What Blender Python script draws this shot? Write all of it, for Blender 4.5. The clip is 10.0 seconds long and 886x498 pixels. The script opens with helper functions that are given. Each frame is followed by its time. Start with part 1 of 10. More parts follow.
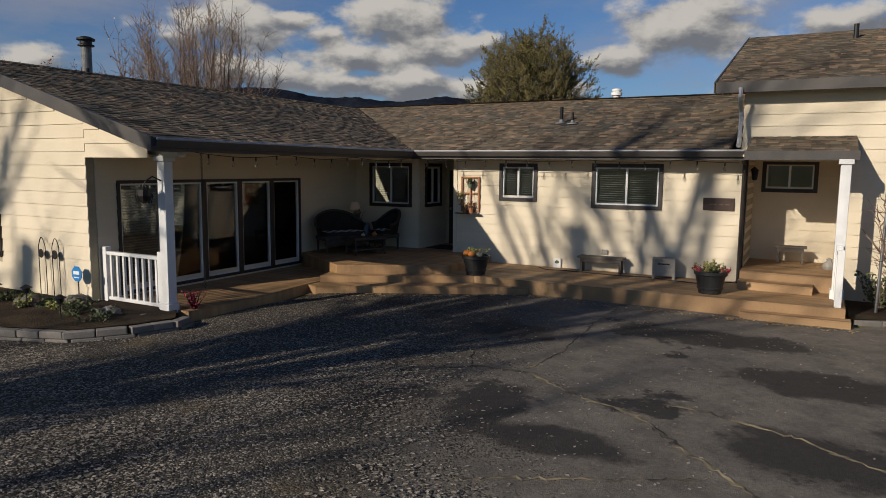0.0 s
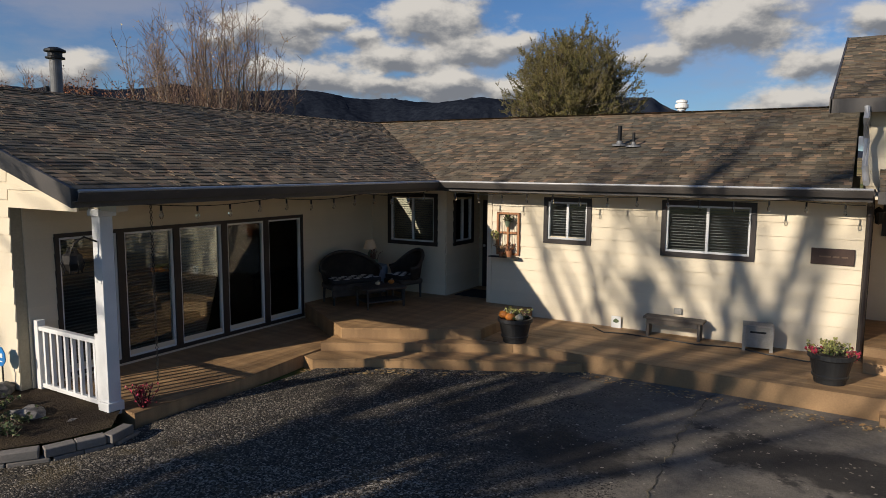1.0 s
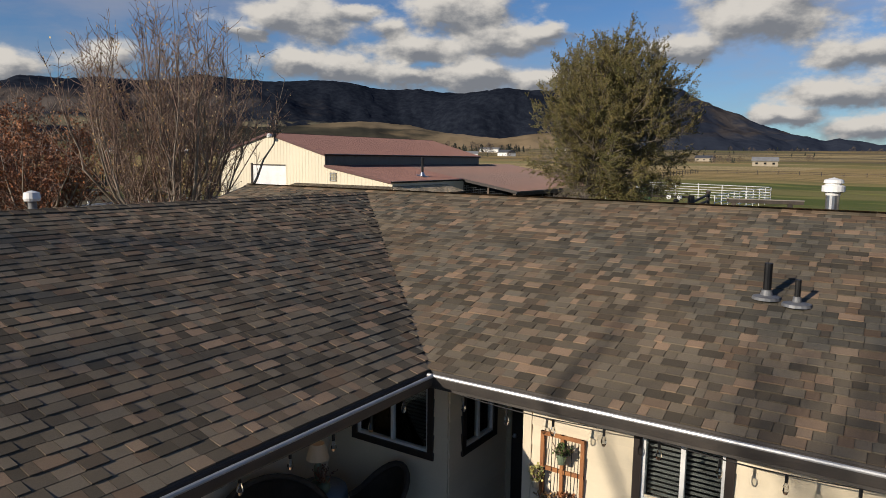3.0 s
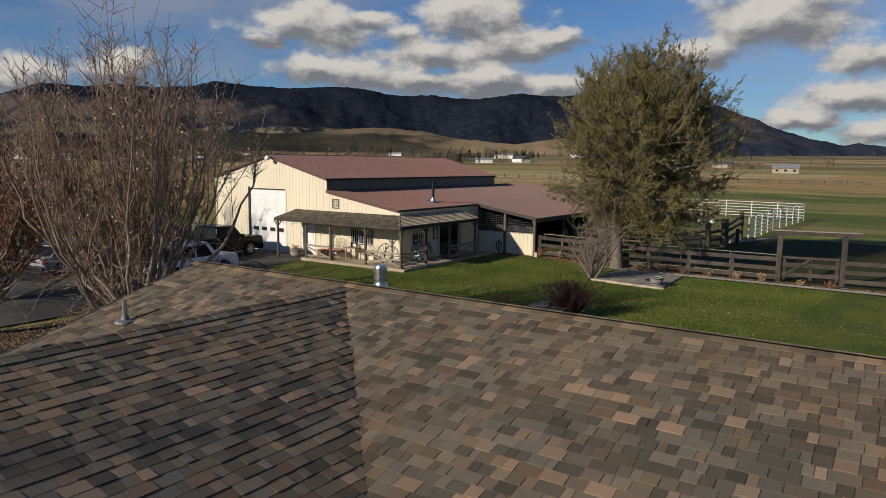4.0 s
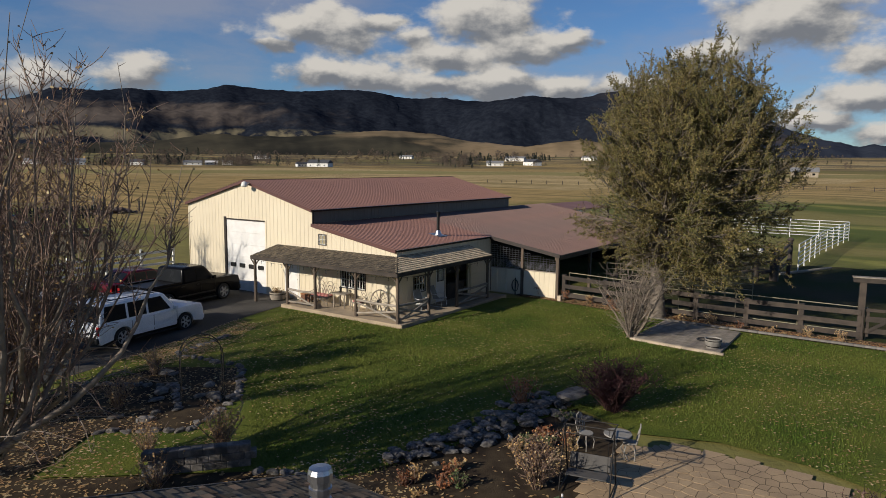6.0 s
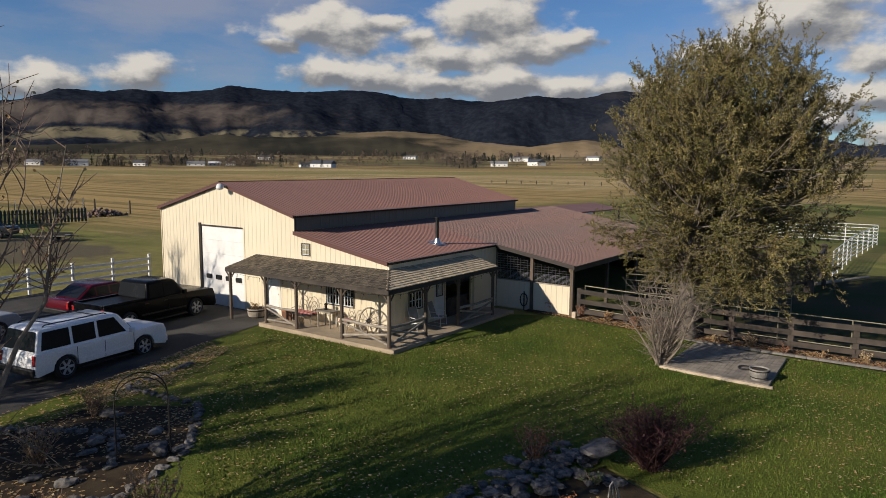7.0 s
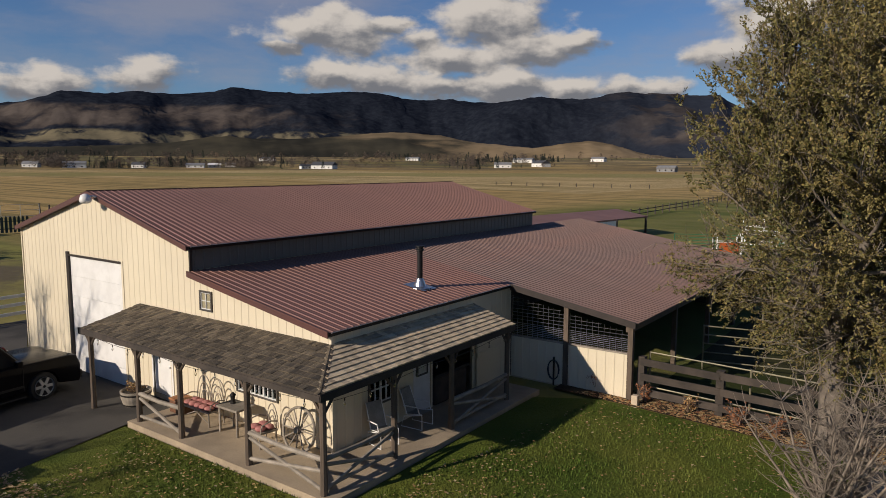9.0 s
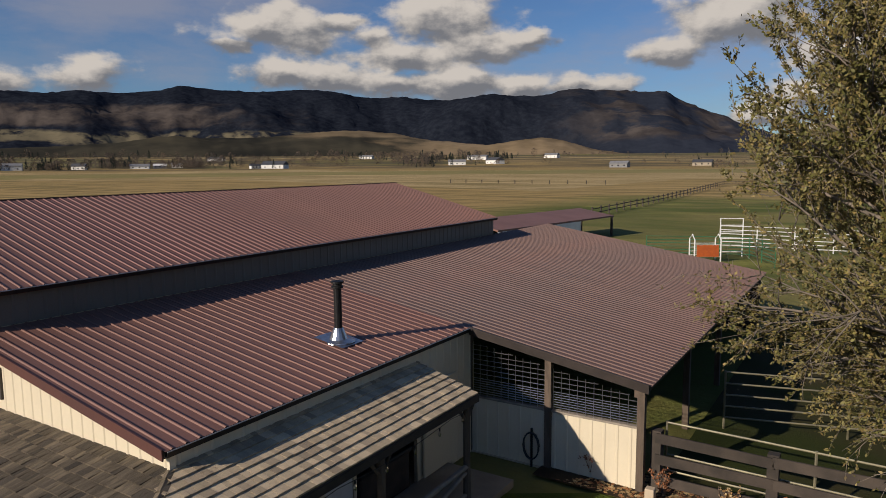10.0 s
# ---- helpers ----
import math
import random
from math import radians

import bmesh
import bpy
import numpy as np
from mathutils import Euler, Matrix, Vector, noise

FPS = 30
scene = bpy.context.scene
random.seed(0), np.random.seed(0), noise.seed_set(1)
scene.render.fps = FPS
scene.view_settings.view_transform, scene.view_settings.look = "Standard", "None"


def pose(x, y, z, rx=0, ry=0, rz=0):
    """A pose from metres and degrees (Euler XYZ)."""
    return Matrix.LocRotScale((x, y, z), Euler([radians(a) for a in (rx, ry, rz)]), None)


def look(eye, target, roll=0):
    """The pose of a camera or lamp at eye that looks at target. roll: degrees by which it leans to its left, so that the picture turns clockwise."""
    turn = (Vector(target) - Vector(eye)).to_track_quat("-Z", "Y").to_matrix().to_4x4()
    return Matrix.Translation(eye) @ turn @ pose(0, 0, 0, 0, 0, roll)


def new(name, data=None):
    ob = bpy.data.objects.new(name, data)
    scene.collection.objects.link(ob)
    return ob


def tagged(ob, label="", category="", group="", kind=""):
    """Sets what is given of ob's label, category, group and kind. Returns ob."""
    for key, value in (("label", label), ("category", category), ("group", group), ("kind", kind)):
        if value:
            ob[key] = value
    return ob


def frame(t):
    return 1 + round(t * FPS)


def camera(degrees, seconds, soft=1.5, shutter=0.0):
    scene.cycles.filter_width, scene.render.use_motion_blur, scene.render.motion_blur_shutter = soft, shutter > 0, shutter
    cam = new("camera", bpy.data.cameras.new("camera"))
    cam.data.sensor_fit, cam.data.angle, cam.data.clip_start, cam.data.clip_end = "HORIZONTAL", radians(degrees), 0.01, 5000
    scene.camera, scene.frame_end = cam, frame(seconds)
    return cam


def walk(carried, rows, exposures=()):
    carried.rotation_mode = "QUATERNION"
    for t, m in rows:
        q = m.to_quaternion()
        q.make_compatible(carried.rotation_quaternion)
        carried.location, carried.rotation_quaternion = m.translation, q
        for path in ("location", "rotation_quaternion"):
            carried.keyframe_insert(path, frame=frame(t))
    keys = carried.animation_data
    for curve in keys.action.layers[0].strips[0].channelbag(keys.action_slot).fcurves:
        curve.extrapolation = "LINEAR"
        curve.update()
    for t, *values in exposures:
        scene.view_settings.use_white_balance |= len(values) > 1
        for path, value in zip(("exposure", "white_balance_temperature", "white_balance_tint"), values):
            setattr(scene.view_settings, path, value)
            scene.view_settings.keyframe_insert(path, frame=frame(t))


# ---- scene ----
cam = camera(65.8, 10.0, soft=0.9)
PATH = [
    (0, (-0.398, 1.936, 2.251), (-1.337, 3.685, 2.013), 0.6),
    (0.5, (-1.053, 3.281, 2.555), (-2.039, 5.005, 2.317), 0.4),
    (1, (-1.794, 4.681, 2.912), (-2.823, 6.379, 2.675), 0.4),
    (1.5, (-2.5, 5.993, 3.331), (-3.557, 7.675, 3.095), 0.4),
    (2, (-3.224, 7.395, 3.844), (-4.303, 9.064, 3.612), 0.3),
    (2.5, (-4.165, 9.033, 4.386), (-5.246, 10.699, 4.147), 0.6),
    (3, (-5.066, 10.57, 4.947), (-6.153, 12.228, 4.683), 0.7),
    (4.5, (-8.341, 15.749, 6.675), (-9.48, 17.375, 6.434), 0.4),
    (5, (-9.148, 17.032, 7.191), (-10.293, 18.654, 6.948), 0.4),
    (5.5, (-10.045, 18.423, 7.457), (-11.192, 20.043, 7.214), 0.4),
    (7, (-13.257, 23.429, 7.42), (-14.416, 25.041, 7.179), 0.3),
    (7.5, (-14.767, 25.855, 7.415), (-15.936, 27.46, 7.172), 0.2),
    (8, (-16.513, 28.478, 7.408), (-17.687, 30.078, 7.164), 0.2),
    (8.5, (-18.307, 31.126, 7.384), (-19.483, 32.726, 7.143), 0.2),
    (9, (-19.827, 33.486, 7.381), (-20.994, 35.092, 7.144), 0.2),
    (9.5, (-21.591, 36.261, 7.338), (-22.712, 37.901, 7.102), 0.1),
    (10, (-23.231, 39.212, 7.39), (-24.292, 40.89, 7.146), -0.5),
]
walk(cam, [(t, look(eye, target, roll)) for t, eye, target, roll in PATH],
     [(0.0, -0.24, 6550, 10), (0.6, -0.1, 6550, 10), (1.5, 0.16, 6550, 10), (3.0, 0.08, 6550, 10), (5.0, -0.12, 6500, 9), (7.2, 0.08, 6600, 10), (8.3, 0.06, 6650, 11), (9.0, -0.13, 6750, 13), (10.0, -0.10, 6750, 13)])

# ---- sun, sky, exposure ----
SUN = Vector((-0.225, -0.61, 0.27)).normalized()
sun = new("sun", bpy.data.lights.new("sun", "SUN"))
sun.data.energy, sun.data.angle, sun.data.color = 4.9, radians(0.6), (1.0, 0.905, 0.775)
sun.matrix_world = look((0, 0, 60), Vector((0, 0, 60)) - SUN)
scene.view_settings.exposure = 0.0

world = bpy.data.worlds.new("world")
scene.world = world
world.use_nodes = True


class Nodes:
    """A short hand for node trees."""

    def __init__(self, tree):
        self.tree = tree
        tree.nodes.clear()

    def add(self, kind, ins=None, operation="", clamp=False, data_type="", blend="", interpolation=""):
        n = self.tree.nodes.new(kind)
        if operation:
            n.operation = operation
        if clamp:
            n.use_clamp = True
        if data_type:
            n.data_type = data_type
        if blend:
            n.blend_type = blend
        if interpolation:
            n.interpolation_type = interpolation
        for k, v in (ins or {}).items():
            if isinstance(v, bpy.types.NodeSocket):
                self.tree.links.new(v, n.inputs[k])
            else:
                n.inputs[k].default_value = v
        return n

    def math(self, op, a, b=0.0, clamp=False):
        return self.add("ShaderNodeMath", {0: a, 1: b}, operation=op, clamp=clamp).outputs[0]

    def vec(self, op, a, b=(0, 0, 0)):
        n = self.add("ShaderNodeVectorMath", {0: a, 1: b}, operation=op)
        return n.outputs["Value"] if op in ("LENGTH", "DOT_PRODUCT") else n.outputs["Vector"]

    def mix(self, f, a, b, blend="MIX"):
        n = self.add("ShaderNodeMix", {0: f, 6: a, 7: b}, data_type="RGBA", blend=blend)
        return n.outputs[2]

    def noise(self, vec, scale, detail=4.0, rough=0.55):
        return self.add("ShaderNodeTexNoise", {"Vector": vec, "Scale": scale, "Detail": detail, "Roughness": rough}).outputs[0]

    def step(self, x, a, b, lo=0.0, hi=1.0):
        n = self.add("ShaderNodeMapRange", {0: x, 1: a, 2: b, 3: lo, 4: hi}, interpolation="SMOOTHSTEP")
        return n.outputs[0]


def sky():
    g = Nodes(world.node_tree)
    d = g.add("ShaderNodeTexCoord").outputs["Generated"]
    xyz = g.add("ShaderNodeSeparateXYZ", {0: d}).outputs
    az = g.math("DEGREES", g.math("ARCTAN2", g.math("MULTIPLY", xyz[0], -1.0), xyz[1]))
    el = g.math("DEGREES", g.math("ARCSINE", xyz[2]))
    nish = g.add("ShaderNodeTexSky")
    nish.sky_type, nish.sun_disc = "NISHITA", False
    nish.sun_elevation, nish.sun_rotation = math.asin(SUN.z), math.atan2(SUN.x, SUN.y)
    nish.air_density, nish.dust_density, nish.ozone_density = 1.0, 0.25, 1.6
    blue = g.vec("MULTIPLY", nish.outputs[0], SKY)
    p = g.add("ShaderNodeCombineXYZ", {0: az, 1: el, 2: 0.0}).outputs[0]
    wob = g.add("ShaderNodeTexNoise", {"Vector": g.vec("MULTIPLY", p, (0.30, 0.55, 1.0)), "Scale": 1.0, "Detail": 6.0, "Roughness": 0.58})
    warp = g.vec("MULTIPLY", g.vec("SUBTRACT", wob.outputs["Color"], (0.5, 0.5, 0.5)), (2.8, 1.7, 0.0))
    pw = g.vec("ADD", p, warp)

    def field(q):
        best = None
        for a, e, w, h in CLOUDS:
            r = g.vec("LENGTH", g.vec("MULTIPLY", g.vec("SUBTRACT", q, (a, e, 0)), (1 / w, 1 / h, 0)))
            best = r if best is None else g.add("ShaderNodeMath", {0: best, 1: r, 2: 0.35}, operation="SMOOTH_MIN").outputs[0]
        return best

    f = field(pw)
    up = g.math("SUBTRACT", field(g.vec("ADD", pw, (0.35, 0.6, 0))), field(g.vec("ADD", pw, (-0.35, -0.6, 0))))
    puff = lambda q: g.noise(g.vec("MULTIPLY", q, (0.27, 0.44, 1.0)), 1.0, 8.0, 0.56)
    fine = puff(p)
    crest = g.math("SUBTRACT", fine, puff(g.vec("ADD", p, (0.8, 1.0, 0))))
    dens = g.math("ADD", g.math("SUBTRACT", 1.46, f), g.math("MULTIPLY", g.math("SUBTRACT", fine, 0.5), 2.5))
    body = g.step(dens, -0.05, 0.72)
    lit = g.step(g.math("ADD", g.math("MULTIPLY", up, 0.85), g.math("MULTIPLY", crest, 3.0)), -0.70, 0.70)
    # thin high streaks of cloud all round
    thin = g.noise(g.vec("ADD", g.vec("MULTIPLY", p, (0.040, 0.12, 1.0)), g.vec("MULTIPLY", warp, (0.03, 0.05, 0.0))), 1.0, 7.0, 0.6)
    veil = g.math("MULTIPLY", g.step(thin, 0.40, 0.68), 0.58)
    far = g.noise(d, 3.2, 7.0, 0.6)
    rest = g.math("MULTIPLY", g.step(far, 0.60, 0.74), g.step(el, 13.0, 24.0, 0.0, 0.08))
    veil = g.math("MULTIPLY", veil, g.step(el, 32.0, 12.0, 0.05, 1.0))
    col = g.mix(veil, blue, (*[0.52 * CLOUD] * 2, 0.60 * CLOUD, 1))
    col = g.mix(rest, col, (0.7 * CLOUD, 0.7 * CLOUD, 0.72 * CLOUD, 1))
    tone = g.mix(lit, (0.30 * CLOUD, 0.32 * CLOUD, 0.36 * CLOUD, 1), (1.0 * CLOUD, 0.95 * CLOUD, 0.88 * CLOUD, 1))
    col = g.mix(body, col, tone)
    back = g.add("ShaderNodeBackground", {0: col, 1: 1.0})
    g.tree.links.new(back.outputs[0], g.add("ShaderNodeOutputWorld").inputs[0])


SKY, CLOUD = (0.038, 0.056, 0.083), 0.62
# azimuth (to the left of +y) and elevation of each cloud's middle, half width, half height, in degrees
CLOUDS = [(45.0, 10.6, 4.3, 1.5), (44.8, 11.7, 2.0, 1.0), (40.5, 11.3, 2.2, 0.6), (48.6, 9.5, 1.7, 0.5), (37.5, 9.9, 1.9, 0.9), (31.5, 11.4, 3.9, 2.4), (35.5, 8.6, 4.4, 0.9), (29.0, 9.4, 3.2, 1.3),
          (45.2, 7.4, 2.7, 1.2), (41.4, 6.8, 3.2, 1.2), (35.5, 6.4, 3.8, 1.1), (30.4, 6.4, 3.8, 1.2), (26.0, 6.3, 2.4, 0.9), (20.3, 6.1, 3.0, 0.8),
          (14.6, 8.4, 2.2, 0.9), (25.0, 9.8, 1.6, 0.7), (59.2, 6.6, 2.6, 1.3), (66.2, 5.8, 3.0, 1.0), (9.0, 10.8, 4.4, 2.3), (-1.4, 10.2, 3.0, 1.2),
          (3.4, 4.9, 4.4, 1.1), (2.0, 7.7, 3.6, 1.2), (7.0, 3.4, 3.0, 0.7), (1.6, 2.5, 3.4, 0.9)]
sky()


# ---- materials ----
def surface(name, a, b, scale=3.0, rough=0.7, metal=0.0, fine=40.0, bump=0.15, spread=0.0, third=None, stretch=(1, 1, 1), depth=0.01, spec=0.5, patch=(0.35, 0.65), grain=0.56):
    """Two colours in patches, a finer grain over them, relief, and a shade of its own for each piece."""
    m = bpy.data.materials.new(name)
    m.use_nodes = True
    g = Nodes(m.node_tree)
    at = g.vec("MULTIPLY", g.add("ShaderNodeTexCoord").outputs["Object"], stretch)
    big = g.noise(at, scale, 5.0)
    small = g.noise(at, fine, 4.0, 0.65)
    col = g.mix(g.step(big, *patch), (*a, 1), (*b, 1))
    one = g.math("FRACT", g.math("ADD", g.add("ShaderNodeObjectInfo").outputs["Random"], g.add("ShaderNodeNewGeometry").outputs["Random Per Island"]))
    if third:
        col = g.mix(g.math("MULTIPLY", g.step(one, 0.55, 1.0), 0.8), col, (*third, 1))
    val = g.math("ADD", 1.0 - spread, g.math("MULTIPLY", g.math("FRACT", g.math("MULTIPLY", one, 7.31)), 2 * spread))
    val = g.math("MULTIPLY", val, g.math("ADD", 1.0 - grain / 2, g.math("MULTIPLY", small, grain)))
    col = g.add("ShaderNodeVectorMath", {0: col, 3: val}, operation="SCALE").outputs[0]
    bm_ = g.add("ShaderNodeBump", {"Strength": bump, "Distance": depth, "Height": small})
    rr = g.math("ADD", rough - 0.1, g.math("MULTIPLY", big, 0.2), True)
    p = g.add("ShaderNodeBsdfPrincipled", {"Base Color": col, "Roughness": rr, "Metallic": metal, "Normal": bm_.outputs[0], "Specular IOR Level": spec})
    g.tree.links.new(p.outputs[0], g.add("ShaderNodeOutputMaterial").inputs[0])
    return m


def glass(name, tint=(0.75, 0.8, 0.8), rough=0.01):
    m = bpy.data.materials.new(name)
    m.use_nodes = True
    g = Nodes(m.node_tree)
    t = g.add("ShaderNodeBsdfTransparent", {0: (*tint, 1)})
    s = g.add("ShaderNodeBsdfGlossy", {0: (1, 1, 1, 1), "Roughness": rough})
    mixed = g.add("ShaderNodeMixShader", {0: g.add("ShaderNodeFresnel", {0: 1.52}).outputs[0], 1: t.outputs[0], 2: s.outputs[0]})
    g.tree.links.new(mixed.outputs[0], g.add("ShaderNodeOutputMaterial").inputs[0])
    return m


SIDING = surface("cream_siding", (0.66, 0.565, 0.405), (0.71, 0.61, 0.45), 0.8, 0.6, fine=30, bump=0.05, spread=0.025, grain=0.12)
CORE = surface("sheathing", (0.42, 0.35, 0.24), (0.36, 0.31, 0.21), 2, 0.8)
TRIM = surface("dark_brown_paint", (0.022, 0.015, 0.012), (0.03, 0.02, 0.016), 3, 0.5, fine=60)
FASCIA = surface("brown_fascia", (0.055, 0.048, 0.043), (0.075, 0.064, 0.054), 2, 0.55, fine=50)
WHITE = surface("white_paint", (0.78, 0.77, 0.74), (0.70, 0.69, 0.66), 2, 0.45, fine=60, bump=0.05, grain=0.15)
VINYL = surface("white_vinyl", (0.72, 0.72, 0.70), (0.66, 0.66, 0.64), 4, 0.35, fine=80, bump=0.02, grain=0.12)
BLIND = surface("blind_slats", (0.33, 0.32, 0.30), (0.28, 0.27, 0.25), 4, 0.5, fine=80)
PANE = glass("window_glass")
SHINGLE = surface("asphalt_shingle", (0.138, 0.108, 0.073), (0.104, 0.092, 0.070), 0.7, 0.93, fine=90, bump=0.8, spread=0.42, third=(0.235, 0.155, 0.098), depth=0.006, spec=0.2)
GUTTER = surface("pale_aluminium", (0.47, 0.465, 0.455), (0.38, 0.375, 0.365), 2, 0.35, 0.3, fine=60, bump=0.04, grain=0.2)
STEEL = surface("galvanised_steel", (0.62, 0.62, 0.62), (0.45, 0.45, 0.46), 6, 0.32, 0.95, fine=60, bump=0.06)
BLACK = surface("black_metal", (0.012, 0.012, 0.013), (0.02, 0.019, 0.018), 5, 0.5, 0.4, fine=70)
DECK = surface("stained_deck", (0.37, 0.225, 0.105), (0.26, 0.155, 0.073), 0.9, 0.65, fine=45, bump=0.22, spread=0.16, stretch=(1, 6, 1))
ASPHALT = surface("asphalt", (0.050, 0.047, 0.043), (0.085, 0.079, 0.070), 0.33, 0.93, fine=60, bump=0.9, depth=0.012, spec=0.2, patch=(0.4, 0.62))
CRACK = surface("dry_grass_in_cracks", (0.24, 0.195, 0.115), (0.028, 0.026, 0.023), 2.2, 0.95, fine=60, bump=0.6)
LAWN = surface("lawn", (0.072, 0.104, 0.015), (0.135, 0.148, 0.026), 0.35, 0.85, fine=14, bump=1.0, depth=0.08, spec=0.12, patch=(0.3, 0.7))
BLADES = surface("grass_blades", (0.072, 0.120, 0.017), (0.130, 0.156, 0.030), 0.35, 0.75, fine=40, spread=0.30, third=(0.115, 0.122, 0.030), spec=0.15)
MULCH = surface("bark_mulch", (0.036, 0.026, 0.018), (0.070, 0.052, 0.032), 1.6, 0.95, fine=30, bump=1.0, depth=0.03, spec=0.1)
STONE = surface("grey_rock", (0.17, 0.155, 0.14), (0.06, 0.056, 0.053), 3, 0.85, fine=18, bump=0.7, spread=0.35, depth=0.03)
BLOCK = surface("garden_block", (0.22, 0.195, 0.17), (0.16, 0.15, 0.135), 5, 0.9, fine=50, bump=0.5, spread=0.15)
FLAG = surface("sandstone_flag", (0.40, 0.285, 0.165), (0.33, 0.235, 0.14), 1.2, 0.85, fine=30, bump=0.3, spread=0.10)
PORCHSLAB = surface("worn_porch_concrete", (0.40, 0.315, 0.215), (0.29, 0.23, 0.16), 0.9, 0.9, fine=30, bump=0.3)
CONCRETE = surface("concrete", (0.56, 0.455, 0.33), (0.47, 0.38, 0.275), 1.2, 0.85, fine=50, bump=0.2, grain=0.35)
BARN = surface("cream_steel_siding", (0.70, 0.62, 0.46), (0.66, 0.58, 0.43), 0.5, 0.42, fine=20, bump=0.02, spread=0.02, grain=0.10)
REDROOF = surface("brown_red_steel_roof", (0.225, 0.112, 0.084), (0.195, 0.100, 0.077), 0.35, 0.58, 0.0, fine=14, bump=0.03, spread=0.04, grain=0.22)
REDTRIM = surface("brown_red_trim", (0.12, 0.052, 0.043), (0.10, 0.046, 0.04), 1.0, 0.45, 0.1, fine=20, grain=0.2)
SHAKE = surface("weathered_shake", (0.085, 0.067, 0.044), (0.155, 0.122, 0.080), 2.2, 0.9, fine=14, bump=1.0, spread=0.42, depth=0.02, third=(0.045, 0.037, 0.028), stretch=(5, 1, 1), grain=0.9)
POSTWOOD = surface("brown_log_wood", (0.125, 0.092, 0.066), (0.085, 0.064, 0.047), 3, 0.85, fine=40, bump=0.6, spread=0.15, stretch=(3, 3, 0.6))
GREYWOOD = surface("weathered_wood", (0.33, 0.285, 0.23), (0.23, 0.20, 0.16), 3, 0.85, fine=60, bump=0.5, spread=0.15)
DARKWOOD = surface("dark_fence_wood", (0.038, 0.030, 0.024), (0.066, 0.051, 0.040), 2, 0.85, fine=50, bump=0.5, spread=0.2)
BARK = surface("grey_bark", (0.25, 0.205, 0.16), (0.15, 0.122, 0.096), 4, 0.9, fine=30, bump=0.7, spread=0.1)
TWIG = surface("brown_twig", (0.17, 0.105, 0.08), (0.25, 0.175, 0.13), 2, 0.85, fine=20, spread=0.3)
LEAF = surface("olive_leaf", (0.108, 0.105, 0.031), (0.185, 0.155, 0.055), 0.5, 0.6, fine=10, spread=0.45, third=(0.23, 0.16, 0.06), spec=0.3)
DRYLEAF = surface("dry_leaf", (0.34, 0.19, 0.07), (0.42, 0.28, 0.12), 2, 0.8, fine=20, spread=0.4, third=(0.50, 0.42, 0.24))
RUST = surface("rust_leaf", (0.30, 0.115, 0.042), (0.19, 0.075, 0.038), 1.5, 0.75, fine=20, spread=0.4)
MAROON = surface("maroon_twig", (0.050, 0.012, 0.013), (0.032, 0.012, 0.012), 2, 0.8, fine=20, spread=0.3)
GREENLEAF = surface("green_leaf", (0.07, 0.11, 0.03), (0.11, 0.13, 0.05), 2, 0.6, fine=20, spread=0.4)


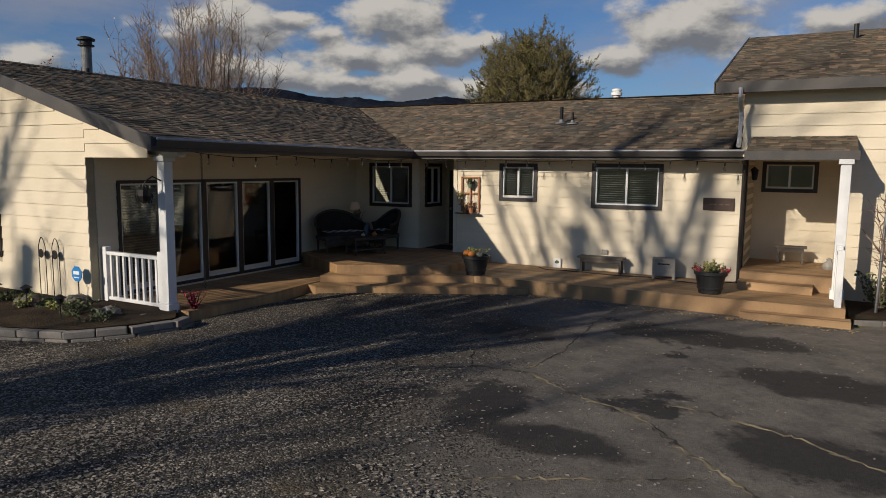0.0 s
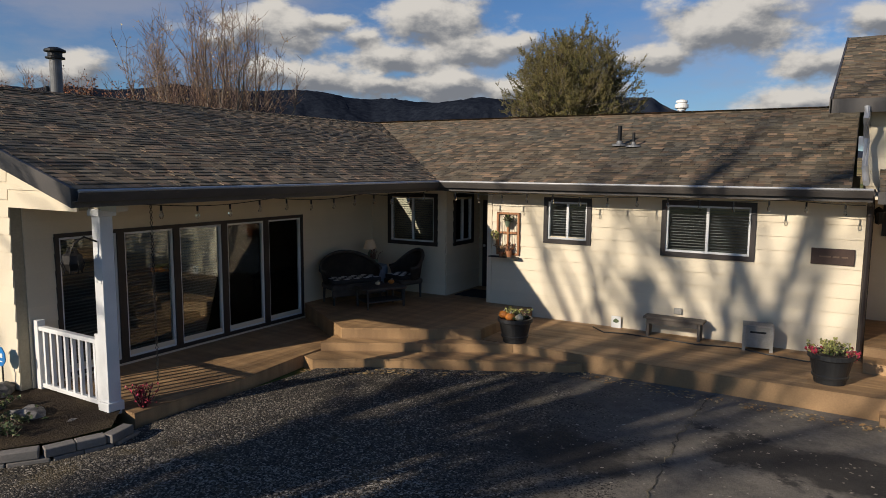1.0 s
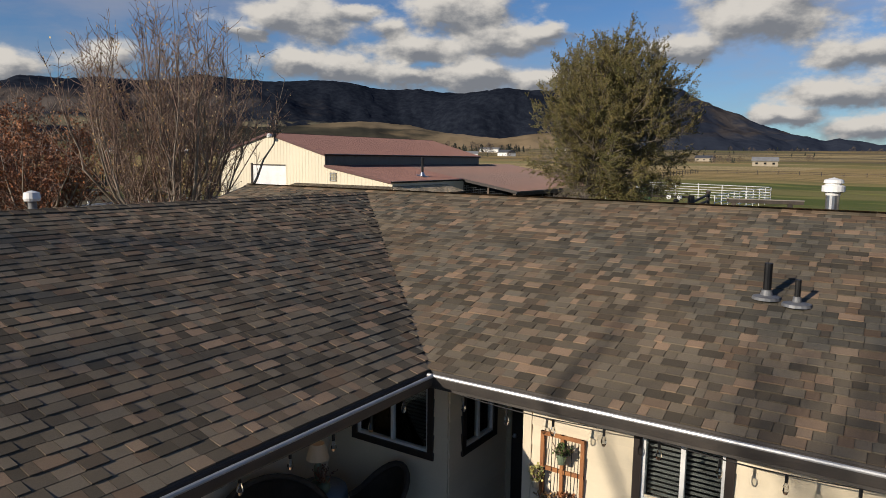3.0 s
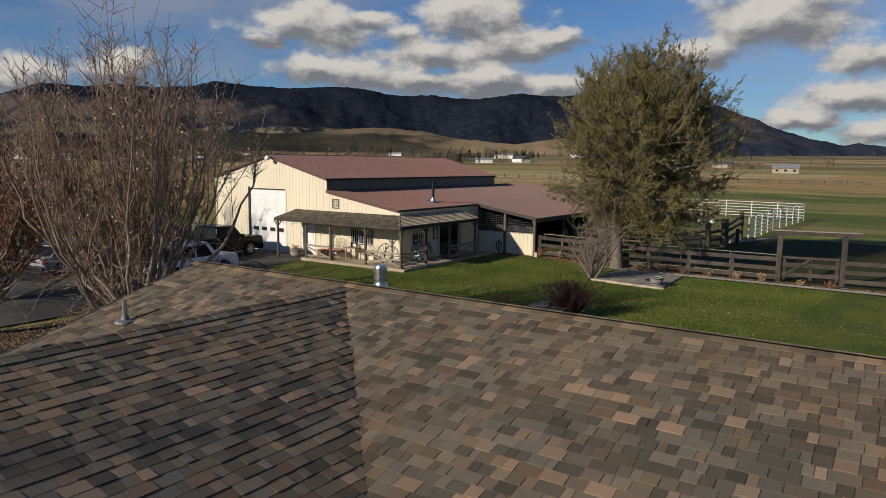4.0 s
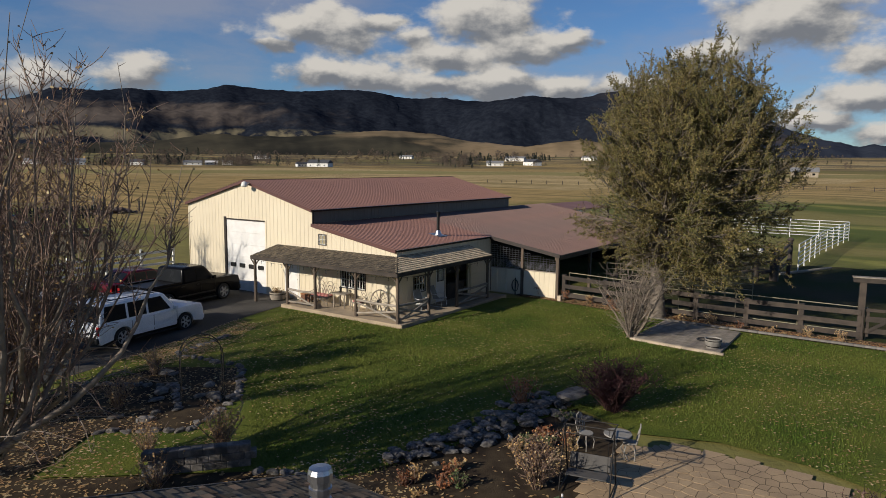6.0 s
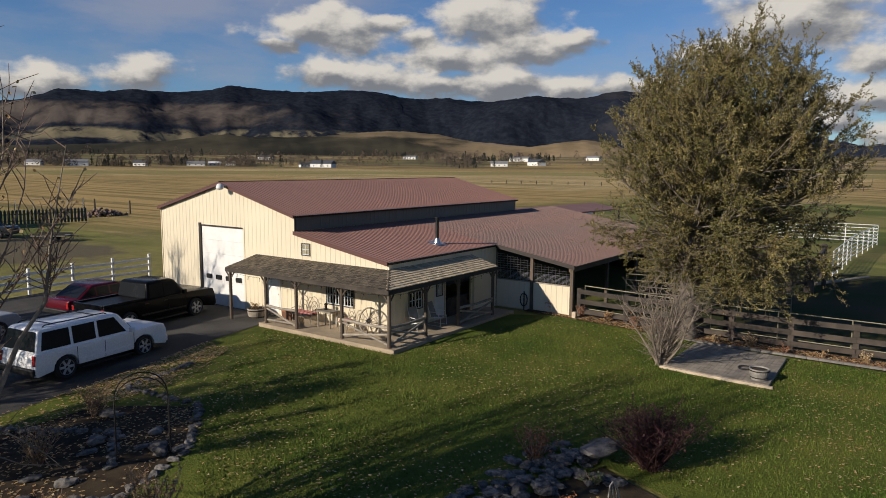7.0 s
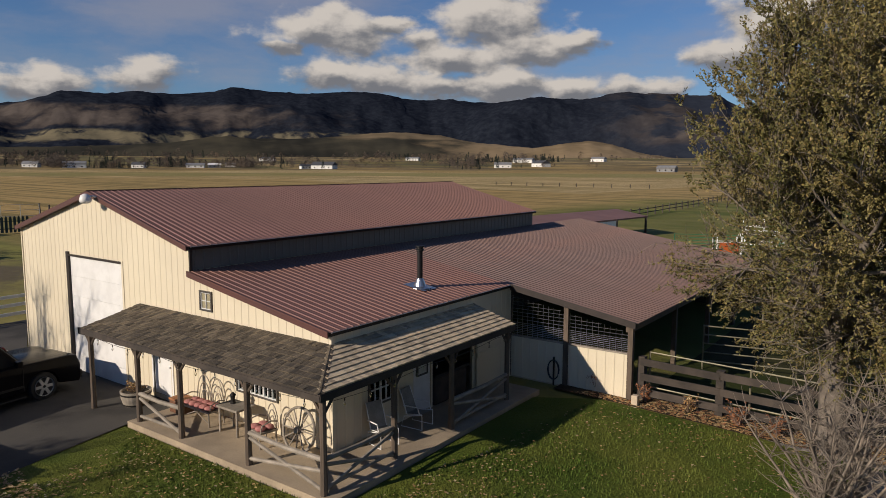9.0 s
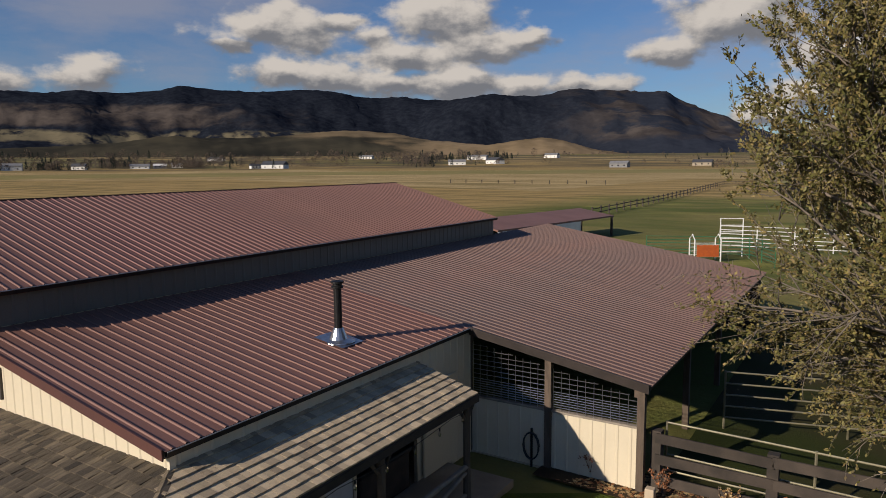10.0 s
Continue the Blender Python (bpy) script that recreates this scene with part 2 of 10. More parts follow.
def drive_material():
    """Old asphalt, damp in patches, breaking up into gravel towards the west."""
    m = bpy.data.materials.new("old_driveway")
    m.use_nodes = True
    g = Nodes(m.node_tree)
    at = g.add("ShaderNodeTexCoord").outputs["Object"]
    xyz = g.add("ShaderNodeSeparateXYZ", {0: at}).outputs
    big = g.noise(at, 0.42, 6.0, 0.6)
    mid = g.noise(at, 2.2, 6.0, 0.65)
    small = g.noise(at, 38.0, 5.0, 0.75)
    stones = g.add("ShaderNodeTexVoronoi", {"Vector": at, "Scale": 52.0})
    edge = g.math("SUBTRACT", g.math("ADD", xyz[0], g.math("MULTIPLY", xyz[1], 0.313)), -1.15)
    wob = g.math("ADD", g.math("MULTIPLY", g.math("SUBTRACT", mid, 0.5), 3.4), g.math("MULTIPLY", g.math("SUBTRACT", big, 0.5), 5.0))
    tint = g.add("ShaderNodeSeparateXYZ", {0: stones.outputs["Color"]}).outputs[0]
    wob = g.math("ADD", wob, g.math("MULTIPLY", g.math("SUBTRACT", tint, 0.5), 1.5))
    gravel = g.step(g.math("ADD", edge, wob), 0.75, -0.75)
    tar = g.mix(g.step(mid, 0.35, 0.7), (0.190, 0.165, 0.132, 1), (0.125, 0.110, 0.090, 1))
    # old damp and oil stains, each with its own place
    near = 9.0
    for x, y, a, b in ((-2.45, 8.0, 0.85, 0.34), (-3.35, 8.5, 0.35, 0.75), (-0.2, 8.75, 0.85, 0.6), (0.0, 11.2, 1.3, 0.55), (1.2, 9.6, 0.9, 0.5), (-5.2, 12.0, 1.6, 0.6), (-1.6, 13.0, 1.5, 0.5)):
        d = g.vec("LENGTH", g.vec("MULTIPLY", g.vec("SUBTRACT", at, (x, y, 0)), (1 / a, 1 / b, 0)))
        near = g.math("MINIMUM", near, d)
    near = g.math("ADD", near, g.math("MULTIPLY", g.math("SUBTRACT", mid, 0.5), 1.9))
    damp = g.math("MAXIMUM", g.step(near, 1.22, 0.80), g.step(g.math("ADD", big, g.math("MULTIPLY", g.math("SUBTRACT", mid, 0.5), 0.22)), 0.575, 0.61))
    tar = g.mix(g.math("MULTIPLY", damp, 0.9), tar, (0.032, 0.029, 0.026, 1))
    grav = g.mix(tint, (0.030, 0.027, 0.022, 1), (0.155, 0.132, 0.102, 1))
    grav = g.mix(g.math("MULTIPLY", g.step(tint, 0.80, 0.90), 0.9), grav, (0.40, 0.345, 0.265, 1))
    grav = g.mix(g.math("MULTIPLY", g.step(big, 0.45, 0.62), 0.65), grav, (0.028, 0.025, 0.021, 1))
    moss = g.math("MULTIPLY", g.step(g.noise(at, 1.1, 5.0, 0.6), 0.55, 0.66), 0.5)
    grav = g.mix(moss, grav, (0.15, 0.112, 0.055, 1))
    col = g.mix(gravel, tar, grav)
    col = g.add("ShaderNodeVectorMath", {0: col, 3: g.math("MULTIPLY", g.math("ADD", 0.40, g.math("MULTIPLY", small, 1.2)), g.math("ADD", 0.58, g.math("MULTIPLY", g.noise(at, 8.0, 5.0, 0.7), 0.84)))}, operation="SCALE").outputs[0]
    h = g.math("ADD", small, g.math("MULTIPLY", gravel, g.math("MULTIPLY", stones.outputs["Distance"], -1.5)))
    bump = g.add("ShaderNodeBump", {"Strength": 0.9, "Distance": 0.014, "Height": h})
    rough = g.math("SUBTRACT", 0.95, g.math("MULTIPLY", damp, 0.12))
    p = g.add("ShaderNodeBsdfPrincipled", {"Base Color": col, "Roughness": rough, "Normal": bump.outputs[0], "Specular IOR Level": 0.25})
    g.tree.links.new(p.outputs[0], g.add("ShaderNodeOutputMaterial").inputs[0])
    return m


DRIVE = drive_material()
DIRT = surface("corral_dirt", (0.052, 0.044, 0.020), (0.034, 0.044, 0.011), 0.25, 0.95, fine=20, bump=0.8, depth=0.03, spec=0.1)
DARKWALL = surface("dark_clerestory_steel", (0.12, 0.112, 0.100), (0.14, 0.13, 0.115), 0.6, 0.5, 0.1, fine=20, bump=0.02, grain=0.2)
LEAD = surface("dull_flashing", (0.20, 0.20, 0.20), (0.15, 0.15, 0.15), 6, 0.6, 0.3, fine=40)
PALEBARK = surface("grey_limb_bark", (0.20, 0.165, 0.13), (0.12, 0.10, 0.08), 4, 0.9, fine=30, bump=0.7, spread=0.1)
TANSHAKE = surface("tan_shake", (0.54, 0.43, 0.28), (0.43, 0.34, 0.225), 2.2, 0.9, fine=55, bump=0.6, spread=0.22, depth=0.01, third=(0.33, 0.26, 0.18))
FADEDROOF = surface("faded_brown_steel_roof", (0.205, 0.120, 0.094), (0.172, 0.115, 0.095), 0.3, 0.6, 0.0, fine=14, bump=0.03, spread=0.05, grain=0.2)


# ---- building blocks ----
rng = random.Random(7)


def thing(name, label, category, group="", kind=""):
    return tagged(new(name), label, category, group, kind)


def mesh(name, bm, mat, smooth=False):
    me = bpy.data.meshes.new(name)
    bm.to_mesh(me)
    bm.free()
    me.materials.append(mat)
    if smooth:
        me.polygons.foreach_set("use_smooth", [True] * len(me.polygons))
    return me


def part(name, bm, mat, parent=None, label="", smooth=False, at=None):
    """One mesh object under a thing or under a part."""
    ob = new(name, mesh(name, bm, mat, smooth) if isinstance(bm, bmesh.types.BMesh) else bm)
    if parent:
        ob.parent = parent
    if at is not None:
        ob.matrix_basis = at
    return tagged(ob, label)


def data(name, verts, faces, mat, smooth=False):
    me = bpy.data.meshes.new(name)
    me.from_pydata(verts, [], faces)
    me.materials.append(mat)
    if smooth:
        me.polygons.foreach_set("use_smooth", [True] * len(me.polygons))
    return me


def box(x0, x1, y0, y1, z0, z1, bevel=0.0, bm=None, m=None):
    own = bm if bm is not None else bmesh.new()
    mm = Matrix.Translation(((x0 + x1) / 2, (y0 + y1) / 2, (z0 + z1) / 2)) @ Matrix.Diagonal((abs(x1 - x0), abs(y1 - y0), abs(z1 - z0), 1))
    got = bmesh.ops.create_cube(own, size=1.0, matrix=(m @ mm) if m else mm)
    if bevel:
        edges = list({e for v in got["verts"] for e in v.link_edges})
        bmesh.ops.bevel(own, geom=edges, offset=bevel, segments=2, affect="EDGES", profile=0.5)
    return own


def tube(points, radii, sides=8, bm=None, cap=True):
    """A round bar along points, with a radius at each."""
    own = bm if bm is not None else bmesh.new()
    pts = [Vector(p) for p in points]
    rings = []
    for i, p in enumerate(pts):
        d = (pts[min(i + 1, len(pts) - 1)] - pts[max(i - 1, 0)]).normalized()
        a = d.cross(Vector((0, 0, 1)) if abs(d.z) < 0.95 else Vector((1, 0, 0))).normalized()
        b = d.cross(a)
        r = radii[i] if isinstance(radii, (list, tuple)) else radii
        rings.append([own.verts.new(p + r * (math.cos(2 * math.pi * k / sides) * a + math.sin(2 * math.pi * k / sides) * b)) for k in range(sides)])
    for r0, r1 in zip(rings, rings[1:]):
        for k in range(sides):
            own.faces.new((r0[k], r0[(k + 1) % sides], r1[(k + 1) % sides], r1[k]))
    if cap:
        own.faces.new(rings[0][::-1]), own.faces.new(rings[-1])
    return own


def turned(profile, sides=20, bm=None, at=(0, 0, 0)):
    """A body of revolution from (radius, height) pairs."""
    own = bm if bm is not None else bmesh.new()
    rings = []
    for r, z in profile:
        rings.append([own.verts.new((at[0] + max(r, 1e-4) * math.cos(2 * math.pi * k / sides), at[1] + max(r, 1e-4) * math.sin(2 * math.pi * k / sides), at[2] + z)) for k in range(sides)])
    for r0, r1 in zip(rings, rings[1:]):
        for k in range(sides):
            own.faces.new((r0[k], r0[(k + 1) % sides], r1[(k + 1) % sides], r1[k]))
    own.faces.new(rings[0][::-1]), own.faces.new(rings[-1])
    return own


def slab(poly, z0, z1, bm=None):
    """A flat plate over a polygon of the plan; z may be a function of x and y."""
    own = bm if bm is not None else bmesh.new()
    f0 = z0 if callable(z0) else (lambda x, y: z0)
    f1 = z1 if callable(z1) else (lambda x, y: z1)
    lo = [own.verts.new((x, y, f0(x, y))) for x, y in poly]
    hi = [own.verts.new((x, y, f1(x, y))) for x, y in poly]
    n = len(poly)
    own.faces.new(lo[::-1]), own.faces.new(hi)
    for i in range(n):
        own.faces.new((lo[i], lo[(i + 1) % n], hi[(i + 1) % n], hi[i]))
    bmesh.ops.recalc_face_normals(own, faces=own.faces[:])
    return own


def inside(poly, x, y):
    hit = False
    for (x0, y0), (x1, y1) in zip(poly, poly[1:] + poly[:1]):
        if (y0 > y) != (y1 > y) and x < (x1 - x0) * (y - y0) / (y1 - y0) + x0:
            hit = not hit
    return hit


def smooth01(a):
    a = min(1.0, max(0.0, a))
    return a * a * (3 - 2 * a)


def ground_z(x, y):
    """The lie of the land: low in front of the house, rising to the barn and far off towards the hills."""
    s = smooth01((y - 27) / 23)
    r = min(math.hypot(x + 16, y - 28), 1700.0)
    far = 0.008 * max(0.0, min(r, 800.0) - 150.0) + 0.028 * max(0.0, r - 800.0)
    return -0.33 + 0.25 * s + 0.33 * smooth01((-x - 17) / 13) * smooth01((y - 28) / 14) + far


def sheet(name, poly, mat, lift, step=1.5, label="", kind="structure", category=""):
    """A patch of the ground, laid over the lie of the land."""
    bm = bmesh.new()
    bm.faces.new([bm.verts.new((x, y, 0)) for x, y in poly])
    xs, ys = [p[0] for p in poly], [p[1] for p in poly]
    for axis, lo, hi in ((0, min(xs), max(xs)), (1, min(ys), max(ys))):
        k = lo + step
        while k < hi:
            co, no = [0, 0, 0], [0, 0, 0]
            co[axis], no[axis] = k, 1
            bmesh.ops.bisect_plane(bm, geom=bm.verts[:] + bm.edges[:] + bm.faces[:], plane_co=co, plane_no=no)
            k += step
    for v in bm.verts:
        v.co.z = ground_z(v.co.x, v.co.y) + lift
    bmesh.ops.recalc_face_normals(bm, faces=bm.faces[:])
    if bm.faces[:] and sum(f.normal.z for f in bm.faces) < 0:
        bmesh.ops.reverse_faces(bm, faces=bm.faces[:])
    return tagged(part(name, bm, mat), label, category, kind=kind)


# ---- ground and distance ----
def field_material():
    m = bpy.data.materials.new("fields")
    m.use_nodes = True
    g = Nodes(m.node_tree)
    at = g.add("ShaderNodeTexCoord").outputs["Object"]
    xyz = g.add("ShaderNodeSeparateXYZ", {0: at}).outputs
    cells = g.add("ShaderNodeTexVoronoi", {"Vector": g.vec("MULTIPLY", at, (0.0028, 0.0052, 0.0)), "Scale": 1.0, "Randomness": 0.8})
    pick = g.add("ShaderNodeSeparateXYZ", {0: cells.outputs["Color"]}).outputs
    big = g.noise(g.vec("MULTIPLY", at, (0.02, 0.05, 0.0)), 1.0, 6.0, 0.6)
    small = g.noise(at, 1.3, 6.0, 0.7)
    rows = g.noise(g.vec("MULTIPLY", at, (0.01, 0.35, 0.0)), 1.0, 3.0, 0.5)
    gold = g.mix(g.step(pick[0], 0.2, 0.9), (0.45, 0.305, 0.120, 1), (0.57, 0.42, 0.205, 1))
    gold = g.mix(g.math("MULTIPLY", g.step(rows, 0.46, 0.56), 0.85), gold, (0.215, 0.165, 0.062, 1))
    gold = g.mix(g.math("MULTIPLY", g.step(pick[1], 0.66, 0.70), 0.75), gold, (0.15, 0.15, 0.045, 1))
    green = g.mix(g.step(big, 0.40, 0.60), (0.100, 0.128, 0.030, 1), (0.235, 0.205, 0.070, 1))
    green = g.mix(g.math("MULTIPLY", g.step(g.noise(g.vec("MULTIPLY", at, (0.05, 0.11, 0.0)), 1.0, 4.0, 0.6), 0.53, 0.66), 0.7), green, (0.30, 0.285, 0.075, 1))
    wob = g.math("MULTIPLY", g.math("SUBTRACT", big, 0.5), 60.0)
    near = g.step(g.math("ADD", g.math("ADD", xyz[1], g.math("MULTIPLY", xyz[0], -0.10)), wob), 215.0, 175.0)
    col = g.mix(near, gold, green)
    west = g.math("MULTIPLY", g.step(xyz[0], -62.0, -85.0), g.step(g.math("ADD", xyz[1], wob), 60.0, 80.0))
    col = g.mix(west, col, gold)
    yard = g.vec("LENGTH", g.vec("MULTIPLY", g.vec("SUBTRACT", at, (-79.0, 48.5, 0.0)), (1 / 15.0, 1 / 7.0, 0.0)))
    yard = g.step(g.math("ADD", yard, g.math("MULTIPLY", g.math("SUBTRACT", g.noise(at, 0.25, 6.0, 0.65), 0.5), 1.6)), 1.15, 0.85)
    col = g.mix(g.math("MULTIPLY", yard, 0.85), col, (0.115, 0.092, 0.068, 1))
    col = g.mix(g.math("MULTIPLY", g.step(small, 0.35, 0.75), 0.35), col, (0.11, 0.085, 0.04, 1))
    reach = g.math("ADD", g.vec("LENGTH", g.vec("MULTIPLY", at, (1.0, 1.0, 0.0))), g.math("MULTIPLY", wob, 1.5))
    strip = g.math("MULTIPLY", g.step(reach, 420.0, 440.0), g.step(reach, 560.0, 530.0))
    col = g.mix(g.math("MULTIPLY", strip, 0.65), col, (0.20, 0.19, 0.060, 1))
    scrub = g.noise(g.vec("MULTIPLY", at, (0.006, 0.016, 0.0)), 1.0, 5.0, 0.6)
    col = g.mix(g.math("MULTIPLY", g.math("MULTIPLY", g.step(reach, 640.0, 760.0), g.step(scrub, 0.40, 0.56)), 0.85), col, (0.105, 0.088, 0.052, 1))
    bump = g.add("ShaderNodeBump", {"Strength": 0.8, "Distance": 0.15, "Height": small})
    p = g.add("ShaderNodeBsdfPrincipled", {"Base Color": col, "Roughness": 0.95, "Normal": bump.outputs[0], "Specular IOR Level": 0.1})
    g.tree.links.new(p.outputs[0], g.add("ShaderNodeOutputMaterial").inputs[0])
    return m


FIELD = field_material()


def spread_axis(lo, hi, near_lo, near_hi, fine, grow):
    out, k, step = [], near_lo, fine
    while k < near_hi:
        out.append(k)
        k += fine
    step = fine
    while k < hi:
        out.append(k)
        step *= grow
        k += step
    out.append(hi)
    k, step = near_lo, fine
    while k > lo:
        step *= grow
        k -= step
        out.insert(0, max(k, lo))
    return out


def ground():
    xs = spread_axis(-4600, 4600, -60, 20, 2.5, 1.12)
    ys = spread_axis(-4600, 4600, -20, 90, 2.5, 1.12)
    verts = [(x, y, ground_z(x, y) - 0.06) for y in ys for x in xs]
    n = len(xs)
    faces = [(j * n + i, j * n + i + 1, (j + 1) * n + i + 1, (j + 1) * n + i) for j in range(len(ys) - 1) for i in range(n - 1)]
    tagged(new("ground", data("ground", verts, faces, FIELD)), "dry golden fields and rough green pasture", "ground", kind="structure")


ground()


def mountain_material():
    """Dark conifer forest, bluer with painted haze to the north, with bare brown eroded slopes and gullies towards the
    west and tan grass low down.
    """
    m = bpy.data.materials.new("forested_mountain")
    m.use_nodes = True
    g = Nodes(m.node_tree)
    at = g.add("ShaderNodeTexCoord").outputs["Object"]
    x, y, z = g.add("ShaderNodeSeparateXYZ", {0: at}).outputs[:3]
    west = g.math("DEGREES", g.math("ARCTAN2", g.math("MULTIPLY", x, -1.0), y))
    n = g.noise(g.vec("MULTIPLY", at, (1, 1, 1.6)), 0.0026, 8.0, 0.62)
    trees = g.noise(at, 0.04, 6.0, 0.7)
    gully = g.noise(g.vec("MULTIPLY", at, (1, 1, 0.45)), 0.0055, 8.0, 0.62)
    folds = g.noise(g.vec("MULTIPLY", at, (1, 1, 0.35)), 0.0050, 3.0, 0.5)
    hz = g.math("ADD", z, g.math("MULTIPLY", g.math("SUBTRACT", n, 0.5), 130.0))
    far_west = g.step(g.math("ADD", west, g.math("MULTIPLY", g.math("SUBTRACT", n, 0.5), 30.0)), 44.0, 51.0)
    # bare eroded hillside under the wooded crest
    bare = g.math("MULTIPLY", g.math("MULTIPLY", g.step(hz, 150.0, 175.0), g.step(hz, 290.0, 262.0)), far_west)
    bare = g.math("MULTIPLY", bare, g.step(gully, 0.36, 0.50, 0.2, 1.0))
    # long brown slopes of the end bluff
    bluff = g.math("MULTIPLY", g.step(west, 25.0, 17.0), g.math("MULTIPLY", g.step(n, 0.46, 0.56), g.step(hz, 85.0, 135.0)))
    bare = g.math("MAXIMUM", bare, g.math("MULTIPLY", bluff, 0.85))
    # cloud shade and, northwards, blue haze are put into the forest colour
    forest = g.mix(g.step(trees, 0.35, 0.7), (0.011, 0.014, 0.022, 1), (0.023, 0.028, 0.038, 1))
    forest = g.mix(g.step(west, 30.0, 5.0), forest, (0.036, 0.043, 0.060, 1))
    slope = g.mix(g.step(gully, 0.4, 0.66), (0.056, 0.047, 0.043, 1), (0.108, 0.090, 0.078, 1))
    col = g.mix(bare, forest, slope)
    low = g.math("MULTIPLY", g.math("MULTIPLY", g.step(hz, 148.0, 132.0), g.step(hz, 78.0, 96.0)), g.math("MULTIPLY", g.step(gully, 0.40, 0.50), g.step(west, 38.0, 46.0)))
    col = g.mix(low, col, (0.17, 0.145, 0.092, 1))
    bump = g.add("ShaderNodeBump", {"Strength": 1.0, "Distance": 30.0, "Height": g.math("ADD", g.math("MULTIPLY", trees, 0.05), folds)})
    p = g.add("ShaderNodeBsdfPrincipled", {"Base Color": col, "Roughness": 1.0, "Normal": bump.outputs[0], "Specular IOR Level": 0.0})
    g.tree.links.new(p.outputs[0], g.add("ShaderNodeOutputMaterial").inputs[0])
    return m


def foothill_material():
    """Tan grass to the north, darkened to the west by cloud shadow put into the colour."""
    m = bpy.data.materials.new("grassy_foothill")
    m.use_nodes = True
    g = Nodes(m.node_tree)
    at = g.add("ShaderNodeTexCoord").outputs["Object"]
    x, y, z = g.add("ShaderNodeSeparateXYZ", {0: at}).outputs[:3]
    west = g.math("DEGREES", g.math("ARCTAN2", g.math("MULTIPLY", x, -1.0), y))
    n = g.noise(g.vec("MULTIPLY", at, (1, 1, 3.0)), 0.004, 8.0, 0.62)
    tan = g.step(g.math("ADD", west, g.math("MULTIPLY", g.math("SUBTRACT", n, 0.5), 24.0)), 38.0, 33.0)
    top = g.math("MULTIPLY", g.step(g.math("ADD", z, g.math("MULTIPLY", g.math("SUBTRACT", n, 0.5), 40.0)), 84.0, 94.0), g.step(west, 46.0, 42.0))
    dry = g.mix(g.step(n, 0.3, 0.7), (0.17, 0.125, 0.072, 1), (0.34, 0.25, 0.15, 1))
    cloud_shade = g.mix(g.step(n, 0.35, 0.65), (0.034, 0.033, 0.027, 1), (0.070, 0.062, 0.043, 1))
    col = g.mix(g.math("MAXIMUM", tan, g.math("MULTIPLY", top, 0.6)), cloud_shade, dry)
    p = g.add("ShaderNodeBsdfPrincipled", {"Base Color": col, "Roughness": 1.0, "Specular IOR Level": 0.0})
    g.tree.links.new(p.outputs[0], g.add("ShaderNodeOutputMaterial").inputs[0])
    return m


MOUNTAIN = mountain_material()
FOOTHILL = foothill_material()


def range_of_hills(name, crest, near, far, mat, label, rough, seed, foot=0.0):
    """crest: pairs of azimuth (degrees to the left of +y) and height angle (degrees) of the skyline."""
    na, nr = 420, 26
    a0, a1 = crest[0][0], crest[-1][0]
    verts, faces = [], []
    for i in range(na + 1):
        a = a0 + (a1 - a0) * i / na
        e = np.interp(a, [c[0] for c in crest], [c[1] for c in crest])
        for j in range(nr + 1):
            s = j / nr
            r = near + (far - near) * s
            top = near + (far - near) * 0.72
            h = math.tan(radians(e)) * top + 7
            rise = smooth01(s / 0.72) if s <= 0.72 else 1 - 0.5 * smooth01((s - 0.72) / 0.28)
            x, y = -math.sin(radians(a)) * r, math.cos(radians(a)) * r
            q = Vector((x, y, seed))
            gully = noise.fractal(q * 0.0022, 0.9, 2.1, 6) * rough * rise * (1.06 - rise) * 3.4
            jag = noise.fractal(q * 0.03, 0.6, 2.0, 3) * rough * 0.075 * rise
            verts.append((x, y, foot + h * (rise ** 1.15) + gully + jag))
    for i in range(na):
        for j in range(nr):
            k = i * (nr + 1) + j
            faces.append((k, k + 1, k + nr + 2, k + nr + 1))
    tagged(new(name, data(name, verts, faces, mat, True)), label, "hills", kind="structure")


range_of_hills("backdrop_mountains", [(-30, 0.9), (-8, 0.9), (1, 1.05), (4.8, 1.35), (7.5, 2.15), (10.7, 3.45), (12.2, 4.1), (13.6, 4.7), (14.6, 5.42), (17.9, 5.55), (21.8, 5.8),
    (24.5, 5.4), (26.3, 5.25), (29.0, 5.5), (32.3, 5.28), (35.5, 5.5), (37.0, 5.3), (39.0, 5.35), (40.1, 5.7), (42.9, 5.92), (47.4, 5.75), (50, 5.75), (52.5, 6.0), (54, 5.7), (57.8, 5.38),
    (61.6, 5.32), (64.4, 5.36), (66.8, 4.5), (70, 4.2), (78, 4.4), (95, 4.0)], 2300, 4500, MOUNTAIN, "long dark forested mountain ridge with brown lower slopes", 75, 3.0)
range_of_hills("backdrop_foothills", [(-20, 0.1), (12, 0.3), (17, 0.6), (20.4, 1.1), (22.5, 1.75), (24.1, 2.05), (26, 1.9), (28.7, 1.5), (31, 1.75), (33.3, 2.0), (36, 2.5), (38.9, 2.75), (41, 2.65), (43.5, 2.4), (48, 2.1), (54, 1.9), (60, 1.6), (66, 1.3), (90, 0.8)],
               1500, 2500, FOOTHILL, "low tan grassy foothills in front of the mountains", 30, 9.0)


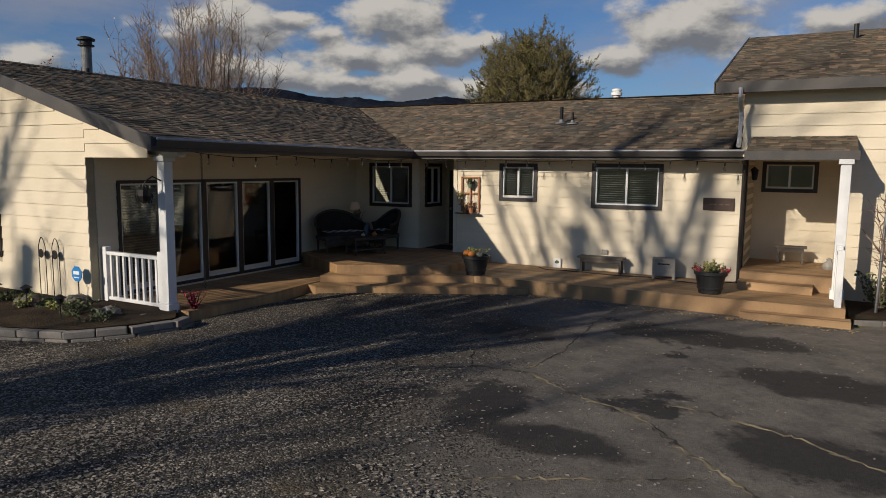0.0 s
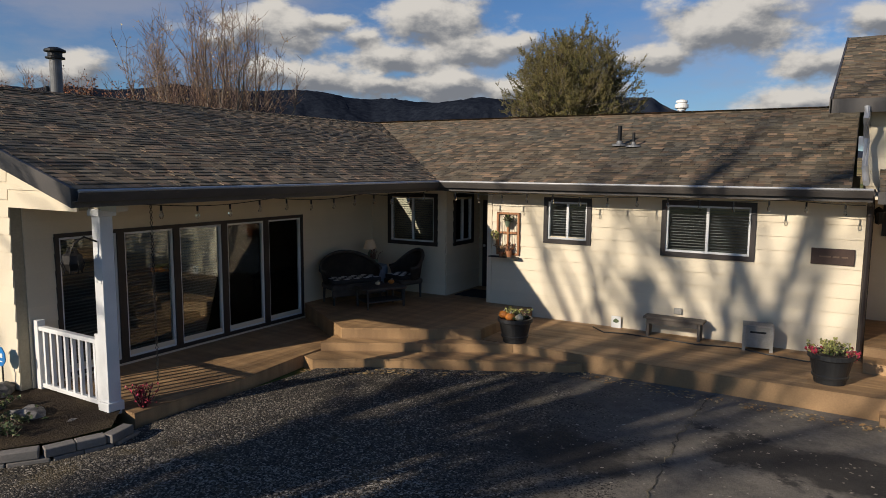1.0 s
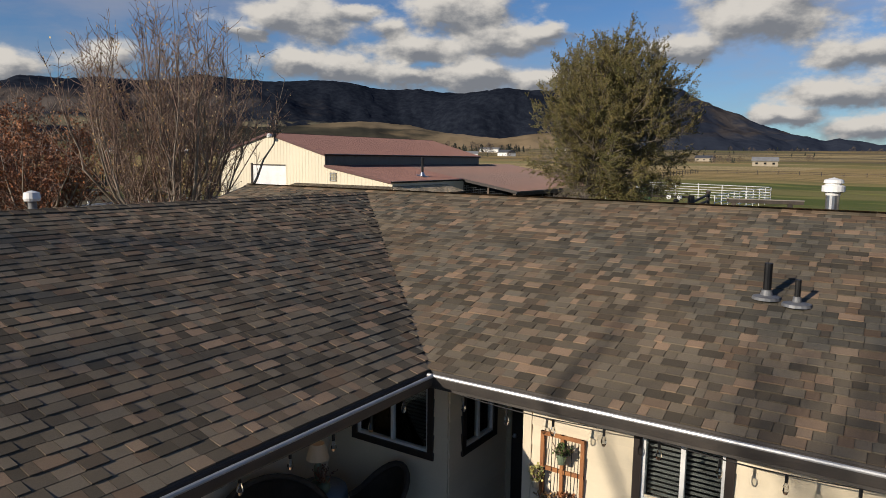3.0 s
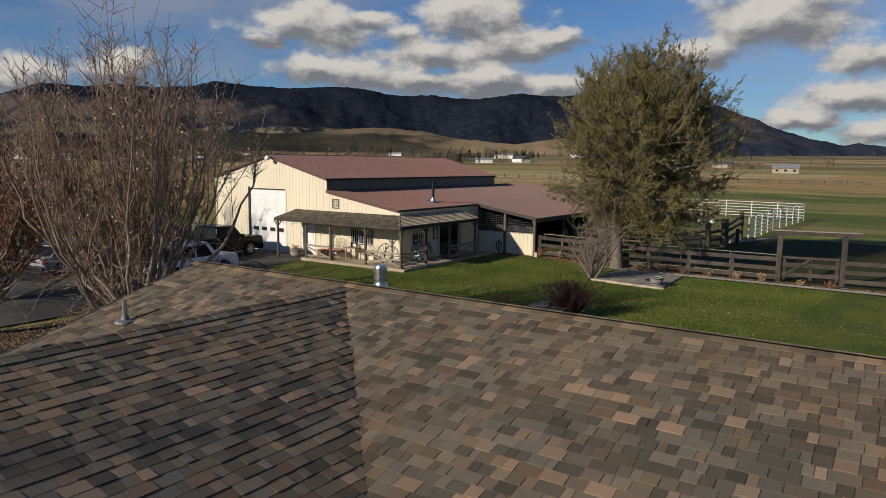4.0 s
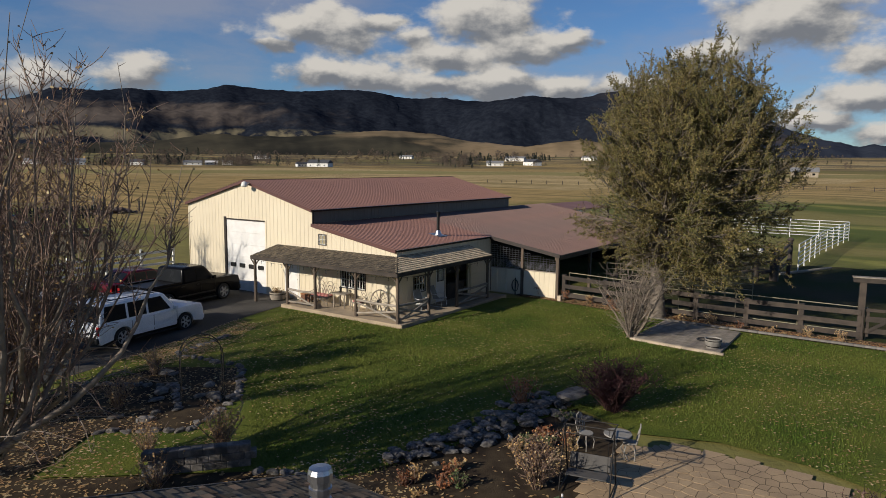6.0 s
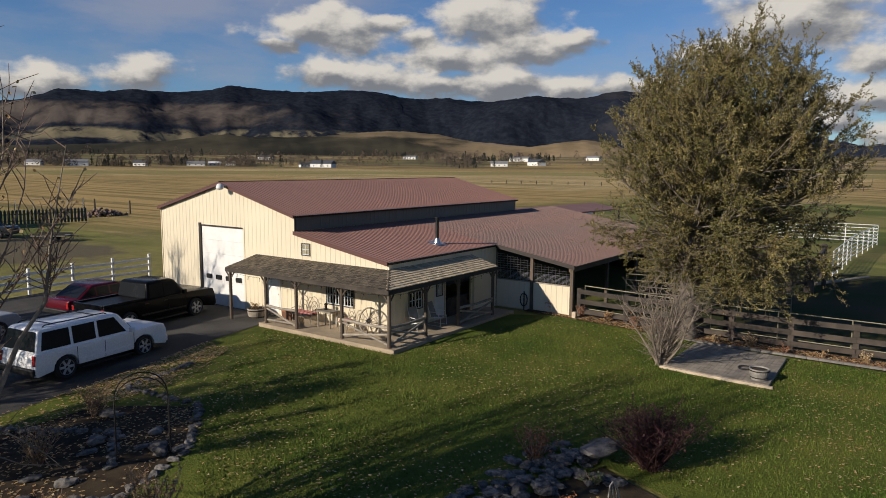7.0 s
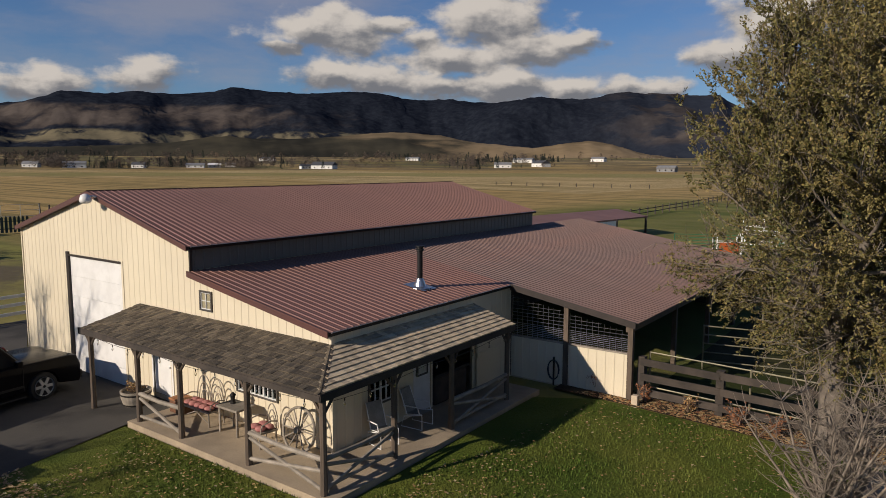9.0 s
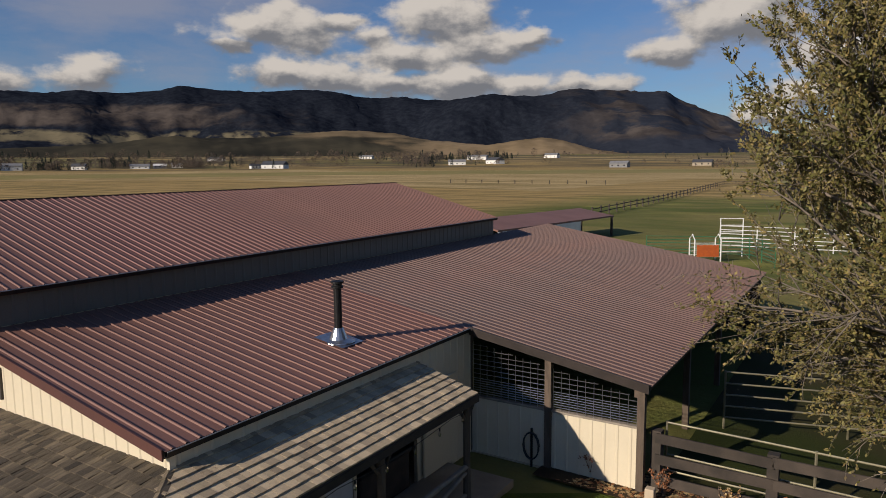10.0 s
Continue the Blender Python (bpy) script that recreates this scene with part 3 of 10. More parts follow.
# ---- shells of buildings ----
class Face:
    """An upright wall: a start on the plan, the way along it and its outward side."""

    def __init__(self, start, along, out):
        self.o, self.a, self.n = Vector((*start, 0)), Vector((*along, 0)), Vector((*out, 0))

    def at(self, u, d, z):
        return self.o + self.a * u + self.n * d + Vector((0, 0, z))

    def matrix(self, u=0.0, d=0.0, z=0.0):
        """x along the wall, y inwards, z up."""
        return Matrix.Translation(self.at(u, d, z)) @ Matrix((self.a, -self.n, (0, 0, 1))).transposed().to_4x4()

    def brick(self, bm, u0, u1, d0, d1, z0, z1):
        return box(u0, u1, -d1, -d0, z0, z1, bm=bm, m=self.matrix())


def wall_core(name, face, width, z0, z1, holes, parent, mat=None, thick=0.14, top=None):
    """A wall with real openings; top(u) gives a sloping upper edge above z1."""
    holes = [h for h in holes if h[0] > -0.01 and h[1] < width + 0.01 and h[3] <= z1]
    us = sorted({0.0, width, *[h[0] for h in holes], *[h[1] for h in holes]})
    zs = sorted({z0, z1, *[h[2] for h in holes], *[h[3] for h in holes]})
    bm = bmesh.new()
    for ua, ub in zip(us, us[1:]):
        for za, zb in zip(zs, zs[1:]):
            um, zm = (ua + ub) / 2, (za + zb) / 2
            if not any(h[0] < um < h[1] and h[2] < zm < h[3] for h in holes):
                face.brick(bm, ua, ub, -thick, 0.0, za, zb)
    if top:
        n = 12
        for i in range(n):
            ua, ub = width * i / n, width * (i + 1) / n
            ta, tb = top(ua), top(ub)
            if max(ta, tb) <= z1 + 0.01:
                continue
            v = [bm.verts.new(face.at(u, d, z)) for d in (-thick, 0.0) for u, z in ((ua, z1), (ub, z1), (ub, max(tb, z1 + 0.002)), (ua, max(ta, z1 + 0.002)))]
            for q in ((0, 1, 2, 3), (7, 6, 5, 4), (4, 5, 1, 0), (6, 7, 3, 2)):
                bm.faces.new([v[k] for k in q])
    return part(name, bm, mat or CORE, parent)


def clipped_spans(width, za, zb, holes, lo=0.0):
    spans, zm = [(lo, width)], (za + zb) / 2
    for h in holes:
        if h[2] - 0.02 < zm < h[3] + 0.02:
            spans = [s for a, b in spans for s in ((a, min(b, h[0])), (max(a, h[1]), b)) if s[1] - s[0] > 0.02]
    return spans


def lap_siding(face, width, z0, z1, holes, wall, top=None, rise=0.235):
    """Lapped boards, each a piece of its own."""
    z = z0
    while z < z1 - 0.02:
        zt = min(z + rise, z1)
        for a, b in clipped_spans(width, z, zt, holes):
            if top:
                ok = [a + (b - a) * k / 60 for k in range(61) if top(a + (b - a) * k / 60) > zt - 0.03]
                if len(ok) < 2:
                    continue
                a, b = ok[0], ok[-1]
            bm = bmesh.new()
            v = [bm.verts.new(face.at(u, d, q)) for u in (a, b) for d, q in ((0.002, z - 0.011), (0.027, z - 0.011), (0.008, zt), (0.002, zt))]
            for q in ((0, 1, 2, 3), (7, 6, 5, 4), (1, 5, 6, 2), (2, 6, 7, 3), (0, 4, 5, 1)):
                bm.faces.new([v[k] for k in q])
            bmesh.ops.recalc_face_normals(bm, faces=bm.faces[:])
            part("board", bm, SIDING, wall)
        z = zt


def blind(bm, u0, u1, z0, z1, d, face, pitch=0.05):
    z = z0
    while z < z1:
        m = face.matrix((u0 + u1) / 2, d, z) @ Matrix.Rotation(radians(12), 4, "X")
        box(-(u1 - u0) / 2, (u1 - u0) / 2, -0.02, 0.02, -0.0015, 0.0015, bm=bm, m=m)
        z += pitch
    return bm


def window(name, face, u0, u1, z0, z1, parent, panes=2, trim=0.085, blinds=True, split=None, label=""):
    """A window with dark trim, a white sliding frame, panes and blinds."""
    bm = bmesh.new()
    for a, b, c, d in ((u0, u1, z1 - trim, z1), (u0, u1, z0, z0 + trim), (u0, u0 + trim, z0 + trim, z1 - trim), (u1 - trim, u1, z0 + trim, z1 - trim)):
        face.brick(bm, a, b, -0.05, 0.045, c, d)
    w = part(name, bm, TRIM, parent, label or "sliding window with dark trim and white vinyl frame")
    a, b, c, d = u0 + trim, u1 - trim, z0 + trim, z1 - trim
    f = 0.032
    bm = bmesh.new()
    for p, q, r, s in ((a, b, d - f, d), (a, b, c, c + f), (a, a + f, c + f, d - f), (b - f, b, c + f, d - f)):
        face.brick(bm, p, q, -0.06, 0.02, r, s)
    cuts = split or [a + (b - a) * k / panes for k in range(1, panes)]
    for k in cuts:
        face.brick(bm, k - f * 0.7, k + f * 0.7, -0.05, 0.012, c + f, d - f)
    part("window_frame", bm, VINYL, w, "white vinyl window frame")
    ends = [a + f] + list(cuts) + [b - f]
    for p, q in zip(ends, ends[1:]):
        g = part("pane", face.brick(bmesh.new(), p, q, -0.022, -0.016, c + f, d - f), PANE, w)
        g.visible_shadow = False
    if blinds:
        part("blind", blind(bmesh.new(), a + 0.04, b - 0.04, c + 0.05, d - 0.03, -0.10, face), BLIND, w, "lowered venetian blind")
    return w


def shingle_mesh(w, length, thick):
    v = [(-w / 2, 0, 0), (w / 2, 0, 0), (w / 2, 0, thick), (-w / 2, 0, thick), (-w / 2, length, 0.001), (w / 2, length, 0.001)]
    return v, [(0, 1, 2, 3), (3, 2, 5, 4), (0, 3, 4), (1, 5, 2)]


def piece_roof(parent, origin, along, up, poly, mat, picked, expo=0.145, widths=(0.09, 0.12, 0.15, 0.18, 0.24), thick=(0.007, 0.016), name="shingle", limit=300, seed=1):
    """Shingles or shakes in rows over a polygon (along, up) of a roof slope: up to 300 of them in the picked stretch are pieces of their own."""
    r = random.Random(seed)
    a, u = Vector(along).normalized(), Vector(up).normalized()
    n = a.cross(u)
    base = Matrix((a, u, n)).transposed().to_4x4()
    base.translation = Vector(origin)
    us, vs = [p[0] for p in poly], [p[1] for p in poly]
    shapes = {}
    verts, faces, made = [], [], 0
    v = min(vs)
    while v < max(vs) - 0.04:
        vm = min(v + expo * 0.5, max(vs) - 0.001)
        cut = [p[0] + (q[0] - p[0]) * (vm - p[1]) / (q[1] - p[1]) for p, q in zip(poly, poly[1:] + poly[:1]) if (p[1] > vm) != (q[1] > vm)]
        lo, hi = min(cut), max(cut)
        x = min(us) - r.uniform(0, 0.3)
        while x < max(us):
            w = r.choice(widths)
            t = r.choice(thick)
            x += w
            left, right = max(x - w, lo), min(x, hi)
            if right - left < 0.03:
                continue
            if right - left < w - 0.001:
                w = round(right - left, 3)
            mid = (left + right) / 2
            here = Matrix.Translation((mid, v + r.uniform(-0.004, 0.004), 0.004)) @ Matrix.Rotation(r.gauss(0, 0.004), 4, "Z")
            sv, sf = shingle_mesh(w - 0.005, expo * 1.25, t)
            if made < limit and picked(x, v):
                key = (w, t)
                if key not in shapes:
                    shapes[key] = data(name, sv, sf, mat)
                ob = new(name, shapes[key])
                ob.parent, ob.matrix_basis = parent, base @ here
                made += 1
            else:
                k = len(verts)
                verts += [here @ Vector(p) for p in sv]
                faces += [tuple(k + q for q in f) for f in sf]
        v += expo
    ob = new(name + "_cover", data(name + "_cover", verts, faces, mat))
    ob.parent, ob.matrix_basis = parent, base
    tagged(ob, kind="stuff")


def roof_deck(name, pts, parent, mat, thick=0.10, label=""):
    """The boarding of a slope: a plate under 3D corner points."""
    bm = bmesh.new()
    hi = [bm.verts.new(p) for p in pts]
    lo = [bm.verts.new((p[0], p[1], p[2] - thick)) for p in pts]
    n = len(pts)
    bm.faces.new(hi), bm.faces.new(lo[::-1])
    for i in range(n):
        bm.faces.new((lo[i], lo[(i + 1) % n], hi[(i + 1) % n], hi[i]))
    bmesh.ops.recalc_face_normals(bm, faces=bm.faces[:])
    return part(name, bm, mat, parent, label)


def gutter(a, b, out, parent, mat=None, size=0.115):
    """A fascia gutter from a to b, open above."""
    a, b, o = Vector(a), Vector(b), Vector(out)
    prof = [(0.0, 0.0), (0.0, -size), (size * 0.7, -size), (size * 0.95, -size * 0.35), (size * 1.05, 0.0), (size * 0.98, 0.0), (size * 0.88, -size * 0.35), (size * 0.65, -size * 0.9), (0.01, -size * 0.9), (0.01, 0.0)]
    bm = bmesh.new()
    r0 = [bm.verts.new(a + o * p + Vector((0, 0, q))) for p, q in prof]
    r1 = [bm.verts.new(b + o * p + Vector((0, 0, q))) for p, q in prof]
    for i in range(len(prof)):
        j = (i + 1) % len(prof)
        bm.faces.new((r0[i], r0[j], r1[j], r1[i]))
    bm.faces.new(r0[::-1]), bm.faces.new(r1)
    bmesh.ops.recalc_face_normals(bm, faces=bm.faces[:])
    g = part("gutter", bm, mat or FASCIA, parent, "brown rain gutter with a pale lip")
    lip = tube([a + o * size * 0.96 + Vector((0, 0, 0.006)), b + o * size * 0.96 + Vector((0, 0, 0.006))], 0.010 if mat else 0.020, 8)
    part("lip", lip, GUTTER, g, "pale aluminium lip")
    return g


# ---- the house ----
MY, WX, GY, SL = 17.19, -11.39, 9.45, 0.295          # main front wall, glazed side and gable front of the wing, roof slope
EY, EX, EZ = 16.58, -9.156, 2.64           # main eave, wing eave, their height
RY, RX = 21.99, -14.43                      # main ridge, wing ridge
RZ = EZ + SL * (RY - EY)
WZ = EZ + SL * (EX - RX)
house = thing("house", "single-storey cream lap-sided ranch house with brown shingle roof", "house")


def main_z(y):
    return EZ + SL * (y - EY) if y < RY else RZ - SL * (y - RY)


def house_shell():
    # main front wall
    f = Face((-8.25, MY), (1, 0), (0, -1))
    holes = [(1.2 + 0.08, 2.16 - 0.08, 1.535, 2.27), (3.46 + 0.08, 5.015 - 0.08, 1.445, 2.283)]
    w = wall_core("wall", f, 6.65, -0.3, 2.62, holes, house)
    lap_siding(f, 6.65, -0.05, 2.62, holes, w)
    window("window", f, 1.2, 2.16, 1.455, 2.35, house)
    window("window", f, 3.46, 5.015, 1.365, 2.363, house)
    bm = box(-8.29, -8.19, MY - 0.035, MY + 0.03, -0.05, 2.62)
    part("corner_board", bm, SIDING, house)
    bm = box(-1.68, -1.58, MY - 0.04, MY + 0.1, -0.05, 2.62)
    part("corner_board", bm, TRIM, house)
    # back wall of the porch, and the entry beside it
    f = Face((WX, 17.35), (1, 0), (0, -1))
    h = [(0.47 + 0.08, 1.79 - 0.08, 1.27, 2.26)]
    w = wall_core("wall", f, 1.99, -0.3, 2.62, h, house)
    lap_siding(f, 1.99, 0.13, 2.62, h, w)
    window("window", f, 0.47, 1.79, 1.19, 2.34, house)
    f = Face((-9.40, 17.35), (0, 1), (1, 0))
    h = [(0.28 + 0.08, 1.18 - 0.08, 1.27, 2.26)]
    w = wall_core("wall", f, 1.5, -0.3, 2.62, h, house)
    lap_siding(f, 1.5, 0.1, 2.62, h, w)
    window("window", f, 0.28, 1.18, 1.19, 2.34, house)
    f = Face((-8.25, 18.85), (0, -1), (-1, 0))
    w = wall_core("wall", f, 1.66, -0.3, 2.62, [], house)
    lap_siding(f, 1.66, 0.1, 2.62, [], w)
    f = Face((-9.40, 18.85), (1, 0), (0, -1))
    w = wall_core("wall", f, 1.15, -0.3, 2.62, [(0.1, 1.05, 0.12, 2.16)], house)
    door = part("door", f.brick(bmesh.new(), 0.1, 1.05, -0.06, -0.015, 0.12, 2.16), TRIM, house, "dark brown panelled entry door")
    for u in (0.2, 0.62):
        for z0, z1 in ((0.3, 1.0), (1.15, 2.0)):
            part("panel", f.brick(bmesh.new(), u, u + 0.33, -0.016, -0.004, z0, z1), TRIM, door)
    part("door_handle", turned([(0.0, -0.03), (0.03, -0.02), (0.033, 0.0), (0.02, 0.03), (0.0, 0.035)], 12, at=(-9.22, 18.80, 1.1)), STEEL, door, "round metal knob")
    # glazed side of the wing
    f = Face((WX, GY + 0.14), (0, 1), (1, 0))
    u0, u1 = 9.95 - GY - 0.14, 15.03 - GY - 0.14
    w = wall_core("wall", f, 17.35 - GY - 0.14, -0.36, 2.62, [(u0 + 0.05, u1 - 0.05, -0.06, 1.88)], house)
    lap_siding(f, 17.35 - GY - 0.14, -0.2, 2.62, [(u0 + 0.05, u1 - 0.05, -0.06, 1.88)], w, rise=0.235)
    step = (u1 - u0 - 0.08) / 5
    for k in range(5):
        a = u0 + 0.04 + k * step
        window("patio_window", f, a, a + step, -0.13, 1.95, house, panes=1, trim=0.06, label="tall patio door panel with dark frame and white sash")
    # gable front of the wing
    f = Face((-19.3, GY), (1, 0), (0, -1))
    gw = WX + 19.3
    top = lambda u: WZ - 0.14 - SL * abs(-19.3 + u - RX)
    hole = [(-15.64 + 19.3, -14.04 + 19.3, 0.47, 2.15)]
    w = wall_core("wall", f, gw, -0.45, 2.36, hole, house, top=top)
    lap_siding(f, gw, -0.36, 4.2, [(hole[0][0], hole[0][1], 0.47, 2.9)], w, top=top)
    # gable over the porch opening
    f2 = Face((WX, GY), (1, 0), (0, -1))
    top2 = lambda u: WZ - 0.14 - SL * abs(WX + u - RX)
    w = wall_core("wall", f2, -9.81 - WX, 2.36, 2.40, [], house, top=top2)
    lap_siding(f2, -9.81 - WX, 2.36, 4.2, [], w, top=top2)
    arched_window(f, hole[0][0], hole[0][1], 0.47, 2.15)
    # other outer walls, unseen from the yard in front
    for face, width in ((Face((-17.9, 26.3), (1, 0), (0, 1)), 16.1), (Face((-17.9, 17.6), (0, 1), (-1, 0)), 8.7), (Face((-19.3, 9.68), (0, 1), (-1, 0)), 9.0)):
        w = wall_core("wall", face, width, -0.45, 2.75, [], house, SIDING)
    part("interior_floor", slab([(-19.2, 9.75), (WX - 0.15, 9.75), (WX - 0.15, 17.5), (-9.5, 17.5), (-9.5, 18.9), (-8.2, 18.9), (-8.2, 17.35), (-1.7, 17.35), (-1.7, 26.2), (-17.8, 26.2), (-17.8, 18.0), (-19.2, 18.0)], -0.1, 0.0), FASCIA, house)


def arched_window(f, u0, u1, z0, z1):
    n, r = 14, (u1 - u0) / 2
    um = (u0 + u1) / 2

    def ring(r0, r1, d0, d1):
        bm = bmesh.new()
        pts = [[(um + q * math.cos(math.pi * k / n), z1 + q * 0.95 * math.sin(math.pi * k / n)) for k in range(n + 1)] for q in (r0, r1)]
        path = [[(um + q, z0)] + p + [(um - q, z0)] for q, p in zip((r0, r1), pts)]
        v = {(i, k, d): bm.verts.new(f.at(path[i][k][0], d, path[i][k][1])) for i in (0, 1) for k in range(n + 3) for d in (d0, d1)}
        for k in range(n + 2):
            for i in (0, 1):
                bm.faces.new((v[i, k, d0], v[i, k + 1, d0], v[i, k + 1, d1], v[i, k, d1]))
            for d in (d0, d1):
                bm.faces.new((v[0, k, d], v[0, k + 1, d], v[1, k + 1, d], v[1, k, d]))
        bmesh.ops.recalc_face_normals(bm, faces=bm.faces[:])
        return bm

    bm = ring(r - 0.10, r + 0.02, -0.03, 0.05)
    f.brick(bm, u0, u1, -0.03, 0.05, z0 - 0.02, z0 + 0.09)
    w = part("arched_window", bm, TRIM, house, "tall arched window with dark trim and white grille")
    bm = ring(r - 0.15, r - 0.10, -0.04, 0.02)
    for k in (0.33, 0.66):
        u = u0 + (u1 - u0) * k
        f.brick(bm, u - 0.012, u + 0.012, -0.03, 0.0, z0 + 0.09, z1)
    f.brick(bm, u0 + 0.1, u1 - 0.1, -0.03, 0.0, z1 - 0.02, z1 + 0.02)
    part("window_frame", bm, VINYL, w, "white vinyl frame")
    bm = bmesh.new()
    bm.faces.new([bm.verts.new(f.at(*p)) for p in [(u0 + 0.1, -0.02, z0)] + [(um - (r - 0.1) * math.cos(math.pi * k / n), -0.02, z1 + (r - 0.1) * math.sin(math.pi * k / n)) for k in range(n + 1)] + [(u1 - 0.1, -0.02, z0)]])
    part("pane", bm, PANE, w)
    part("blind", blind(bmesh.new(), u0 + 0.12, u1 - 0.12, z0 + 0.1, z1, -0.10, f), BLIND, w, "lowered venetian blind")


def house_roof():
    ey0, fy = EY, 9.0
    c = math.sqrt(1 + SL * SL)
    valley_y = EY + (EX - RX)              # where the wing's ridge meets the front slope
    tz = 0.0
    # main front slope
    main = roof_deck("roof", [(EX, EY, EZ), (-1.9, EY, EZ), (-1.9, RY, RZ), (-18.2, RY, RZ), (-18.2, EY + 1.6, EZ + SL * 1.6), (-17.0, EY + 3.0, EZ + SL * 3.0), (RX, valley_y, WZ)], house, FASCIA)
    poly = [(EX + 18.2, 0), (16.3, 0), (16.3, (RY - EY) * c), (0, (RY - EY) * c), (0, 1.6 * c), (1.2, 3.0 * c), (RX + 18.2, (valley_y - EY) * c)]
    piece_roof(main, (-18.2, EY, EZ), (1, 0, 0), (0, 1, SL), poly, SHINGLE, lambda x, v: 9.2 < x < 13.2 and v < 2.9, seed=3)
    # back slope
    back = roof_deck("roof", [(-18.2, RY, RZ), (-1.9, RY, RZ), (-1.9, 26.9, main_z(26.9)), (-18.2, 26.9, main_z(26.9))], house, FASCIA)
    piece_roof(back, (-1.9, 26.9, main_z(26.9)), (-1, 0, 0), (0, -1, SL), [(0, 0), (16.3, 0), (16.3, 4.91 * c), (0, 4.91 * c)], SHINGLE, lambda x, v: 11.5 < x < 15.5 and v > 2.2, seed=4)
    # wing slopes
    east = roof_deck("roof", [(EX, fy, EZ), (EX, EY, EZ), (RX, valley_y, WZ), (RX, fy, WZ)], house, FASCIA)
    piece_roof(east, (EX, fy, EZ), (0, 1, 0), (-1, 0, SL), [(0, 0), (EY - fy, 0), (valley_y - fy, (EX - RX) * c), (0, (EX - RX) * c)], SHINGLE, lambda x, v: 3.2 < x < 7.4 and v < 2.9, seed=5)
    wx = 2 * RX - EX
    west = roof_deck("roof", [(wx, fy, EZ), (RX, fy, WZ), (RX, valley_y, WZ), (wx, EY, EZ)], house, FASCIA)
    piece_roof(west, (wx, EY, EZ), (0, -1, 0), (1, 0, SL), [(0, 0), (EY - fy, 0), (EY - fy, (RX - wx) * c), (EY - valley_y, (RX - wx) * c)], SHINGLE, lambda x, v: False, seed=6)
    # ridge caps
    for (a, b, roof) in (((-18.25, RY, RZ), (-1.9, RY, RZ), main), ((RX, fy - 0.02, WZ), (RX, valley_y, WZ), east)):
        a, b = Vector(a), Vector(b)
        d = (b - a).normalized()
        s = d.cross(Vector((0, 0, 1)))
        n = int((b - a).length / 0.2)
        verts = [(-0.15, 0, -0.15 * SL), (0, 0, 0.0), (0.15, 0, -0.15 * SL), (-0.15, 0.3, -0.15 * SL - 0.012), (0, 0.3, -0.012), (0.15, 0.3, -0.15 * SL - 0.012),
                 (-0.15, 0, -0.15 * SL - 0.016), (0, 0, -0.016), (0.15, 0, -0.15 * SL - 0.016)]
        me = data("ridge_cap", verts, [(0, 1, 4, 3), (1, 2, 5, 4), (6, 7, 1, 0), (7, 8, 2, 1), (0, 3, 6), (2, 8, 5)], SHINGLE)
        for k in range(n):
            m = Matrix((s, d, (0, 0, 1))).transposed().to_4x4()
            m.translation = a + d * (0.2 * k) + Vector((0, 0, 0.03))
            part("ridge_cap", me, SHINGLE, roof, at=m)
    # rake boards and gutters
    for x0, z0, x1, z1, y0, y1 in ((RX, WZ, EX + 0.02, EZ, fy - 0.035, fy), (RX, WZ, wx, EZ, fy - 0.035, fy)):
        bm = bmesh.new()
        v = [bm.verts.new(p) for y in (y0, y1) for p in ((x0, y, z0 + 0.02), (x1, y, z1 + 0.02), (x1, y, z1 - 0.2), (x0, y, z0 - 0.2))]
        for q in ((0, 1, 2, 3), (7, 6, 5, 4), (0, 4, 5, 1), (2, 6, 7, 3), (1, 5, 6, 2)):
            bm.faces.new([v[k] for k in q])
        bmesh.ops.recalc_face_normals(bm, faces=bm.faces[:])
        part("rake_board", bm, FASCIA, house)
    for y1, z1 in ((EY + 1.6, EZ + SL * 1.6), (26.9, main_z(26.9))):
        bm = bmesh.new()
        v = [bm.verts.new(p) for x in (-18.235, -18.2) for p in ((x, RY, RZ + 0.02), (x, y1, z1 + 0.02), (x, y1, z1 - 0.18), (x, RY, RZ - 0.18))]
        for q in ((0, 1, 2, 3), (7, 6, 5, 4), (0, 4, 5, 1), (2, 6, 7, 3), (1, 5, 6, 2)):
            bm.faces.new([v[k] for k in q])
        bmesh.ops.recalc_face_normals(bm, faces=bm.faces[:])
        part("rake_board", bm, FASCIA, house)
    part("fascia", box(EX, -1.62, EY - 0.004, EY + 0.03, EZ - 0.2, EZ - 0.005), FASCIA, house)
    part("fascia", box(EX - 0.03, EX + 0.004, fy, EY, EZ - 0.2, EZ - 0.005), FASCIA, house)
    gutter((EX + 0.05, EY - 0.006, EZ - 0.02), (-1.62, EY - 0.006, EZ - 0.02), (0, -1, 0), house)
    gutter((EX + 0.006, fy, EZ - 0.02), (EX + 0.006, EY - 0.1, EZ - 0.02), (1, 0, 0), house)
    # soffits
    part("soffit", slab([(EX - 0.03, EY + 0.03), (-1.65, EY + 0.03), (-1.65, MY), (-8.25, MY), (-8.25, 18.9), (-9.4, 18.9), (-9.4, 17.35), (WX, 17.35), (WX, fy + 0.7), (EX - 0.03, fy + 0.7)], EZ - 0.10, EZ - 0.06), SIDING, house, "painted porch ceiling")
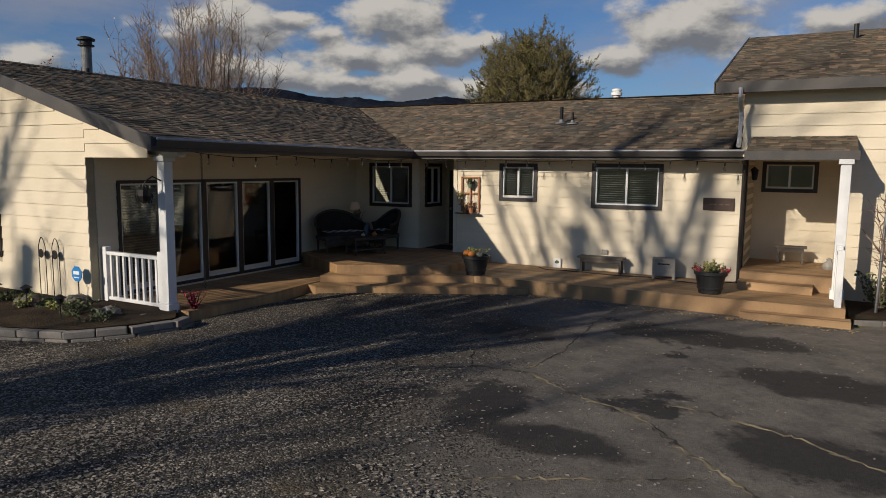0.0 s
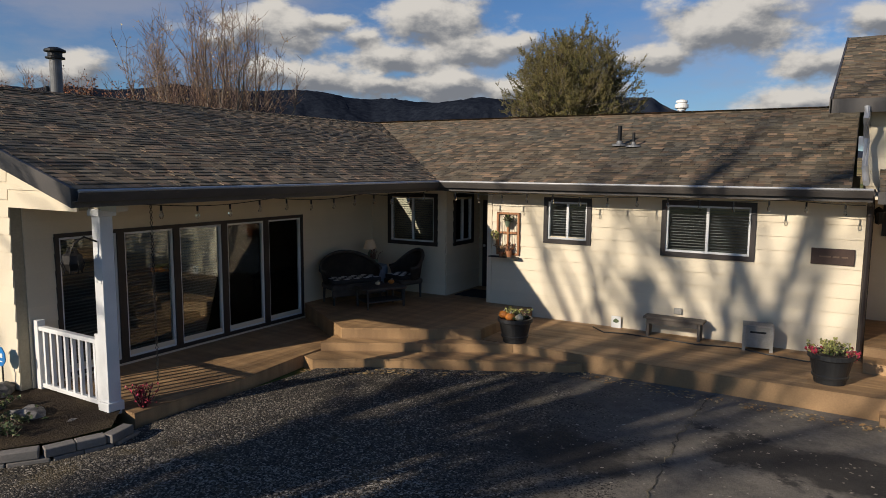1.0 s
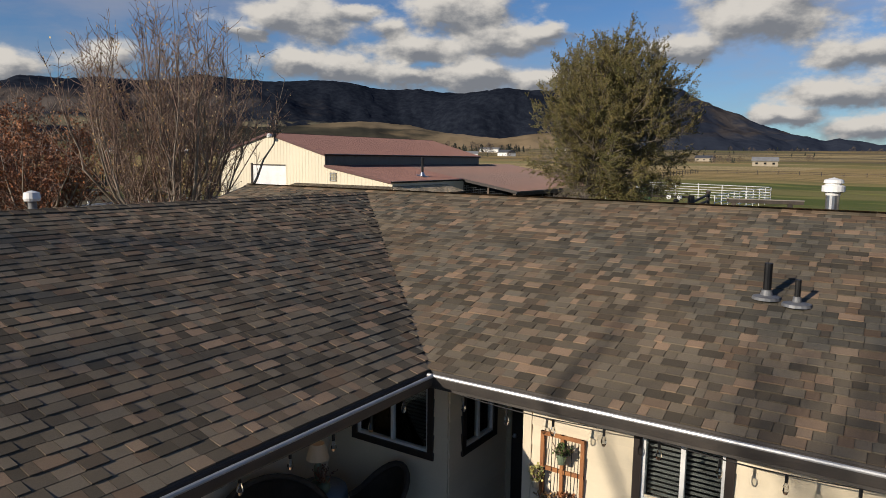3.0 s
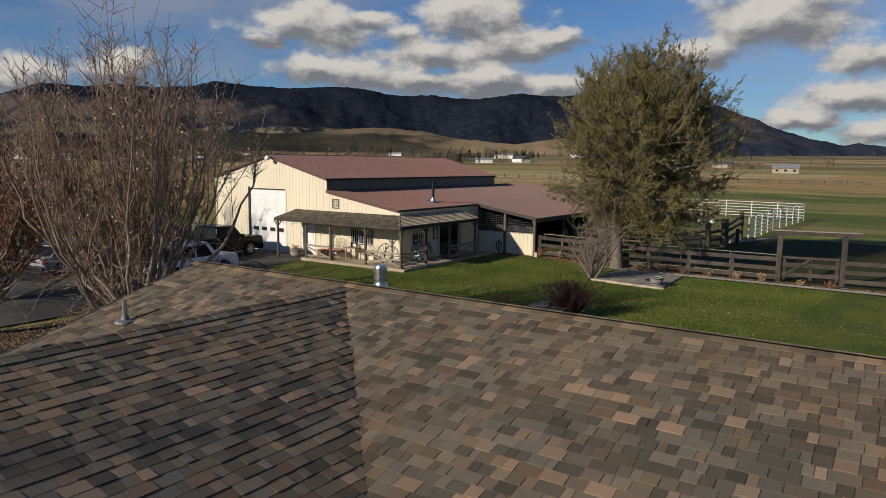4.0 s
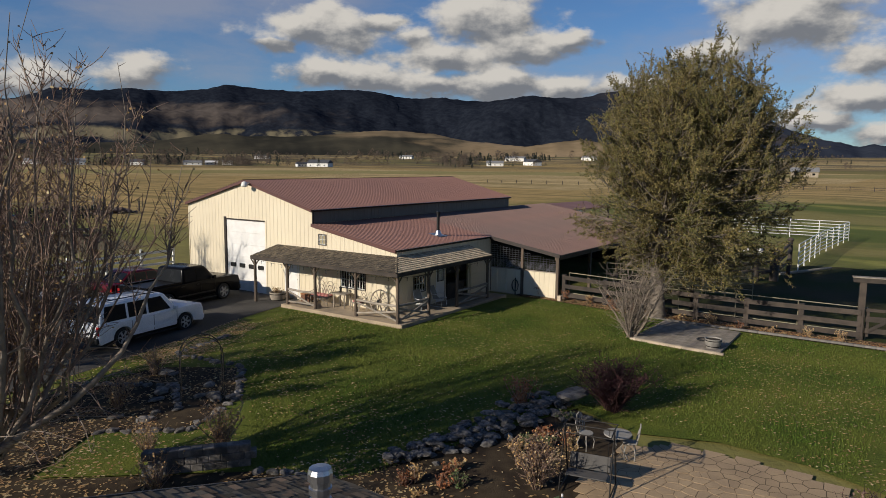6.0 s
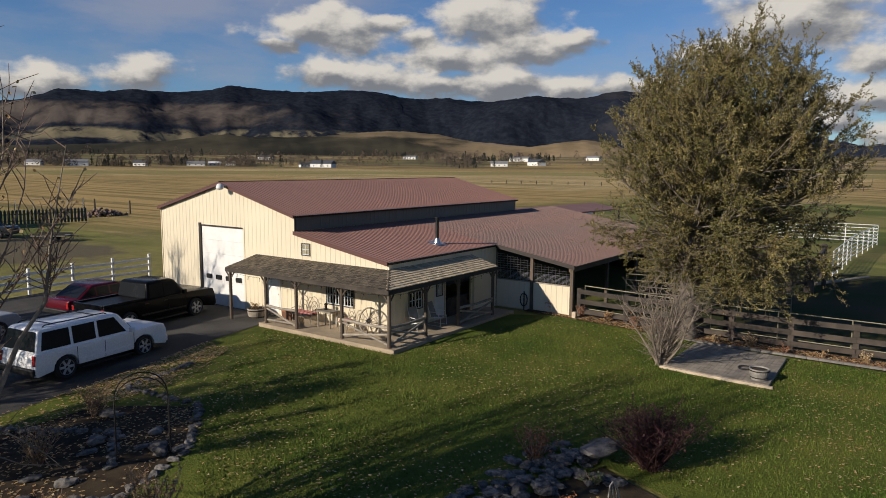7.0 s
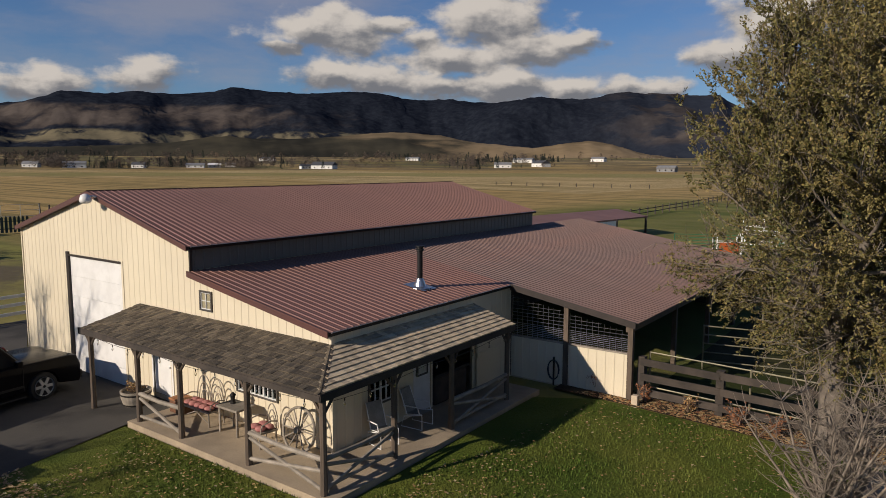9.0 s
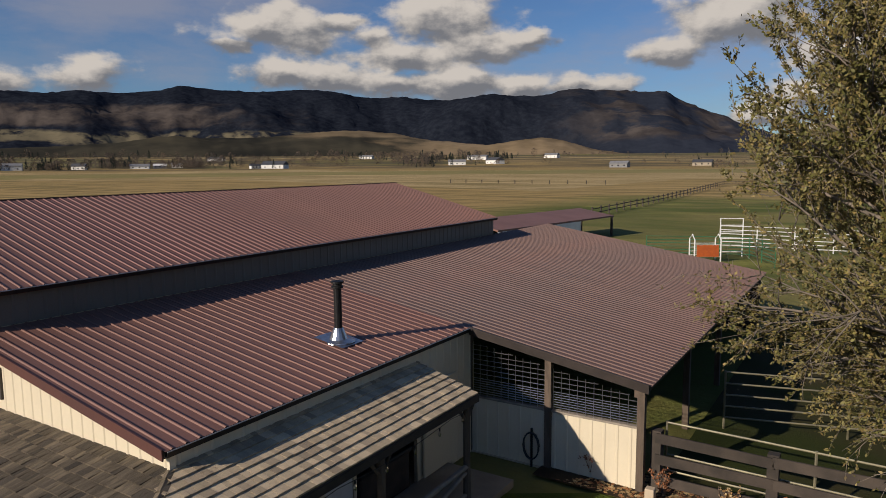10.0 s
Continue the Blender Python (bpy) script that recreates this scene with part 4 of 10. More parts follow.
    # pipes and flues through the roof
    for x, y, r, h, mat in ((-6.194, 19.09, 0.045, 0.42, BLACK), (-5.87, 19.0, 0.032, 0.30, BLACK), (-17.2, 19.9, 0.04, 0.35, STEEL), (-14.9, 12.0, 0.04, 0.3, BLACK)):
        z = main_z(y) if y > 15 else WZ - 0.13
        v = part("vent_pipe", tube([(x, y, z - 0.1), (x, y, z + h)], r, 12), mat, house)
        part("flashing", turned([(0.16, -0.02), (0.15, 0.012), (r * 1.6, 0.03), (r * 1.2, 0.09), (r, 0.09)], 16, at=(x, y, z + 0.02)), LEAD, v, "grey lead flashing")
    z = main_z(23.34)
    fl = part("flue", tube([(-5.892, 23.34, z - 0.1), (-5.892, 23.34, 4.45)], 0.10, 16), STEEL, house, "galvanised flue with a white cap")
    part("cap", turned([(0.105, 4.42), (0.115, 4.46), (0.17, 4.48), (0.17, 4.57), (0.11, 4.60), (0.15, 4.62), (0.14, 4.67), (0.0, 4.71)], 16, at=(-5.892, 23.34, 0)), WHITE, fl)
    z = main_z(25.25)
    v = part("turbine_vent", turned([(0.30, 0.0), (0.28, 0.05), (0.13, 0.36), (0.11, 0.36), (0.11, 0.42), (0.14, 0.43), (0.14, 0.5), (0.12, 0.51), (0.12, 0.58), (0.15, 0.59), (0.15, 0.68), (0.13, 0.73), (0.0, 0.74)], 12, at=(-16.545, 25.25, z - 0.06)), STEEL, house, "shiny galvanised roof vent")
    z = WZ - SL * abs(-16.5 - RX)
    z = 4.22 - 0.295 * 3.97
    v = part("vent_pipe", tube([(-18.4, 17.0, z - 0.1), (-18.4, 17.0, 4.12)], 0.075, 14), LEAD, house, "grey vent pipe with a white cap")
    part("cap", turned([(0.0, 0.0), (0.13, 0.0), (0.15, 0.05), (0.13, 0.16), (0.0, 0.20)], 16, at=(-18.4, 17.0, 4.06)), WHITE, v, "white cap")
    c = part("chimney_pipe", tube([(-16.5, 13.1, z - 0.1), (-16.5, 13.1, 5.2)], 0.12, 20), LEAD, house, "tall galvanised stove flue with a black cap")
    part("cap", turned([(0.125, 5.12), (0.19, 5.13), (0.19, 5.16), (0.14, 5.18), (0.14, 5.26), (0.21, 5.27), (0.21, 5.31), (0.10, 5.36), (0.0, 5.37)], 20, at=(-16.5, 13.1, 0)), BLACK, c, "black rain cap")


house_shell()
house_roof()


# ---- the two-storey wing at the end of the house ----
tall = thing("two_storey_wing", "two-storey cream lap-sided wing with brown shingle roof", "house")


def tall_wing():
    f = Face((-1.72, 17.4), (1, 0), (0, -1))
    holes = [(0.02, 1.95, 0.0, 2.52)]
    w = wall_core("wall", f, 8.7, -0.45, 3.9, holes, tall)
    lap_siding(f, 8.7, -0.38, 3.9, holes, w)
    f = Face((-1.72, 26.0), (0, -1), (-1, 0))
    w = wall_core("wall", f, 8.6, -0.45, 4.0, [], tall, top=lambda u: 5.9 - SL * abs(26.0 - u - 23.75))
    lap_siding(f, 8.6, 2.7, 5.9, [], w, top=lambda u: 5.9 - SL * abs(26.0 - u - 23.75))
    for face, width in ((Face((6.98, 17.4), (0, 1), (1, 0)), 8.6), (Face((-1.72, 26.0), (1, 0), (0, 1)), 8.7)):
        wall_core("wall", face, width, -0.45, 4.0, [], tall, SIDING)
    # recessed side entry
    f = Face((-1.6, 19.0), (1, 0), (0, -1))
    h = [(0.18 + 0.08, 1.295 - 0.08, 1.845, 2.385)]
    w = wall_core("wall", f, 1.85, -0.3, 2.55, h, tall)
    lap_siding(f, 1.85, 0.25, 2.55, h, w)
    window("window", f, 0.18, 1.295, 1.765, 2.465, tall, blinds=False)
    for face in (Face((0.25, 19.0), (0, -1), (-1, 0)), Face((-1.6, 17.4), (0, 1), (1, 0))):
        w = wall_core("wall", face, 1.6, -0.3, 2.55, [], tall)
        lap_siding(face, 1.6, 0.25, 2.55, [], w)
    part("soffit", slab([(-1.6, 16.1), (0.25, 16.1), (0.25, 19.0), (-1.6, 19.0)], 2.50, 2.54), SIDING, tall)
    # roof
    c = math.sqrt(1 + SL * SL)
    ez, ey, ry = 3.98, 16.95, 23.75
    rz = ez + SL * (ry - ey)
    r = roof_deck("roof", [(-2.25, ey, ez), (7.4, ey, ez), (7.4, ry, rz), (-2.25, ry, rz)], tall, FASCIA)
    piece_roof(r, (-2.25, ey, ez), (1, 0, 0), (0, 1, SL), [(0, 0), (9.65, 0), (9.65, (ry - ey) * c), (0, (ry - ey) * c)], SHINGLE, lambda x, v: x < 2.2 and v < 4.0, seed=8)
    roof_deck("roof", [(-2.25, ry, rz), (7.4, ry, rz), (7.4, 30.2, ez + 0.1), (-2.25, 30.2, ez + 0.1)], tall, SHINGLE)
    part("fascia", box(-2.27, 7.4, ey - 0.03, ey, ez - 0.2, ez + 0.01), FASCIA, tall)
    part("soffit", slab([(-2.2, ey), (7.4, ey), (7.4, 17.4), (-2.2, 17.4)], ez - 0.16, ez - 0.12), FASCIA, tall)
    bm = bmesh.new()
    v = [bm.verts.new(p) for x in (-2.285, -2.25) for p in ((x, ey - 0.03, ez + 0.02), (x, ry, rz + 0.02), (x, ry, rz - 0.2), (x, ey - 0.03, ez - 0.2))]
    for q in ((0, 1, 2, 3), (7, 6, 5, 4), (0, 4, 5, 1), (2, 6, 7, 3), (1, 5, 6, 2), (0, 3, 7, 4)):
        bm.faces.new([v[k] for k in q])
    bmesh.ops.recalc_face_normals(bm, faces=bm.faces[:])
    part("rake_board", bm, FASCIA, tall)
    part("vent_pipe", tube([(0.3, 22.2, ez + SL * 5.25 - 0.1), (0.3, 22.2, ez + SL * 5.25 + 0.35)], 0.06, 10), BLACK, tall)
    # small porch roof over the entry
    s = (2.92 - 2.60) / (17.4 - 16.05)
    cc = math.sqrt(1 + s * s)
    r = roof_deck("porch_roof", [(-1.55, 16.05, 2.60), (0.28, 16.05, 2.60), (0.28, 17.38, 2.92), (-1.55, 17.38, 2.92)], tall, FASCIA)
    piece_roof(r, (-1.55, 16.05, 2.60), (1, 0, 0), (0, 1, s), [(0, 0), (1.83, 0), (1.83, 1.33 * cc), (0, 1.33 * cc)], SHINGLE, lambda x, v: True, seed=9)
    part("fascia", box(-1.57, 0.3, 16.01, 16.05, 2.44, 2.61), FASCIA, tall)
    part("fascia", box(0.28, 0.31, 16.05, 17.38, 2.44, 2.60), FASCIA, tall)
    # downspout at the joint of the two roofs
    part("downspout", tube([(-1.78, 16.9, 3.86), (-1.78, 16.85, 3.7), (-1.76, 17.1, 3.4), (-1.75, 16.95, 2.95), (-1.72, 16.5, 2.72)], 0.045, 8), GUTTER, tall, "pale metal downspout")
    part("downspout", tube([(-1.66, 16.62, 2.5), (-1.63, 17.06, 2.35), (-1.63, 17.06, 0.0), (-1.63, 16.95, -0.02)], 0.04, 8), TRIM, tall, "dark metal downspout")


tall_wing()


# ---- decks and steps ----
def clip_half(poly, axis, k, keep_above):
    out = []
    for p, q in zip(poly, poly[1:] + poly[:1]):
        dp, dq = (p[axis] - k, q[axis] - k) if keep_above else (k - p[axis], k - q[axis])
        if dp >= 0:
            out.append(p)
        if (dp >= 0) != (dq >= 0):
            t = dp / (dp - dq)
            out.append((p[0] + (q[0] - p[0]) * t, p[1] + (q[1] - p[1]) * t))
    return out


def planked(name, poly, z, base, label, along="x", width=0.14):
    """A deck of boards over a frame, with a proud fascia board under its edge."""
    d = thing(name, label, "deck", kind="structure")
    part("frame", slab(poly, base, z - 0.028), DECK, d)
    axis = 1 if along == "x" else 0
    ks = [p[axis] for p in poly]
    k = min(ks)
    while k < max(ks) - 0.01:
        strip = clip_half(clip_half(poly, axis, k, True), axis, min(k + width - 0.005, max(ks)), False)
        if len(strip) > 2:
            part("board", slab(strip, z - 0.027, z + rng.uniform(-0.001, 0.001)), DECK, d)
        k += width
    return d


UP, LOW, SIDE = 0.13, -0.05, -0.17
planked("porch_deck", [(WX, 15.05), (-11.06, 14.84), (-9.33, 13.74), (-7.25, 14.97), (-7.25, MY - 0.03), (-8.22, MY - 0.03), (-8.28, 18.83), (-9.37, 18.83), (-9.37, 17.32), (WX + 0.03, 17.32)], UP, -0.36, "raised brown stained porch deck", "y")
planked("front_deck", [(-7.24, MY - 0.03), (-7.24, 14.99), (-6.62, 14.97), (0.22, 15.06), (0.22, 17.36), (-1.6, 17.36), (-1.6, MY - 0.03)], LOW, -0.37, "low orange-stained wooden deck along the front wall")
planked("side_deck", [(WX + 0.03, 9.75), (-9.36, 9.75), (-9.34, 11.67), (-9.45, 12.85), (-9.46, 13.32), (-9.62, 13.92), (-11.06, 14.82), (WX + 0.03, 15.03)], SIDE, -0.38, "low brown stained deck along the patio doors", "y")
planked("deck_step", [(-9.44, 13.31), (-8.69, 13.75), (-6.64, 14.96), (-7.26, 14.95), (-9.33, 13.72), (-9.60, 13.90)], LOW - 0.004, -0.37, "wide angled wooden deck step")
planked("deck_step", [(-9.44, 12.90), (-9.16, 12.80), (-8.40, 13.36), (-7.0, 14.16), (-5.58, 14.80), (-5.40, 14.96), (-6.60, 14.95), (-8.68, 13.73), (-9.43, 13.29)], -0.19, -0.40, "lowest angled wooden deck step")
planked("deck_step", [(-1.38, 14.74), (0.30, 14.78), (0.30, 15.08), (-1.38, 15.04)], -0.21, -0.40, "low wooden step along the deck")
planked("landing", [(-1.58, 16.72), (0.2, 16.62), (0.2, 18.97), (-1.58, 18.97)], 0.25, LOW, "raised wooden landing by the side entry")
planked("deck_step", [(-1.58, 16.28), (-0.28, 16.2), (-0.28, 16.60), (-1.58, 16.70)], 0.10, LOW, "wooden step up to the landing")


def porch_post(x, y, z0, z1, label):
    p = thing("porch_post", label, "post")
    part("shaft", box(x - 0.085, x + 0.085, y - 0.085, y + 0.085, z0 + 0.0, z1 - 0.02, 0.008), WHITE, p)
    part("base", box(x - 0.11, x + 0.11, y - 0.11, y + 0.11, z0, z0 + 0.17, 0.01), WHITE, p)
    part("capital", box(x - 0.12, x + 0.12, y - 0.12, y + 0.12, z1 - 0.09, z1, 0.01), WHITE, p)
    return p


porch_post(-9.72, 9.68, -0.22, 2.38, "square white porch post under the wing's eave")
porch_post(0.10, 16.1, LOW, 2.46, "square white porch post beside the side entry")
part("beam", box(WX, EX - 0.15, 9.60, 9.76, 2.36, 2.50), SIDING, house)
part("beam", box(EX - 0.62, EX - 0.44, 9.76, 17.3, 2.40, 2.54), SIDING, house)


def railing(a, b, z0, z1, balusters, label):
    r = thing("railing", label, "railing")
    a, b = Vector((*a, 0)), Vector((*b, 0))
    d = (b - a).normalized()
    m = Matrix((d, Vector((0, 0, 1)).cross(d), (0, 0, 1))).transposed().to_4x4()
    m.translation = a
    n = (b - a).length
    for x in (0.05, n - 0.05):
        part("newel", box(x - 0.055, x + 0.055, -0.055, 0.055, z0, z1 + 0.08, 0.008, m=m), WHITE, r)
    part("top_rail", box(0.1, n - 0.1, -0.045, 0.045, z1 - 0.06, z1, 0.01, m=m), WHITE, r)
    part("bottom_rail", box(0.1, n - 0.1, -0.03, 0.03, z0 + 0.08, z0 + 0.14, 0.006, m=m), WHITE, r)
    for k in range(balusters):
        x = 0.1 + (n - 0.2) * (k + 0.5) / balusters
        part("baluster", box(x - 0.022, x + 0.022, -0.022, 0.022, z0 + 0.14, z1 - 0.06, m=m), WHITE, r)


railing((-11.34, 9.68), (-9.82, 9.68), -0.22, 0.72, 8, "short white wooden railing between wall and post")
railing((0.10, 15.15), (0.10, 16.0), LOW, 0.85, 4, "short white wooden railing at the end of the deck")


# ---- the barn ----
BY, BX0, BX1, BXR = 45.01, -47.9, -37.2, -42.5
BE, BR, BL = 5.14, 6.55, 65.4               # eave and ridge heights, far end
LT, LS = 4.38, 0.168                        # top of the lean-to roof, its slope
LX, SX, SY, SL2 = -31.54, -27.22, 53.66, 71.3
barn = thing("barn", "large cream steel-sided barn with brown-red metal roof", "barn")


def lean_z(x):
    return LT - LS * (x - BX1)


def ribbed_profile(width, ribs, height, top, foot):
    """Points (across, height) of a ribbed steel sheet."""
    pts, p = [(0.0, 0.0)], width / ribs
    for k in range(ribs):
        c = p * (k + 0.5)
        pts += [(c - foot / 2, 0.0), (c - top / 2, height), (c + top / 2, height), (c + foot / 2, 0.0)]
    return pts + [(width, 0.0)]


def steel_siding(face, width, z0, top, holes, parent, name="siding_panel", mat=None):
    """Upright ribbed sheets; top(u) is their upper edge."""
    prof = ribbed_profile(0.9, 3, 0.014, 0.035, 0.08)
    u = 0.0
    while u < width - 0.02:
        sheets = {}
        split = any(h[0] < u + 0.05 and h[1] > min(u + 0.85, width - 0.03) for h in holes)
        for (a, da), (b, db) in zip(prof, prof[1:]):
            ua, ub = u + a, min(u + b, width)
            if ua >= width - 0.001:
                break
            spans, um = [(z0, None)], (ua + ub) / 2
            cut = sorted((h[2], h[3]) for h in holes if h[0] < um < h[1])
            lo = z0
            spans = []
            for ha, hb in cut:
                if ha > lo + 0.01:
                    spans.append((lo, ha, lo, ha))
                lo = hb
            spans.append((lo, top(ua), lo, top(ub)))
            for p, q, r, s in spans:
                if q <= p + 0.01 and s <= r + 0.01:
                    continue
                verts, faces, seen = sheets.setdefault(round(p, 2) if split else 0, ([], [], {}))
                ring = []
                for c in ((ua, da, p), (ub, db, r), (ub, db, max(s, r)), (ua, da, max(q, p))):
                    at = tuple(round(k, 4) for k in c)
                    if at not in seen:
                        seen[at] = len(verts)
                        verts.append(face.at(c[0], 0.004 + c[1], c[2]))
                    if seen[at] not in ring:
                        ring.append(seen[at])
                if len(ring) > 2:
                    faces.append(tuple(ring))
        for verts, faces, seen in sheets.values():
            if faces:
                part(name, data(name, verts, faces, mat or BARN), None, parent)
        u += 0.9


def steel_roof(parent, origin, along, up, width, length, name="roof_panel", mat=None):
    """Ribbed roof sheets side by side, all on one mesh."""
    a, s = Vector(along).normalized(), Vector(up).normalized()
    base = Matrix((a, s, a.cross(s))).transposed().to_4x4()
    prof = ribbed_profile(0.915, 4, 0.020, 0.022, 0.055)
    verts = [(x, y, z + 0.004) for y in (-0.05, length) for x, z in prof]
    n = len(prof)
    faces = [(i, i + 1, n + i + 1, n + i) for i in range(n - 1)]
    me = data(name, verts, faces, mat or REDROOF)
    count = round(width / 0.915)
    w = width / count
    for k in range(count):
        m = base @ Matrix.Diagonal((w / 0.915, 1, 1, 1))
        m.translation = Vector(origin) + a * k * w
        part(name, me, None, parent, at=m)


def plain_window(face, u0, u1, z0, z1, parent, cols=2, rows=2, name="window", units=1):
    """A small-paned window with white bars in a dark frame."""
    t = 0.05
    bm = bmesh.new()
    for a, b, c, d in ((u0, u1, z1 - t, z1), (u0, u1, z0, z0 + t), (u0, u0 + t, z0 + t, z1 - t), (u1 - t, u1, z0 + t, z1 - t)):
        face.brick(bm, a, b, -0.04, 0.05, c, d)
    w = part(name, bm, FASCIA, parent, "small-paned barn window")
    bm = bmesh.new()
    n = cols * units
    for k in range(n + 1):
        u = u0 + t + (u1 - u0 - 2 * t) * k / n
        g = 0.022 if k in (0, n) or (units > 1 and k % cols == 0) else 0.01
        face.brick(bm, u - g, u + g, -0.02, 0.03, z0 + t, z1 - t)
    for k in range(rows + 1):
        z = z0 + t + (z1 - z0 - 2 * t) * k / rows
        g = 0.022 if k in (0, rows) else 0.01
        face.brick(bm, u0 + t, u1 - t, -0.019, 0.029, z - g, z + g)
    part("window_frame", bm, VINYL, w, "white window bars")
    part("pane", face.brick(bmesh.new(), u0 + t, u1 - t, -0.006, 0.0, z0 + t, z1 - t), PANE, w)
    return w


def barn_shell():
    gz = 0.12
    front = Face((BX0, BY), (1, 0), (0, -1))
    u = lambda x: x - BX0
    top = lambda q: (BE + (BR - BE) * (1 - abs(BX0 + q - BXR) / (BXR - BX0)) if BX0 + q <= BX1 else lean_z(BX0 + q)) - 0.05
    holes = [(u(-44.38), u(-40.88), 0.0, 4.30), (u(-39.33), u(-38.33), 0.36, 2.38), (u(-36.77), u(-36.2), 3.30, 3.88), (u(-35.21), u(-33.51), 1.22, 2.16)]
    # inner walls behind the sheets, so that the barn is closed
    w = wall_core("wall", front, u(BX1), gz - 0.2, 4.9, holes, barn, thick=0.12, top=top)
    steel_siding(front, u(BX1), gz, top, holes, w)
    f2 = Face((BX1, BY), (1, 0), (0, -1))
    h2 = [(h[0] - u(BX1), h[1] - u(BX1), h[2], h[3]) for h in holes if h[1] > u(BX1)]
    top2 = lambda q: lean_z(BX1 + q) - 0.05
    w = wall_core("wall", f2, LX - BX1, gz - 0.2, 3.2, [h for h in h2 if h[3] < 3.2], barn, thick=0.12, top=top2)
    steel_siding(f2, LX - BX1, gz, top2, h2, w)
    side = Face((LX, BY), (0, 1), (1, 0))
    v = lambda y: y - BY
    hs = [(v(46.3), v(47.29), 1.12, 1.98), (v(48.2), v(49.0), 0.38, 2.38), (v(49.1), v(51.25), 0.3, 2.3)]
    w = wall_core("wall", side, 8.6, gz - 0.2, 3.36, hs, barn, thick=0.12)
    steel_siding(side, 8.6, gz, lambda q: 3.36, hs, w)
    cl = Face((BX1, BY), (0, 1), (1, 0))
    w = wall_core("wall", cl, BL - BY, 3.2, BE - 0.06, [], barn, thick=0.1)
    # the clerestory sheets are darker than the barn's other cream walls
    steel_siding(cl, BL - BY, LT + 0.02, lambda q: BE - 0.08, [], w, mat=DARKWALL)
    wl = Face((BX0, BL), (0, -1), (-1, 0))
    w = wall_core("wall", wl, BL - BY, gz - 0.3, BE - 0.06, [], barn, thick=0.1)
    steel_siding(wl, BL - BY, gz - 0.2, lambda q: BE - 0.06, [], w)
    bk = Face((BX1, BL), (-1, 0), (0, 1))
    topb = lambda q: BE + (BR - BE) * (1 - abs(BX1 - q - BXR) / (BXR - BX0)) - 0.05
    w = wall_core("wall", bk, BX1 - BX0, gz - 0.3, 5.0, [], barn, thick=0.1, top=topb)
    # roofs
    c = math.hypot(BX1 - BXR, BR - BE)
    sl = (BR - BE) / (BX1 - BXR)
    for side_x, d in ((BX1 + 0.12, 1), (BX0 - 0.12, -1)):
        r = roof_deck("roof", [(side_x, BY - 0.18, BE - 0.02), (side_x, BL + 0.15, BE - 0.02), (BXR, BL + 0.15, BR - 0.0), (BXR, BY - 0.18, BR - 0.0)], barn, REDTRIM, 0.12)
        o = (side_x, BY - 0.18, BE - 0.02) if d > 0 else (side_x, BL + 0.15, BE - 0.02)
        steel_roof(r, o, (0, d, 0), (-d, 0, sl), BL - BY + 0.33, c + 0.12)
        part("ridge_cap", tube([(BXR, BY - 0.2, BR + 0.0), (BXR, BL + 0.17, BR + 0.0)], 0.05, 6), REDTRIM, r)
    ends = [(LX + 0.03, 0, 0), (SX + 0.15, 0, 0)]
    y0, y1 = BY - 0.12, SY - 0.2
    r = roof_deck("lean_to_roof", [(x, y, lean_z(x)) for x, y in ((BX1, y0), (ends[0][0], y0), (ends[0][0], y1), (ends[1][0], y1), (ends[1][0], SL2), (BX1, SL2))], barn, TRIM, 0.12)
    cl2 = math.sqrt(1 + LS * LS)
    steel_roof(r, (ends[0][0], y0, lean_z(ends[0][0])), (0, 1, 0), (-1, 0, LS), y1 - y0, (ends[0][0] - BX1) * cl2)
    steel_roof(r, (ends[1][0], y1, lean_z(ends[1][0])), (0, 1, 0), (-1, 0, LS), SL2 - y1, (ends[1][0] - BX1) * cl2, mat=FADEDROOF)
    # trims along the gable, corners and eaves
    def strip(a, b, w, d, mat, label=""):
        a, b = Vector(a), Vector(b)
        bm = bmesh.new()
        vv = [bm.verts.new(p + Vector((0, q, -s))) for q in (-d, 0.0) for p, s in ((a, 0), (b, 0), (b, w), (a, w))]
        for q in ((0, 1, 2, 3), (7, 6, 5, 4), (0, 4, 5, 1), (2, 6, 7, 3), (1, 5, 6, 2), (0, 3, 7, 4)):
            bm.faces.new([vv[k] for k in q])
        bmesh.ops.recalc_face_normals(bm, faces=bm.faces[:])
        return part("trim", bm, mat, barn, label)

    strip((BXR, BY - 0.18, BR + 0.02), (BX1 + 0.12, BY - 0.18, BE + 0.0), 0.16, 0.03, REDTRIM)
    strip((BXR, BY - 0.18, BR + 0.02), (BX0 - 0.12, BY - 0.18, BE + 0.0), 0.16, 0.03, REDTRIM)
    strip((BX1, BY - 0.12, lean_z(BX1) + 0.02), (ends[0][0], BY - 0.12, lean_z(ends[0][0]) + 0.02), 0.17, 0.03, REDTRIM)
    strip((LX + 0.06, SY - 0.21, lean_z(LX + 0.06) + 0.03), (ends[1][0], SY - 0.21, lean_z(ends[1][0]) + 0.03), 0.20, 0.04, TRIM)
    part("corner_trim", box(BX1 + 0.0, BX1 + 0.06, BY - 0.05, BY + 0.03, LT, BE - 0.05), TRIM, barn)
    part("corner_trim", box(BX0 - 0.05, BX0 + 0.01, BY - 0.04, BY + 0.06, gz, BE - 0.1), BARN, barn)
    part("corner_trim", box(LX - 0.02, LX + 0.05, BY - 0.045, BY + 0.06, gz, 3.36), BARN, barn)
    gutter((LX + 0.04, BY - 0.12, lean_z(LX) - 0.01), (LX + 0.04, SY - 0.3, lean_z(LX) - 0.01), (1, 0, 0), barn, BLACK, 0.09)
